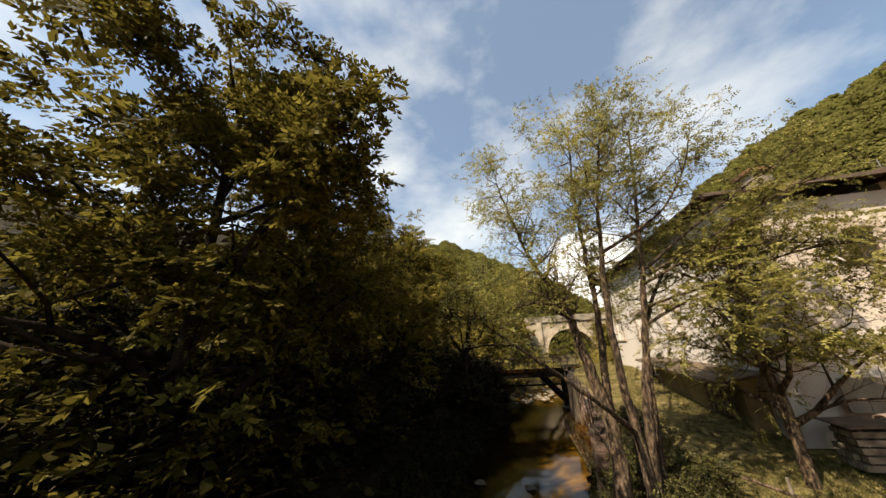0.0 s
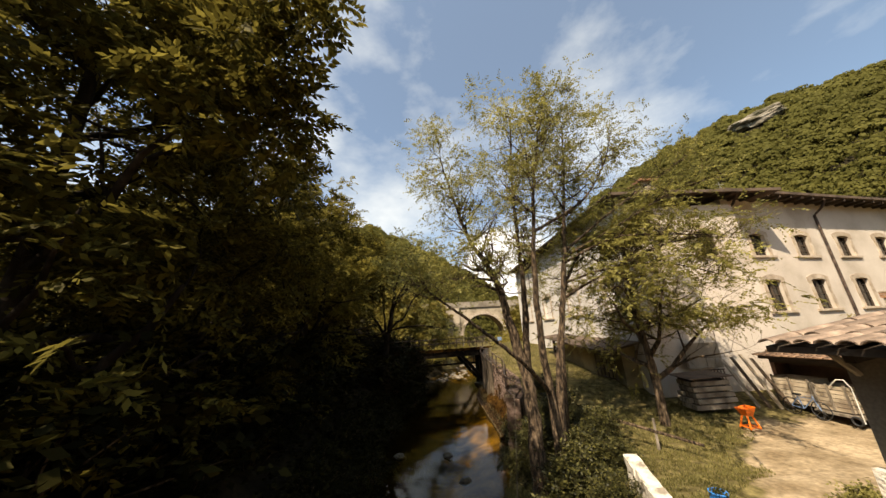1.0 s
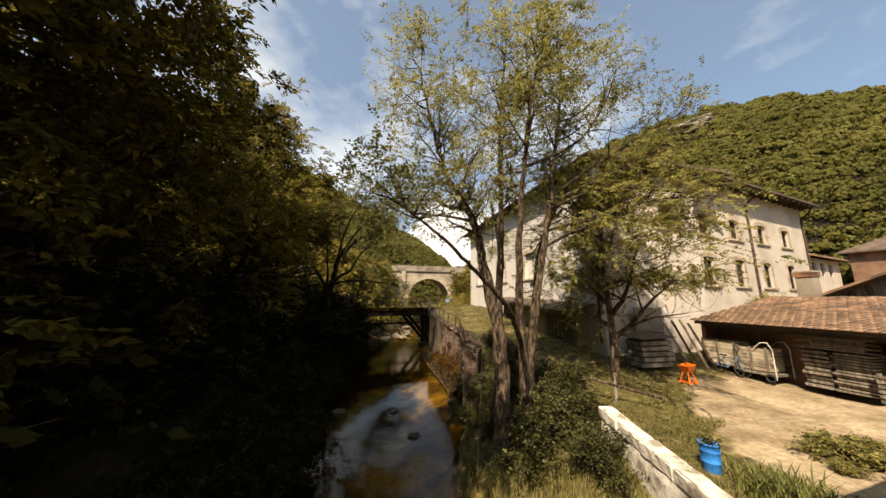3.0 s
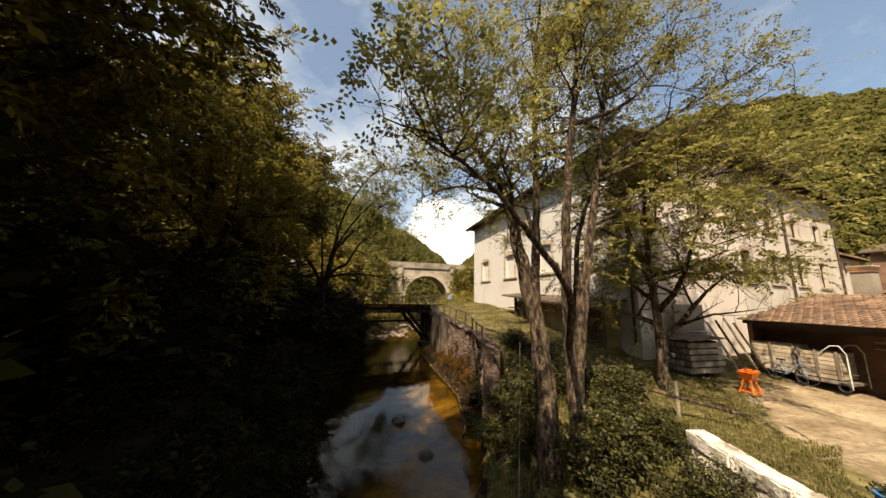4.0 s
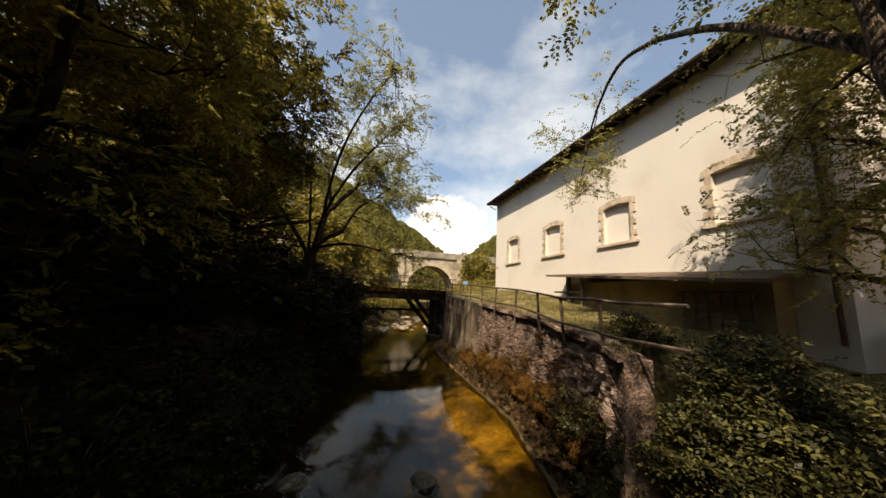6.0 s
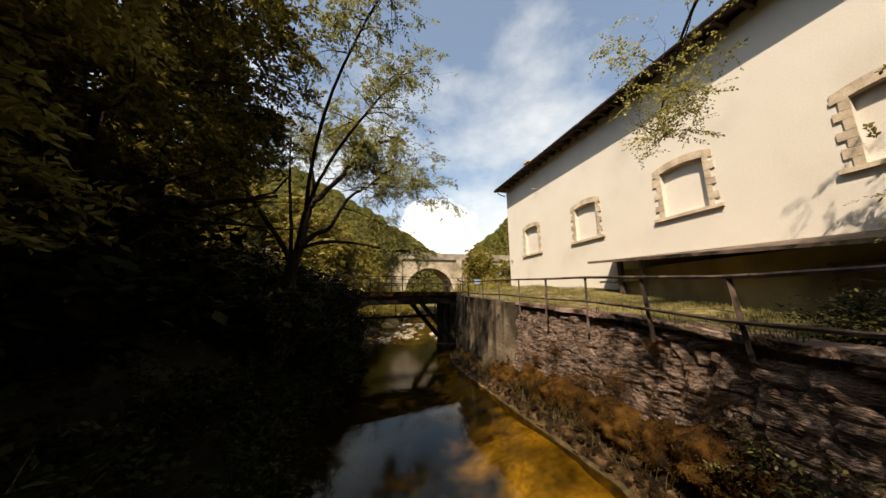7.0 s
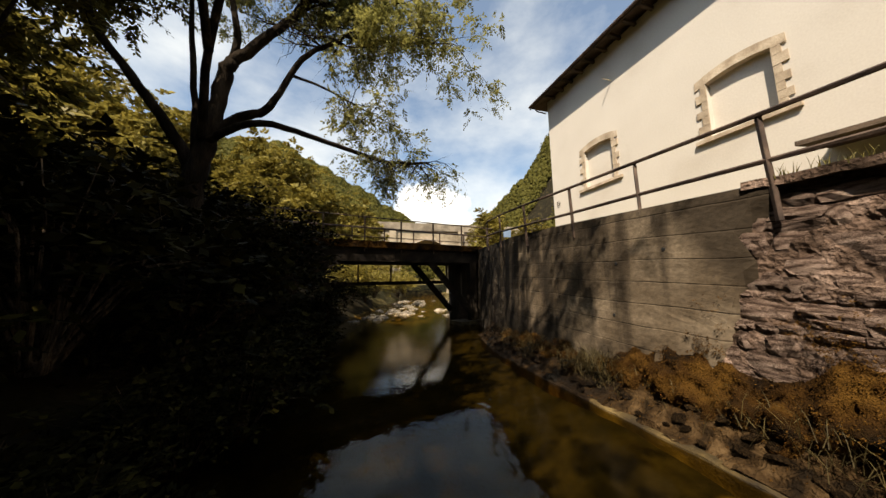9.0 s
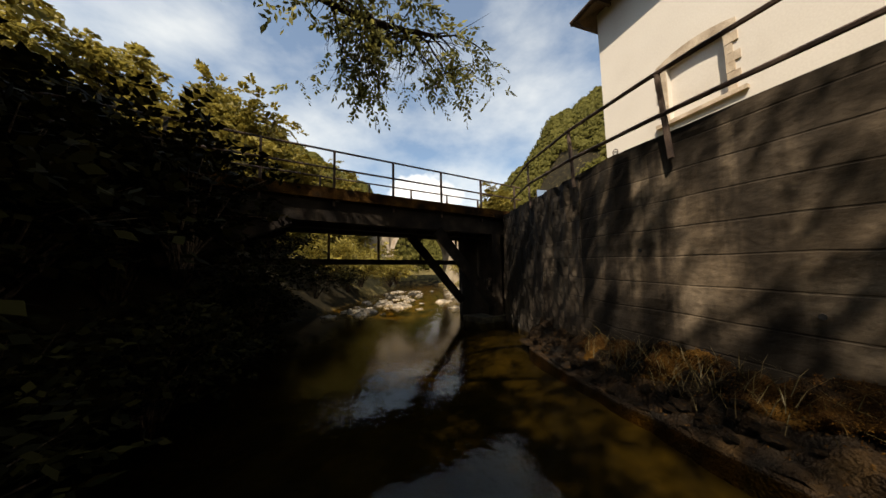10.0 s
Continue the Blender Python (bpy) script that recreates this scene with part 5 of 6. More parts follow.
robinia = g.finish("robinia_tree", "dark forked robinia with feathery leaves, leaning over the river", "tree", (-0.6, 35, 3.2), M_BARKDARK, L_ROBINIA, 0.1, droop=0.3, aspect=0.5, n=11, length=0.34,
                    keep=lambda L: ((np.hypot(L[:, 0] - 0.3, L[:, 2] - 7.0) > 3.0) | (L[:, 0] > 2.6)) & clumps(L, 1.3, -0.04, 2.0))

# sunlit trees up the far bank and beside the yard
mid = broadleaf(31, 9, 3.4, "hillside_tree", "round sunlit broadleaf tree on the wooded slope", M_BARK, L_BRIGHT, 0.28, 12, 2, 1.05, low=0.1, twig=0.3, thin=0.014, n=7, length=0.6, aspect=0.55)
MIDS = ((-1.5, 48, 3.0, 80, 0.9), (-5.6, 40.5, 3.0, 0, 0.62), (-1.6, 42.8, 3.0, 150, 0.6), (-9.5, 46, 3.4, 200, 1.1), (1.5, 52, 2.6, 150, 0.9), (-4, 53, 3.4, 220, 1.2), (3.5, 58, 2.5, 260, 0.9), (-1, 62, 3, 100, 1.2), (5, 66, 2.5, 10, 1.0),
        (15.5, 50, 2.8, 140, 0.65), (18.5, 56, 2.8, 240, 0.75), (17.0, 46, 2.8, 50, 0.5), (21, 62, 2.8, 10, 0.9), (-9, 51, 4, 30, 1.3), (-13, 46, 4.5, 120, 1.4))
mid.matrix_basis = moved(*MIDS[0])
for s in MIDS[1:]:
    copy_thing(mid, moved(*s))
side = broadleaf(41, 7.2, 2.9, "courtyard_tree", "leafy young tree in front of the mill's end wall", M_BARK, L_ALDER, 0.066, 14, 3, 1.3, keep=lambda L: ((L[:, 2] > 2.7) | (L[:, 0] < 0.2)) & clumps(L, 1.0, 0.0, 5.0), low=0.28, twig=0.12, n=9, length=0.4, aspect=0.6)
side.matrix_basis = moved(11.4, 18.4, 2.1, 0, 1.15)


def shrub(seed, radius, height, name, label, leaf, size, n):
    """A shrub: stems fanning from one root, sprays of leaves along them."""
    rng = np.random.RandomState(seed)
    tubes, L, H = [], [], []
    for k in range(26):
        a, t = rng.uniform(0, 2 * math.pi), rng.uniform(0.15, 1.0)
        tip = Vector((math.cos(a) * radius * t, math.sin(a) * radius * t, height * (1.0 - 0.55 * t * t) * rng.uniform(0.75, 1.1)))
        midp = tip * 0.5 + Vector((0, 0, height * 0.18))
        pts = [Vector((rng.uniform(-.1, .1), rng.uniform(-.1, .1), -0.1)), midp, tip]
        tubes.append(tube(pts, [0.02, 0.012, 0.004], 4))
        for _ in range(n // (26 * 7)):
            u = rng.uniform(0.3, 1.05)
            q = midp.lerp(tip, (u - 0.5) * 2) if u > 0.5 else pts[0].lerp(midp, u * 2)
            L.append(tuple(q + Vector(rng.normal(0, radius * 0.11, 3))))
            H.append((tip.x + rng.normal(0, 0.5 * radius), tip.y + rng.normal(0, 0.5 * radius), rng.uniform(-0.1, 0.4) * radius))
    ob = thing(name, label, "shrub")
    V, F = merge(tubes)
    mesh("stem", V, F, M_BARK, ob)
    quads("foliage", spray_quads(L, H, 7, radius * 0.26, size, rng, 0.55, 0.2), leaf, ob)
    return ob


bush = shrub(2, 1.3, 1.7, "bank_shrub", "dense green shrub on the river bank", L_SHRUB, 0.1, 5600)
BUSH = ((7.0, 15.9, 1.0, 0, 0.9), (8.2, 19.6, 1.9, 60, 0.9), (6.9, 20.2, 1.0, 120, 0.75), (8.6, 18.2, 1.8, 200, 0.7), (6.0, 16.4, 0.7, 10, 0.4), (8.2, 21.5, 2.6, 90, 0.6), (7.1, 14.4, 1.6, 40, 0.6), (7.6, 16.6, 1.6, 80, 0.7), (7.0, 21.2, 0.8, 30, 0.75), (7.4, 22.2, 1.2, 170, 0.6), (6.2, 19.0, 0.6, 250, 0.6), (8.5, 17.1, 1.9, 20, 0.75), (8.1, 15.9, 1.75, 220, 0.6), (7.0, 18.5, 1.2, 15, 0.8), (7.7, 18.9, 1.6, 100, 0.85), (6.5, 17.9, 0.8, 200, 0.5), (7.3, 19.6, 1.3, 280, 0.75), (6.5, 20.3, 0.5, 60, 0.55))
bush.matrix_basis = moved(*BUSH[0])
for s in BUSH[1:]:
    copy_thing(bush, moved(*s))
# a curtain of shrubs whose leaf colour paints the far bank's shade
dark = shrub(7, 1.7, 2.3, "shaded_shrub", "overhanging shrub, leaves coloured near-black for the bank's shade", L_DARK, 0.16, 2400)
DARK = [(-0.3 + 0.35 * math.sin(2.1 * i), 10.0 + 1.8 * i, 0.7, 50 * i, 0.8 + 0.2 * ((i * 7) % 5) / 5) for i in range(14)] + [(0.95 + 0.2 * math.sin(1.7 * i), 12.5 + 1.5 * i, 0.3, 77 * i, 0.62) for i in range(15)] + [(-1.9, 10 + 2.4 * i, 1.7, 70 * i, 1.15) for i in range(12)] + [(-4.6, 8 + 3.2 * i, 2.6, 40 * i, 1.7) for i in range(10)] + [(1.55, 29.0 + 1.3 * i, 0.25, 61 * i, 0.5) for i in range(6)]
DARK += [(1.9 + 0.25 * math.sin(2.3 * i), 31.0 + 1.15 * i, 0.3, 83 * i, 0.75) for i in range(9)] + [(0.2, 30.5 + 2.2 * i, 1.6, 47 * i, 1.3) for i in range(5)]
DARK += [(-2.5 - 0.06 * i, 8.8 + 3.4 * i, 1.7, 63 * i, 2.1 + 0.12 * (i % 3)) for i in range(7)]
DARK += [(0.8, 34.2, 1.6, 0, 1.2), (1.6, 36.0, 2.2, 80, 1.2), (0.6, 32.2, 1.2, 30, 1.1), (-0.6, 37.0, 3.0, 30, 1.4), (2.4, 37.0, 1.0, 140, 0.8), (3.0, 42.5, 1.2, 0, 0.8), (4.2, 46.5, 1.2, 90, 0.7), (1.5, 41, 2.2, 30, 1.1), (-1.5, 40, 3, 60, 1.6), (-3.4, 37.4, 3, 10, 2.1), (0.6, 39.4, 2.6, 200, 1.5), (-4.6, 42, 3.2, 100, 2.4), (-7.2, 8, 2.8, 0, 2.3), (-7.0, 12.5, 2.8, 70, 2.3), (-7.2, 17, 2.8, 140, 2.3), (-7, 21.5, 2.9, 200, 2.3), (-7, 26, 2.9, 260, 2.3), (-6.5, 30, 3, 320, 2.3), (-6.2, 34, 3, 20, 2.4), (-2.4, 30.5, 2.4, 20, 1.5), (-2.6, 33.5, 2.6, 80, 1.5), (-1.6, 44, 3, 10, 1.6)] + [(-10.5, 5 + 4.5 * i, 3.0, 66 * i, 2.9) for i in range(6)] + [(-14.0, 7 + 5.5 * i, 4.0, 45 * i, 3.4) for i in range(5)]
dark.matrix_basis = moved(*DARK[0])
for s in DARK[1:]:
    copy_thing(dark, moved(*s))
# the lit counterpart of the dark shrub, by its lighter leaf colour
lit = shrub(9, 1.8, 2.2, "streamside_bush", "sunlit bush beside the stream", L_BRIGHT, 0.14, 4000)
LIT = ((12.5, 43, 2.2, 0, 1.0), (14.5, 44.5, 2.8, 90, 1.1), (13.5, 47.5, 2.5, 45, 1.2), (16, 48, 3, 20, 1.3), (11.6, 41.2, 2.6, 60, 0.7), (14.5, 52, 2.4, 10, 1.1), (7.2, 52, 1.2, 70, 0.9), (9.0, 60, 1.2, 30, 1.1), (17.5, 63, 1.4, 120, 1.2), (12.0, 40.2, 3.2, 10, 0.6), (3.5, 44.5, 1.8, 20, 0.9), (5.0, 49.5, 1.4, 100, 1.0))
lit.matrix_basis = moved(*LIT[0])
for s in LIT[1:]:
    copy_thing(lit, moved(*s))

# woods on the hills
rng = np.random.RandomState(77)
N_CLUMP = 36
protos = []
for k in range(6):
    q = rng.normal(size=(N_CLUMP, 3))
    q /= np.linalg.norm(q, axis=1)[:, None]
    q[:, 2] = np.abs(q[:, 2]) * 0.75 - 0.2
    protos.append(q * rng.uniform(0.6, 1.0, (N_CLUMP, 1)))
protos = np.array(protos)
az = rng.uniform(-55, 98, 40000)
crest = crest_r(az)
st = 42 + 48 * np.exp(-((az - 16.5) / 9) ** 2)
rr = np.sqrt(rng.uniform((st + 1) ** 2, (crest + 3) ** 2))
X, Y = 4 + rr * np.sin(np.radians(az)), 20 + rr * np.cos(np.radians(az))
ok = ~((np.abs(az - 62.3) < 3.0) & (rr > 87.5) & (rr < 92)) & ~((Y > 66) & (Y < 79) & (X < 46) & (X > -13)) & ~((X > 11) & (X < 36) & (Y > 8) & (Y < 42))
X, Y = X[ok][:17000], Y[ok][:17000]
Zt = ground_z(X, Y)
sz = rng.uniform(0.6, 1.6, len(X))
cen = np.stack((X, Y, Zt + sz * 0.55), -1)
leaf = cen[:, None, :] + protos[rng.randint(0, 6, len(X))] * sz[:, None, None] + rng.normal(0, 0.12, (len(X), N_CLUMP, 3))
out = unit((leaf - cen[:, None, :]).reshape(-1, 3) + rng.normal(0, 0.18, (len(X) * N_CLUMP, 3)))
side_ = unit(np.cross(out, rng.normal(size=out.shape)))
over = np.cross(out, side_)
half = 0.33 * np.repeat(np.clip(np.hypot(X - 4, Y - 15) / 105, 0.55, 1.15), N_CLUMP)[:, None] * rng.uniform(0.6, 1.4, (len(out), 1))
c = leaf.reshape(-1, 3)
woods = quads("hillside_woods", np.stack((c - side_ * half, c + over * half, c + side_ * half, c - over * half), 1), L_FAR)
tagged(woods, "dense olive-green deciduous woods on the valley slopes", "woods", kind="stuff")


# ---- stuff on the ground: grass and stones ----
def blades(name, label, spots, height, seed, leaf=L_GRASS, wide=0.012, lean=0.7):
    """Grass: a bent blade of two quads' width at each spot."""
    rng = np.random.RandomState(seed)
    n = len(spots)
    a = rng.uniform(0, 2 * math.pi, n)
    h = height * rng.uniform(0.4, 1.3, n)
    bend = rng.uniform(0.1, lean, n) * h
    d = np.stack((np.cos(a), np.sin(a), 0 * a), -1)
    w = np.stack((-np.sin(a), np.cos(a), 0 * a), -1) * wide
    p = np.asarray(spots)
    up = np.array((0, 0, 1.0))
    m1 = p + d * (bend * 0.35)[:, None] + up * (h * 0.6)[:, None]
    t = p + d * bend[:, None] + up * h[:, None]
    q = np.stack((p - w, p + w, m1 + w * 0.8, m1 - w * 0.8), 1)
    q2 = np.stack((m1 - w * 0.8, m1 + w * 0.8, t + w * 0.1, t - w * 0.1), 1)
    ob = quads(name, np.concatenate((q, q2)), leaf)
    return tagged(ob, label, "grass", kind="stuff")


rng = np.random.RandomState(5)


def scatter(n, x0, x1, y0, y1, keep=None):
    x, y = rng.uniform(x0, x1, n), rng.uniform(y0, y1, n)
    if keep is not None:
        k = keep(x, y)
        x, y = x[k], y[k]
    return np.stack((x, y, ground_z(x, y)), -1)


def tufty(x, y):
    return np.sin(x * 2.3 + y) * np.sin(y * 1.9 - x * 0.7) > -0.15


blades("terrace_grass", "short dry grass on the terrace above the wall", scatter(26000, 7.9, 12.6, 20, 39, lambda x, y: (x > x_wall(y) + 0.75) & tufty(x, y)), 0.1, 1, wide=0.006)
blades("bank_grass", "tall green grass on the river bank", scatter(15000, 5.0, 8.1, 9, 17.2, lambda x, y: x < 7.75 - 0.346 * (15.17 - np.minimum(y, 15.17))), 0.24, 2, wide=0.006)
blades("slope_grass", "rough grass and weeds on the bank under the alder", scatter(7000, 5.4, 9.0, 16.8, 21.6, lambda x, y: (x > x_wall(y) + 0.15) & tufty(x, y)), 0.22, 12, wide=0.006)
blades("yard_grass", "thin dry grass at the yard's edges", scatter(60000, 7.8, 14.5, 11.0, 19.8, lambda x, y: (tufty(x * 1.7, y * 1.7) | tufty(y * 4, x * 4)) & ((y > 15.6) | (x > 8.3 - 0.346 * (15.17 - y))) & (x < 8.4 + 0.94 * (y - 12.5) + 0.5 * np.sin(3 * y))), 0.075, 3, wide=0.006)
edge = [(float(x_wall(y)) + rng.uniform(-0.1, 0.25), y, float(wall_top(y)) + 0.05) for y in rng.uniform(20, 28, 900) if math.sin(y * 4.1) + math.sin(y * 1.7) > -0.2]
blades("wall_top_weeds", "weeds growing along the top of the river wall", edge, 0.15, 4, wide=0.005)
foot = [(float(x_wall(y)) - rng.uniform(0.12, 0.55), y, rng.uniform(0.6, 1.0)) for y in np.concatenate((rng.normal(30.4, 0.3, 800), rng.normal(25.6, 0.6, 250), rng.normal(27.6, 0.4, 200), rng.normal(32.6, 0.5, 250), rng.uniform(21, 34, 500)))]
blades("foot_weeds", "straggling dry weeds at the foot of the river wall", foot, 0.22, 5, L_DRY, wide=0.0035, lean=2.2)

# river rocks
def rock_mesh(seed):
    r = random.Random(seed)
    bm = bmesh.new()
    bmesh.ops.create_icosphere(bm, subdivisions=2, radius=1.0)
    for v in bm.verts:
        n = noise.noise(v.co * 1.3 + Vector((seed * 3.1, 0, 0)))
        v.co *= 0.85 + 0.4 * n
        v.co.z *= 0.6
    me = bpy.data.meshes.new("river_rock")
    bm.to_mesh(me)
    bm.free()
    me.materials.append(M_ROCK)
    return me


ROCKS = [rock_mesh(k) for k in range(5)]


def rock(k, x, y, z, s, turn, label="rounded wet river rock"):
    ob = new("river_rock", (WET if y < 30 else ROCKS)[k % 5])
    ob.matrix_basis = pose(x, y, z, 0, 0, turn) @ Matrix.Diagonal((s, s * 0.75, s * 0.8, 1))
    return tagged(ob, label, "rock", "rocks in the river")


WET = [q.copy() for q in ROCKS]
for q in WET:
    q.name = "river_rock"
    q.materials.clear()
    q.materials.append(M_WETROCK)
rock(0, 1.9, 22.3, 0.42, 0.34, 20, "dark flat rock standing out of the river")
rock(1, 4.0, 22.0, 0.42, 0.36, 100, "mossy flat rock standing out of the river")
rock(2, 4.5, 19.7, 0.42, 0.3, 40, "small mossy rock standing out of the river")
rr_ = random.Random(12)
for k in range(150):
    y = rr_.uniform(42.0, 58.0)
    xl, xw = float(x_left(y)), float(x_wall(y))
    u = rr_.random()
    x = xl + rr_.uniform(-0.5, 2.6) if u < 0.6 else xw - rr_.uniform(-0.3, 1.6) if u < 0.9 else rr_.uniform(xl, xw)
    rock(k, x, y, max(0.35, float(ground_z(x, y))) + 0.05, rr_.uniform(0.12, 0.3) * rr_.uniform(0.7, 1.9), rr_.uniform(0, 360), "pale dry boulder beside the stream")

# ---- rubble of the river wall, stone by stone ----
def stone_mesh(seed):
    """A rough block of unit size with a split, layered face and an uneven outline."""
    r = random.Random(seed)
    o = Vector((seed * 7.3, seed * 3.1, 0))
    ny_, nz_ = 6, 4
    V, F = [], []
    lean = r.uniform(-0.12, 0.12)
    for ring, (x, k) in enumerate(((0.5, 0.5), (-0.06, 0.5))):
        for j in range(nz_):
            for i in range(ny_):
                u, v = i / (ny_ - 1) * 2 - 1, j / (nz_ - 1) * 2 - 1
                edge_ = max(abs(u), abs(v))
                y = u * k * (1 - 0.10 * v * v) + 0.07 * noise.noise(o + Vector((u * 1.4, v * 1.4, 3)))
                z = v * k * (1 - 0.16 * u * u) + 0.10 * noise.noise(o + Vector((u * 1.4, v * 1.4, 9)))
                bulge = 0.0
                if ring:
                    bulge = 0.16 * (edge_ > 0.99) - 0.14 * noise.noise(o + Vector((u * 1.2, v * 1.5, 1))) - 0.10 * noise.noise(o + Vector((u * 3.2, v * 3.5, 5))) + lean * v
                V.append((x + bulge, y, z))
    n = nz_ * ny_
    for j in range(nz_ - 1):
        for i in range(ny_ - 1):
            a = n + j * ny_ + i
            F.append((a, a + ny_, a + ny_ + 1, a + 1))
    rim = [i for i in range(ny_)] + [ny_ - 1 + ny_ * j for j in range(1, nz_)] + [n - 2 - i for i in range(ny_ - 1)] + [ny_ * (nz_ - 1 - j) for j in range(1, nz_ - 1)]
    for a, b in zip(rim, rim[1:] + rim[:1]):
        F.append((a, a + n, b + n, b))
    me = bpy.data.meshes.new("stone")
    me.from_pydata(V, [], F)
    me.materials.append(M_STONE)
    return me


STONES = [stone_mesh(k) for k in range(24)]
sr = random.Random(31)
z, laid, rest = 0.62, [], []
while z < 3.3:
    h = sr.choice((0.1, 0.14, 0.19, 0.25))
    y = 20.0 + sr.uniform(0, 0.3)
    while y < 29.3:
        w = min(sr.uniform(1.1, 2.7) * h, 0.5)
        cuts = ((0.0, 1.0),) if h < 0.2 or sr.random() < 0.65 else ((0.0, 0.5), (0.5, 1.0))
        for a, b in cuts:
            hh = h * (b - a)
            yc, zc = y + w / 2, z + h * (a + b) / 2 + 0.07 * math.sin(y * 1.1) + sr.uniform(-0.012, 0.012)
            if zc + hh / 2 < wall_top(yc) + 0.02 and yc < ragged(zc) + 0.02 and zc > 0.7:
                laid.append((yc, zc, w * sr.uniform(0.98, 1.12), hh * sr.uniform(1.0, 1.2)))
        y += w
    z += h
laid.sort(key=lambda s: abs(s[0] - 25.5))
for k, (yc, zc, w, h) in enumerate(laid):
    x = float(x_wall(yc)) - 0.12 * (1 - (zc + 0.3) / 3.4)
    m = pose(x + 0.0 + sr.uniform(-0.018, 0.018), yc, zc, sr.uniform(-7, 7), sr.uniform(-6, 6), sr.uniform(-5, 5)) @ Matrix.Diagonal((0.16, w, h, 1))
    if k < 330:
        ob = new("stone", STONES[k % 24])
        ob.matrix_basis = m
        ob.parent, ob.matrix_parent_inverse = wall, wall.matrix_basis.inverted()
    else:
        me = STONES[k % 24]
        rest.append(([m @ v.co for v in me.vertices], [tuple(p.vertices) for p in me.polygons]))
if rest:
    V, F = merge(rest)
    tagged(mesh("outer_stones", V, F, M_STONE, wall), kind="stuff")
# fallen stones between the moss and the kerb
RUB, SHADED_RUB = [], []
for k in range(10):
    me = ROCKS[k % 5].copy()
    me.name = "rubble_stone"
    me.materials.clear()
    me.materials.append(M_RUBBLE if k < 5 else M_WETSHADE)
    (RUB if k < 5 else SHADED_RUB).append(me)
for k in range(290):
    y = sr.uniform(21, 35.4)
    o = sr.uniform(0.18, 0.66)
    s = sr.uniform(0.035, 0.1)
    ob = new("rubble_stone", (RUB if y < 29.6 else SHADED_RUB)[k % 5])
    ob.matrix_basis = pose(float(x_wall(y)) - o, y, 0.98 - 0.68 * o + sr.uniform(-0.03, 0.04), sr.uniform(-30, 30), sr.uniform(-30, 30), sr.uniform(0, 360)) @ Matrix.Diagonal((s, s * sr.uniform(0.7, 1.4), s * 0.9, 1))
    ob.parent, ob.matrix_parent_inverse = wall, wall.matrix_basis.inverted()
# fronds all over the moss, and cushions of it on the stones
mr_ = np.random.RandomState(44)
pts, dirs = [], []
for y in MOSS_Y[::1]:
    for o, zz, wv in moss_row(float(y), None)[1:-2:1]:
        for _ in range(5):
            pts.append((float(x_wall(y)) - o, float(y) + wv + mr_.uniform(-0.03, 0.03), zz + mr_.uniform(-0.03, 0.03)))
for y in np.arange(21.0, 35.8, 0.06):
    for o, zz, wv in rubble_row(float(y), None)[1:-1]:
        if mr_.uniform() < 0.75:
            pts.append((float(x_wall(y)) - o, float(y) + mr_.uniform(-0.03, 0.03), zz + 0.01))
for yc, zc, ry, rz in ((26.3, 2.25, 0.22, 0.16), (24.4, 2.0, 0.2, 0.14), (27.2, 1.85, 0.14, 0.1), (22.6, 2.2, 0.35, 0.3), (25.4, 1.75, 0.3, 0.1), (23.5, 2.7, 0.15, 0.08)):
    for _ in range(500):
        dy, dz = mr_.normal(0, 0.5, 2)
        yy, zz = yc + dy * ry * 1.4, zc + dz * rz * 1.4
        pts.append((float(x_wall(yy)) - 0.12 * (1 - (zz + 0.3) / 3.4) - 0.075 - 0.02 * max(0, 1 - dy * dy - dz * dz), yy, zz))
for y in mr_.uniform(20.5, 29.0, 6000):
    zz = float(np.interp(y, (20.5, 28, 29), (1.75, 1.5, 1.4))) + abs(mr_.normal(0, 0.28))
    if noise.noise((y * 2.0, zz * 3.5, 6.0)) > 0.06:
        pts.append((float(x_wall(y)) - 0.12 * (1 - (zz + 0.3) / 3.4) - 0.085, y, zz))
pts = np.array(pts)
dirs = mr_.normal(0, 0.7, pts.shape) + np.array((-1.0, 0, 0.1))
tagged(quads("moss_fronds", spray_quads(pts, dirs, 3, 0.02, 0.021, mr_, 0.4, 0.6, 1.0), L_MOSS, wall), kind="stuff")

# ---- roof tiles ----
def barrel_tile():
    V, F = [], []
    for x, r in ((0.0, 0.076), (0.42, 0.062)):
        for k in range(6):
            a = math.pi * k / 5
            V.append((x, r * math.cos(a), r * 0.55 * math.sin(a) + 0.02))
        for k in range(6):
            a = math.pi * k / 5
            V.append((x, (r - 0.016) * math.cos(a), (r - 0.016) * 0.55 * math.sin(a) + 0.02))
    for k in range(5):
        F += [(k, k + 1, 13 + k, 12 + k), (6 + k, 18 + k, 19 + k, 7 + k), (k, 6 + k, 7 + k, k + 1), (12 + k, 13 + k, 19 + k, 18 + k)]
    me = bpy.data.meshes.new("roof_tile")
    me.from_pydata(V, [], F)
    me.materials.append(M_TILEGREY)
    return me


TILE = barrel_tile()
tr_ = random.Random(9)
slope = math.degrees(math.atan(ROOF_UP))
far_tiles = []
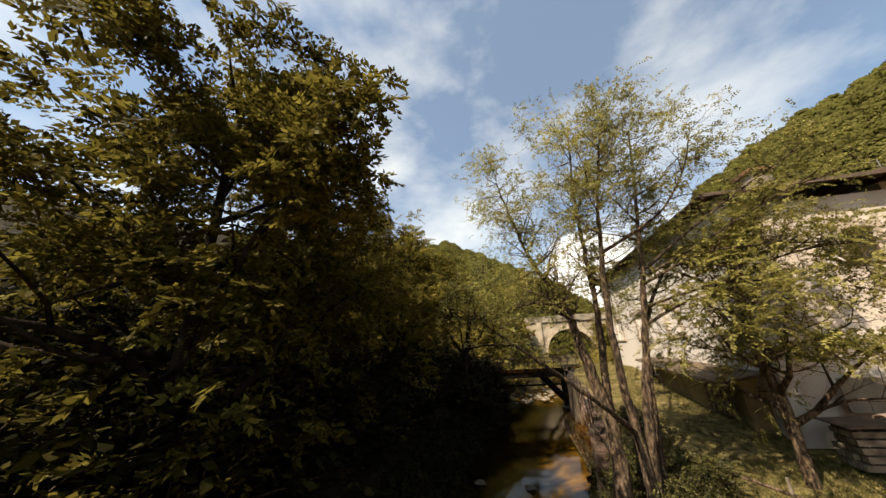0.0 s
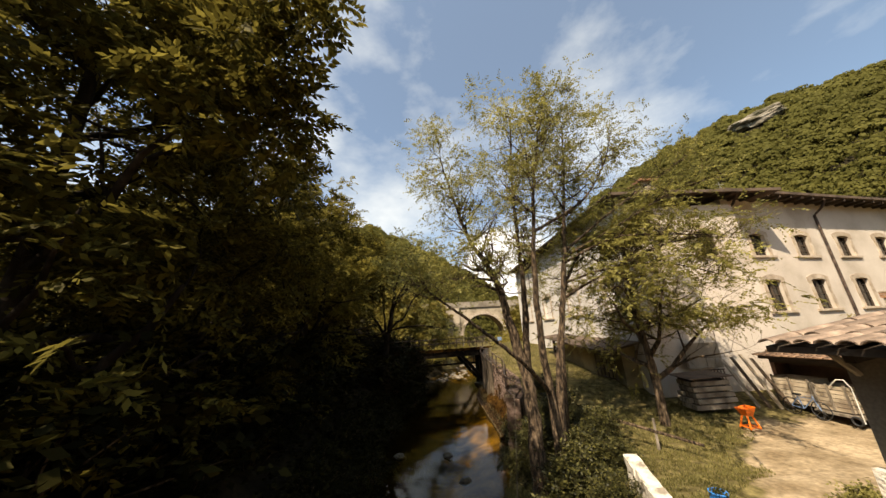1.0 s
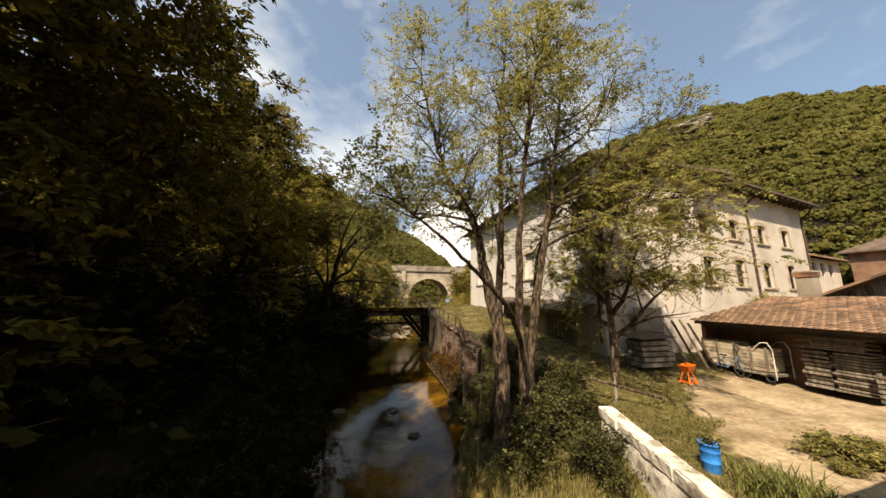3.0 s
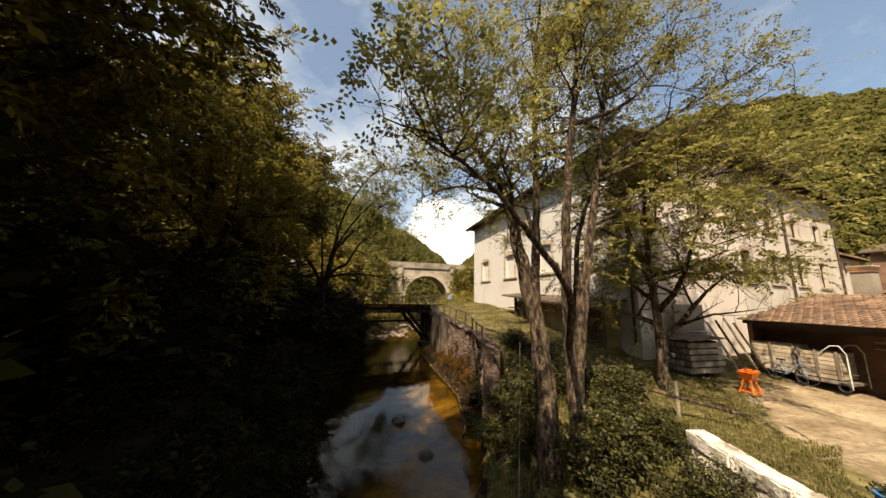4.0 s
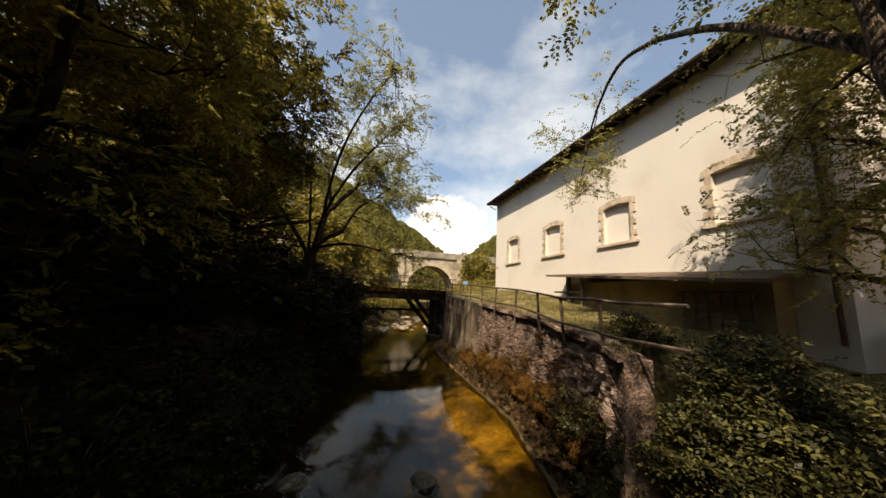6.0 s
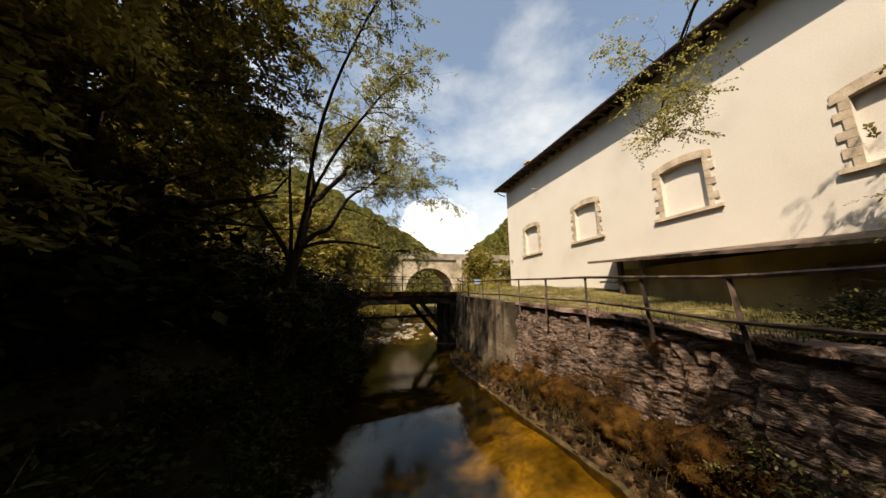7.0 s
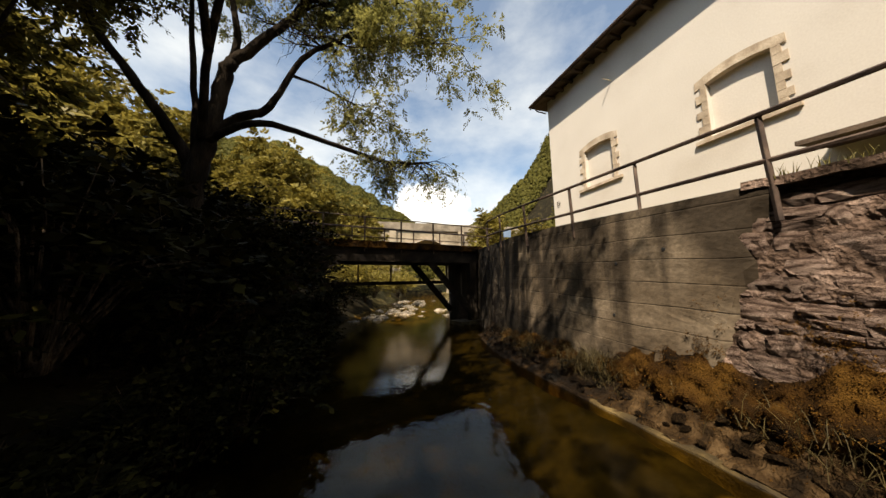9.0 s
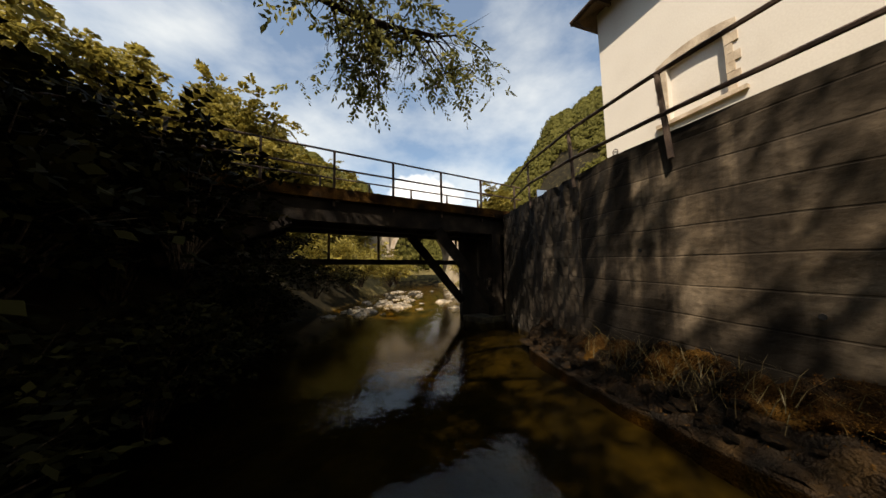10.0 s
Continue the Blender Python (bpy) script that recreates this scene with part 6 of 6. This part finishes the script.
for i in range(11):
    for j in range(50):
        y = 10.55 - 0.155 * j
        x = 6.98 + 0.35 * i
        m = pose(x, y, 5.21 + (x - 7.04) * ROOF_UP + 0.012 + tr_.uniform(0, 0.012), tr_.uniform(-3, 3), -slope + tr_.uniform(-1.5, 1.5), tr_.uniform(-3, 3))
        if j < 27:
            ob = new("roof_tile", TILE)
            ob.matrix_basis = m
            ob.parent, ob.matrix_parent_inverse = hut, hut.matrix_basis.inverted()
        else:
            far_tiles.append(([m @ v.co for v in TILE.vertices], [tuple(p.vertices) for p in TILE.polygons]))
V, F = merge(far_tiles)
tagged(mesh("outer_tiles", V, F, M_TILEGREY, hut), kind="stuff")
# flat tiles on the lumber shed: the lower courses tile by tile, the upper ones joined
up = (5.0 - 4.02) / (21.2 - 16.25)
FLAT = bpy.data.meshes.new("flat_tile")
V, F = merge([box_vf(Matrix(), (0, -0.115, 0), (0.36, 0.115, 0.022)), box_vf(Matrix(), (0, 0.085, 0.02), (0.36, 0.118, 0.045))])
FLAT.from_pydata([tuple(v) for v in V], [], [tuple(f) for f in F])
FLAT.materials.append(M_FLATTILE)
upper = []
for i in range(17):
    for j in range(36):
        x, y = 16.18 + 0.3 * i, 19.1 - 0.24 * (j + 0.5 * (i % 2))
        if y < 10.7:
            continue
        m = pose(x, y, 4.05 + (x - 16.25) * up + tr_.uniform(0, 0.012), tr_.uniform(-1.5, 1.5), -math.degrees(math.atan(up)) + 2.5, tr_.uniform(-2, 2))
        if i < 8:
            ob = new("flat_tile", FLAT)
            ob.matrix_basis = m
            ob.parent, ob.matrix_parent_inverse = shed, shed.matrix_basis.inverted()
        else:
            upper.append(([m @ v.co for v in FLAT.vertices], [tuple(p.vertices) for p in FLAT.polygons]))
V, F = merge(upper)
tagged(mesh("upper_tiles", V, F, M_SHEDTILE, shed), kind="stuff")

# ---- things in the yard ----
def lathe(profile, sides=20, at=(0, 0, 0)):
    V, F = [], []
    for r, z in profile:
        for k in range(sides):
            a = 2 * math.pi * k / sides
            V.append((at[0] + r * math.cos(a), at[1] + r * math.sin(a), at[2] + z))
    for i in range(len(profile) - 1):
        for k in range(sides):
            F.append((i * sides + k, i * sides + (k + 1) % sides, (i + 1) * sides + (k + 1) % sides, (i + 1) * sides + k))
    F.append(tuple(range(sides - 1, -1, -1)))
    return V, F


barrel = thing("blue_bucket", "tall blue plastic bucket holding a small plant, on bare earth", "bucket", at=(8.46, 13.46, 2.1))
V, F = lathe([(0.115, 0), (0.127, 0.02), (0.13, 0.16), (0.134, 0.165), (0.134, 0.175), (0.131, 0.18), (0.134, 0.32), (0.138, 0.325), (0.138, 0.335), (0.135, 0.34), (0.137, 0.42), (0.145, 0.425), (0.145, 0.45), (0.13, 0.45), (0.13, 0.41), (0.0, 0.41)], 24, (8.46, 13.46, 2.1))
mesh("pail", V, F, M_BLUE, barrel, smooth=True)
r5 = np.random.RandomState(6)
L = np.stack((8.46 + r5.normal(0, 0.08, 160), 13.46 + r5.normal(0, 0.08, 160), 2.52 + np.abs(r5.normal(0, 0.05, 160))), -1)
quads("foliage", leaf_quads(L, 0.06, r5, -0.2, 0.5), L_SHRUB, barrel, "small leafy plant")

machine = thing("orange_machine", "orange-painted steel stand with a tipped hopper", "machine", at=(13.95, 17.9, 2.15))
for x, y in ((13.7, 17.65), (14.15, 17.65), (13.7, 18.1), (14.15, 18.1)):
    mesh("leg", *tube([(x, y, 2.1), (13.93 + (x - 13.93) * 0.45, 17.88 + (y - 17.88) * 0.45, 2.62)], [0.035, 0.035], 6), M_ORANGE, machine)
for a, b in (((13.7, 17.65), (14.15, 17.65)), ((14.15, 17.65), (14.15, 18.1)), ((14.15, 18.1), (13.7, 18.1)), ((13.7, 18.1), (13.7, 17.65))):
    mesh("foot_bar", *tube([(*a, 2.16), (*b, 2.16)], [0.03, 0.03], 6), M_ORANGE, machine)
V = [(13.68, 17.62, 2.86), (14.2, 17.65, 2.94), (14.2, 18.12, 2.94), (13.68, 18.12, 2.86), (13.8, 17.74, 2.58), (14.08, 17.74, 2.6), (14.08, 18.0, 2.6), (13.8, 18.0, 2.58)]
mesh("hopper", V, [(0, 1, 5, 4), (1, 2, 6, 5), (2, 3, 7, 6), (3, 0, 4, 7), (4, 5, 6, 7)], M_ORANGE, machine)


def ring(c, r, t, axis, n=20):
    pts = []
    for k in range(n + 1):
        a = 2 * math.pi * k / n
        pts.append(Vector(c) + Vector((0, math.cos(a) * r, math.sin(a) * r)) if axis == "x" else Vector(c) + Vector((math.cos(a) * r, math.sin(a) * r, 0)))
    return tube(pts, [t] * (n + 1), 6)


bike = thing("bicycle", "old bicycle with a pale blue frame leaning on a wooden cart", "bicycle", at=(16.35, 18.2, 2.15))
for y in (17.72, 18.74):
    w = mesh("wheel", *ring((16.35, y, 2.5), 0.33, 0.02, "x"), M_RUBBER, bike)
    for k in range(8):
        a = math.pi * k / 4
        mesh("spoke", *tube([(16.35, y, 2.5), (16.35, y + 0.32 * math.cos(a), 2.5 + 0.32 * math.sin(a))], [0.004] * 2, 3), M_METAL, w)
for a, b in (((18.74, 2.5), (18.3, 2.46)), ((18.3, 2.46), (18.42, 2.98)), ((18.42, 2.9), (17.92, 2.92)), ((18.3, 2.46), (17.9, 2.9)), ((18.74, 2.5), (18.42, 2.88)), ((17.72, 2.5), (17.88, 3.02))):
    mesh("frame_tube", *tube([(16.35, a[0], a[1]), (16.35, b[0], b[1])], [0.02] * 2, 6), M_BIKE, bike)
mesh("saddle", *box_vf(Matrix(), (16.29, 18.3, 2.98), (16.41, 18.55, 3.04)), M_RUBBER, bike)
mesh("handlebar", *tube([(16.1, 17.95, 3.04), (16.35, 17.87, 3.06), (16.6, 17.95, 3.04)], [0.014] * 3, 6), M_METAL, bike)


bike.matrix_basis = Matrix.Translation((16.2, 18.0, 2.13)) @ Matrix.Diagonal((0.8, 0.8, 0.8, 1))
machine.matrix_basis = Matrix.Translation((13.6, 17.62, 2.12)) @ Matrix.Diagonal((0.75, 0.75, 0.75, 1))


def crate(x0, x1, y0, y1, z0, z1, label, hoops):
    c = thing("wooden_crate", label, "crate", "crates by the shed", at=((x0 + x1) / 2, (y0 + y1) / 2, z0))
    n = 6
    for k in range(n):
        a, b = z0 + (z1 - z0) * k / n, z0 + (z1 - z0) * (k + 1) / n - 0.02
        mesh("slat", *box_vf(Matrix(), (x0, y0, a), (x0 + 0.025, y1, b)), M_WOODPALE, c)
        mesh("slat", *box_vf(Matrix(), (x1 - 0.025, y0, a), (x1, y1, b)), M_WOODPALE, c)
        mesh("slat", *box_vf(Matrix(), (x0 + 0.03, y0, a), (x1 - 0.03, y0 + 0.025, b)), M_WOODPALE, c)
        mesh("slat", *box_vf(Matrix(), (x0 + 0.03, y1 - 0.025, a), (x1 - 0.03, y1, b)), M_WOODPALE, c)
    for y in (y0 - 0.01, (y0 + y1) / 2, y1 - 0.05):
        mesh("batten", *box_vf(Matrix(), (x0 - 0.03, y, z0), (x0 - 0.002, y + 0.06, z1 + 0.03)), M_WOODGREY, c)
    mesh("floor_board", *box_vf(Matrix(), (x0 + 0.03, y0 + 0.03, z0), (x1 - 0.03, y1 - 0.03, z0 + 0.03)), M_WOODGREY, c)
    return c


crate(16.6, 17.35, 18.0, 19.15, 2.4, 3.3, "pale slatted wooden crate standing by the shed", 0)
crate(16.55, 17.35, 17.05, 17.9, 2.42, 3.2, "pale slatted wooden crate on a low trolley", 0)
trolley = thing("steel_trolley", "low steel trolley with two tall bent hoops", "trolley", at=(16.9, 17.4, 2.15))
mesh("platform", *box_vf(Matrix(), (16.45, 16.85, 2.3), (17.4, 18.0, 2.38)), M_WOODGREY, trolley)
for x in (16.48, 17.35):
    mesh("hoop", *tube([(x, 16.85, 2.2), (x, 16.85, 3.2), (x, 16.97, 3.42), (x, 17.15, 3.4), (x, 17.35, 3.2)], [0.017] * 5, 6), M_WHITEPAINT, trolley)
for z in (2.6, 2.95):
    mesh("cross_bar", *tube([(16.48, 16.85, z), (17.35, 16.85, z)], [0.015] * 2, 6), M_RUST, trolley)
for y in (16.97, 17.85):
    mesh("wheel", *ring((16.42, y, 2.24), 0.12, 0.03, "x", 12), M_RUBBER, trolley)


def board(name, a, b, width, thick, material, label, category="board", group="leaning boards", turn=None):
    """A plank from a to b."""
    A, B = Vector(a), Vector(b)
    m = look(A, B, 0)
    L = (B - A).length
    ob = mesh(name, *box_vf(m, (-width / 2, -thick / 2, -L), (width / 2, thick / 2, 0)), material)
    return tagged(ob, label, category, group)


for k in range(4):
    y = 19.5 - 0.08 * k
    x = 15.45 + 0.33 * k
    board("plank", (x + 0.1, y - 0.55, 2.2), (x - 0.15, y + 0.15, 3.9 + 0.08 * (k % 3)), 0.2, 0.035, (M_WOODGREY, M_WOODDARK, M_WOODPALE, M_WOODDARK)[k % 4], "long weathered plank leaning against the wall")
panel = mesh("plywood_sheet", *box_vf(Matrix(), (14.1, 19.95, 3.55), (15.6, 20.0, 4.55)), M_GREYWALL)
tagged(panel, "pale flat panel leaning on the end wall", "panel")
rack = thing("iron_grate", "rusty iron grate leaning beside the boards", "grate", at=(15.0, 19.8, 2.9))
for k in range(7):
    mesh("bar", *box_vf(Matrix(), (14.6 + 0.13 * k, 19.8, 2.9), (14.63 + 0.13 * k, 19.83, 3.5)), M_RUST, rack)
for z in (2.9, 3.48):
    mesh("rim", *box_vf(Matrix(), (14.58, 19.79, z), (15.44, 19.84, z + 0.04)), M_RUST, rack)
# stacked timber in front of the end wall
pile = thing("timber_stack", "stack of squared grey beams under dark sheeting", "stack", at=(13.7, 19.2, 2.4))
for k in range(5):
    z = 2.35 + 0.2 * k
    for j in range(3):
        d = 0.04 * ((k * 3 + j) % 4)
        mesh("beam", *box_vf(Matrix(), (12.95 + d, 18.75 + 0.26 * j, z), (14.45 + d, 18.98 + 0.26 * j, z + 0.15)), M_WOODGREY, pile)
    for x in (13.1, 14.2):
        mesh("spacer", *box_vf(Matrix(), (x, 18.76, z + 0.15), (x + 0.1, 19.5, z + 0.2)), M_WOODDARK, pile)
mesh("sheeting", *slab([(12.8, 18.6, 3.42), (14.6, 18.65, 3.46), (14.6, 19.7, 3.52), (12.8, 19.6, 3.5)], 0.03), M_ROOFDARK, pile)
# sawn boards in the shed
for y0, n, w in ((15.72, 9, 0.6), (14.86, 14, 0.8)):
    st_ = thing("lumber_stack", "tall stack of sawn boards on spacers in the shed", "stack", "lumber in the shed", at=(17.2, y0 + 0.4, 2.1))
    for k in range(n):
        h = 1.15 / n
        z = 2.2 + k * h
        mesh("sawn_board", *box_vf(Matrix(), (16.75 + 0.03 * (k % 3), y0 - 0.02 * (k % 2), z), (19.5, y0 + w - 0.03 * ((k * 5) % 3), z + h * 0.62)), M_WOODGREY, st_)
        mesh("spacer", *box_vf(Matrix(), (16.85, y0 + 0.1, z + h * 0.62), (16.9, y0 + w - 0.05, z + h)), M_WOODDARK, st_)
for k in range(7):
    z = 3.42 + 0.06 * k
    board("loose_batten", (16.75 + 0.05 * (k % 2), 16.4 - 0.2 * (k % 3), z), (16.8, 14.7 + 0.25 * (k % 2), z - 0.02), 0.14, 0.03, M_WOODGREY, "long grey batten stored on brackets under the eave", "batten", "battens under the eave")
pal = thing("pallet", "wooden pallet standing against the lumber", "pallet", at=(16.6, 14.5, 2.1))
for k in range(6):
    mesh("slat", *box_vf(Matrix(), (16.55, 14.25, 2.15 + 0.13 * k), (16.58, 14.78, 2.23 + 0.13 * k)), M_WOODGREY, pal)
for y in (14.25, 14.48, 14.7):
    mesh("runner", *box_vf(Matrix(), (16.585, y, 2.12), (16.66, y + 0.07, 2.92)), M_WOODGREY, pal)
ladder = thing("ladder", "white wooden ladder leaning on the shed", "ladder", at=(16.3, 13.95, 2.1))
for y in (13.75, 14.15):
    mesh("stile", *tube([(16.05, y, 2.1), (16.45, y, 3.85)], [0.035] * 2, 4), M_WHITEPAINT, ladder)
for k in range(6):
    t = (k + 0.5) / 6
    mesh("rung", *tube([(16.05 + 0.4 * t, 13.75, 2.1 + 1.75 * t), (16.05 + 0.4 * t, 14.15, 2.1 + 1.75 * t)], [0.018] * 2, 6), M_WHITEPAINT, ladder)
# old fence poles at the yard's edge
fence = thing("pole_fence", "rough pole rail on stakes along the bank", "fence", at=(9.7, 17.2, 2.1))
mesh("rail", *tube([(8.9, 18.2, 2.62), (9.73, 17.27, 2.45), (10.6, 16.06, 2.28)], [0.05, 0.045, 0.04], 7), M_BARK, fence)
for x, y in ((9.05, 17.95), (9.95, 16.95)):
    mesh("stake", *tube([(x, y, 1.7), (x + 0.03, y, 2.75)], [0.045, 0.035], 6), M_WOODGREY, fence)
stake = mesh("white_stake", *tube([(5.55, 16.6, 0.9), (5.75, 16.85, 2.4), (5.93, 17.1, 3.7)], [0.012, 0.01, 0.005], 6), M_WOODGREY)
tagged(stake, "thin pale dead stem standing on the bank", "stake")

# plants in the yard
weed = shrub(13, 0.75, 0.5, "yard_weed_clump", "clump of green weeds in the bare yard", L_WEED, 0.085, 2600)
WEED = ((11.1, 13.2, 2.1, 0, 0.7), (11.4, 12.75, 2.1, 70, 0.65), (10.6, 12.95, 2.1, 140, 0.45), (12.2, 13.3, 2.1, 30, 0.55), (10.9, 12.3, 2.1, 200, 0.6), (12.1, 12.5, 2.1, 110, 0.55))
weed.matrix_basis = moved(*WEED[0])
for s in WEED[1:]:
    copy_thing(weed, moved(*s))
r6 = np.random.RandomState(16)
sp = np.stack((8.8 + r6.normal(0, 0.27, 900), 12.68 + r6.normal(0, 0.24, 900), np.full(900, 2.08)), -1)
blades("strap_leaf_bed", "bed of strap-leaved plants beside the path", sp, 0.27, 17, L_STRAP, 0.013, 1.1)
shrub_roof = copy_thing(lit, moved(21.9, 19.5, 4.0, 40, 0.55))
tagged(shrub_roof, "sunlit bush behind the lumber shed", "shrub")

sign = thing("notice_board", "pale blue notice board on two posts at the bridge end", "sign", at=(10.6, 38.75, 4.0))
mesh("board", *box_vf(Matrix(), (10.4, 38.73, 4.5), (10.8, 38.76, 4.85)), M_BIKE, sign)
for x in (10.42, 10.74):
    mesh("post", *box_vf(Matrix(), (x, 38.765, 3.7), (x + 0.045, 38.81, 4.87)), M_RUST, sign)

# ---- buildings behind the shed ----
block = thing("plastered_chimney", "stout plastered chimney behind the lumber shed roof", "chimney", at=(21.7, 18.06, 4.8))
mesh("shaft", *box_vf(Matrix(), (21.45, 17.83, 4.3), (21.95, 18.35, 5.95)), M_GREYWALL, block)
for k in range(3):
    mesh("brick_course", *box_vf(Matrix(), (21.41, 17.79, 5.95 + 0.07 * k), (21.99, 18.39, 6.005 + 0.07 * k)), M_TILE, block)
mesh("cap", *box_vf(Matrix(), (21.4, 17.78, 6.15), (22.0, 18.4, 6.2)), M_STONETRIM, block)


def far_house(name, label, m, lx, ly, z0, z1, rise, roof, wins, wall_m=M_PLASTER2):
    h = thing(name, label, "building", at=tuple(m @ Vector((lx / 2, 0, z0))))
    holed_wall("wall", m, lx, z0, z1, 0.3, [(s - 0.4, s + 0.4, a, b) for s, a, b in wins], wall_m, h)
    for s, a, b in wins:
        mesh("window", *box_vf(m, (s - 0.4, 0.12, a), (s + 0.4, 0.16, b)), M_GLASS, h)
    mesh("side_wall", *box_vf(m, (0, 0.3, z0), (0.3, ly, z1)), wall_m, h)
    mesh("side_wall", *box_vf(m, (lx - 0.3, 0.3, z0), (lx, ly, z1)), wall_m, h)
    hip_roof("roof", m, lx, ly, z1 + 0.14, rise, 0.5, roof, h)
    return h


far_house("tiled_house", "small pale house with a bright clay tile roof", Matrix.Translation((36, 24.6, 0)) @ Matrix.Rotation(radians(10), 4, "Z"), 7, 7, 2, 8.35, 1.7, M_SHEDTILE, [(1.5, 6.9, 8.0), (3.2, 6.9, 8.0), (4.9, 6.9, 8.0)])
far_house("brown_house", "brown timber house with a dark gabled roof", Matrix.Translation((45.4, 17.7, 0)) @ Matrix.Rotation(radians(10), 4, "Z"), 8, 8, 2, 9.1, 2.5, M_ROOFDARK, [(2, 7.2, 8.4), (5, 7.2, 8.4)], M_SHEDWALL)
barn = thing("board_barn", "low barn of vertical grey boards with a tiled roof", "barn", at=(24, 14, 2.1))
for k in range(30):
    y = 10.2 + 0.255 * k
    mesh("board", *box_vf(Matrix(), (22.4, y, 2.0), (22.45, y + 0.24, 5.0 + 1.75 * (1 - abs(y + 0.12 - 14) / 4))), M_WOODGREY, barn)
mesh("roof", *slab([(21.8, 9.9, 5.12), (21.8, 14, 6.95), (28, 14, 6.95), (28, 9.9, 5.12)], 0.1), M_SHEDTILE, barn)
mesh("roof", *slab([(21.8, 14, 6.95), (21.8, 18.05, 5.1), (28, 18.05, 5.1), (28, 14, 6.95)], 0.1), M_SHEDTILE, barn)
# limestone outcrop high on the hill
oc = bmesh.new()
bmesh.ops.create_icosphere(oc, subdivisions=4, radius=1.0)
for v in oc.verts:
    v.co *= 0.8 + 0.5 * noise.noise(v.co * 1.6) + 0.2 * noise.noise(v.co * 5)
bmesh.ops.transform(oc, matrix=pose(84.3, 62.1, 51.2, 0, 0, -62) @ Matrix.Diagonal((6.2, 1.7, 1.9, 1)), verts=oc.verts[:])
crag = part("limestone_crag", oc, M_CRAG)
tagged(crag, "pale limestone crag breaking through the wooded ridge", "crag")
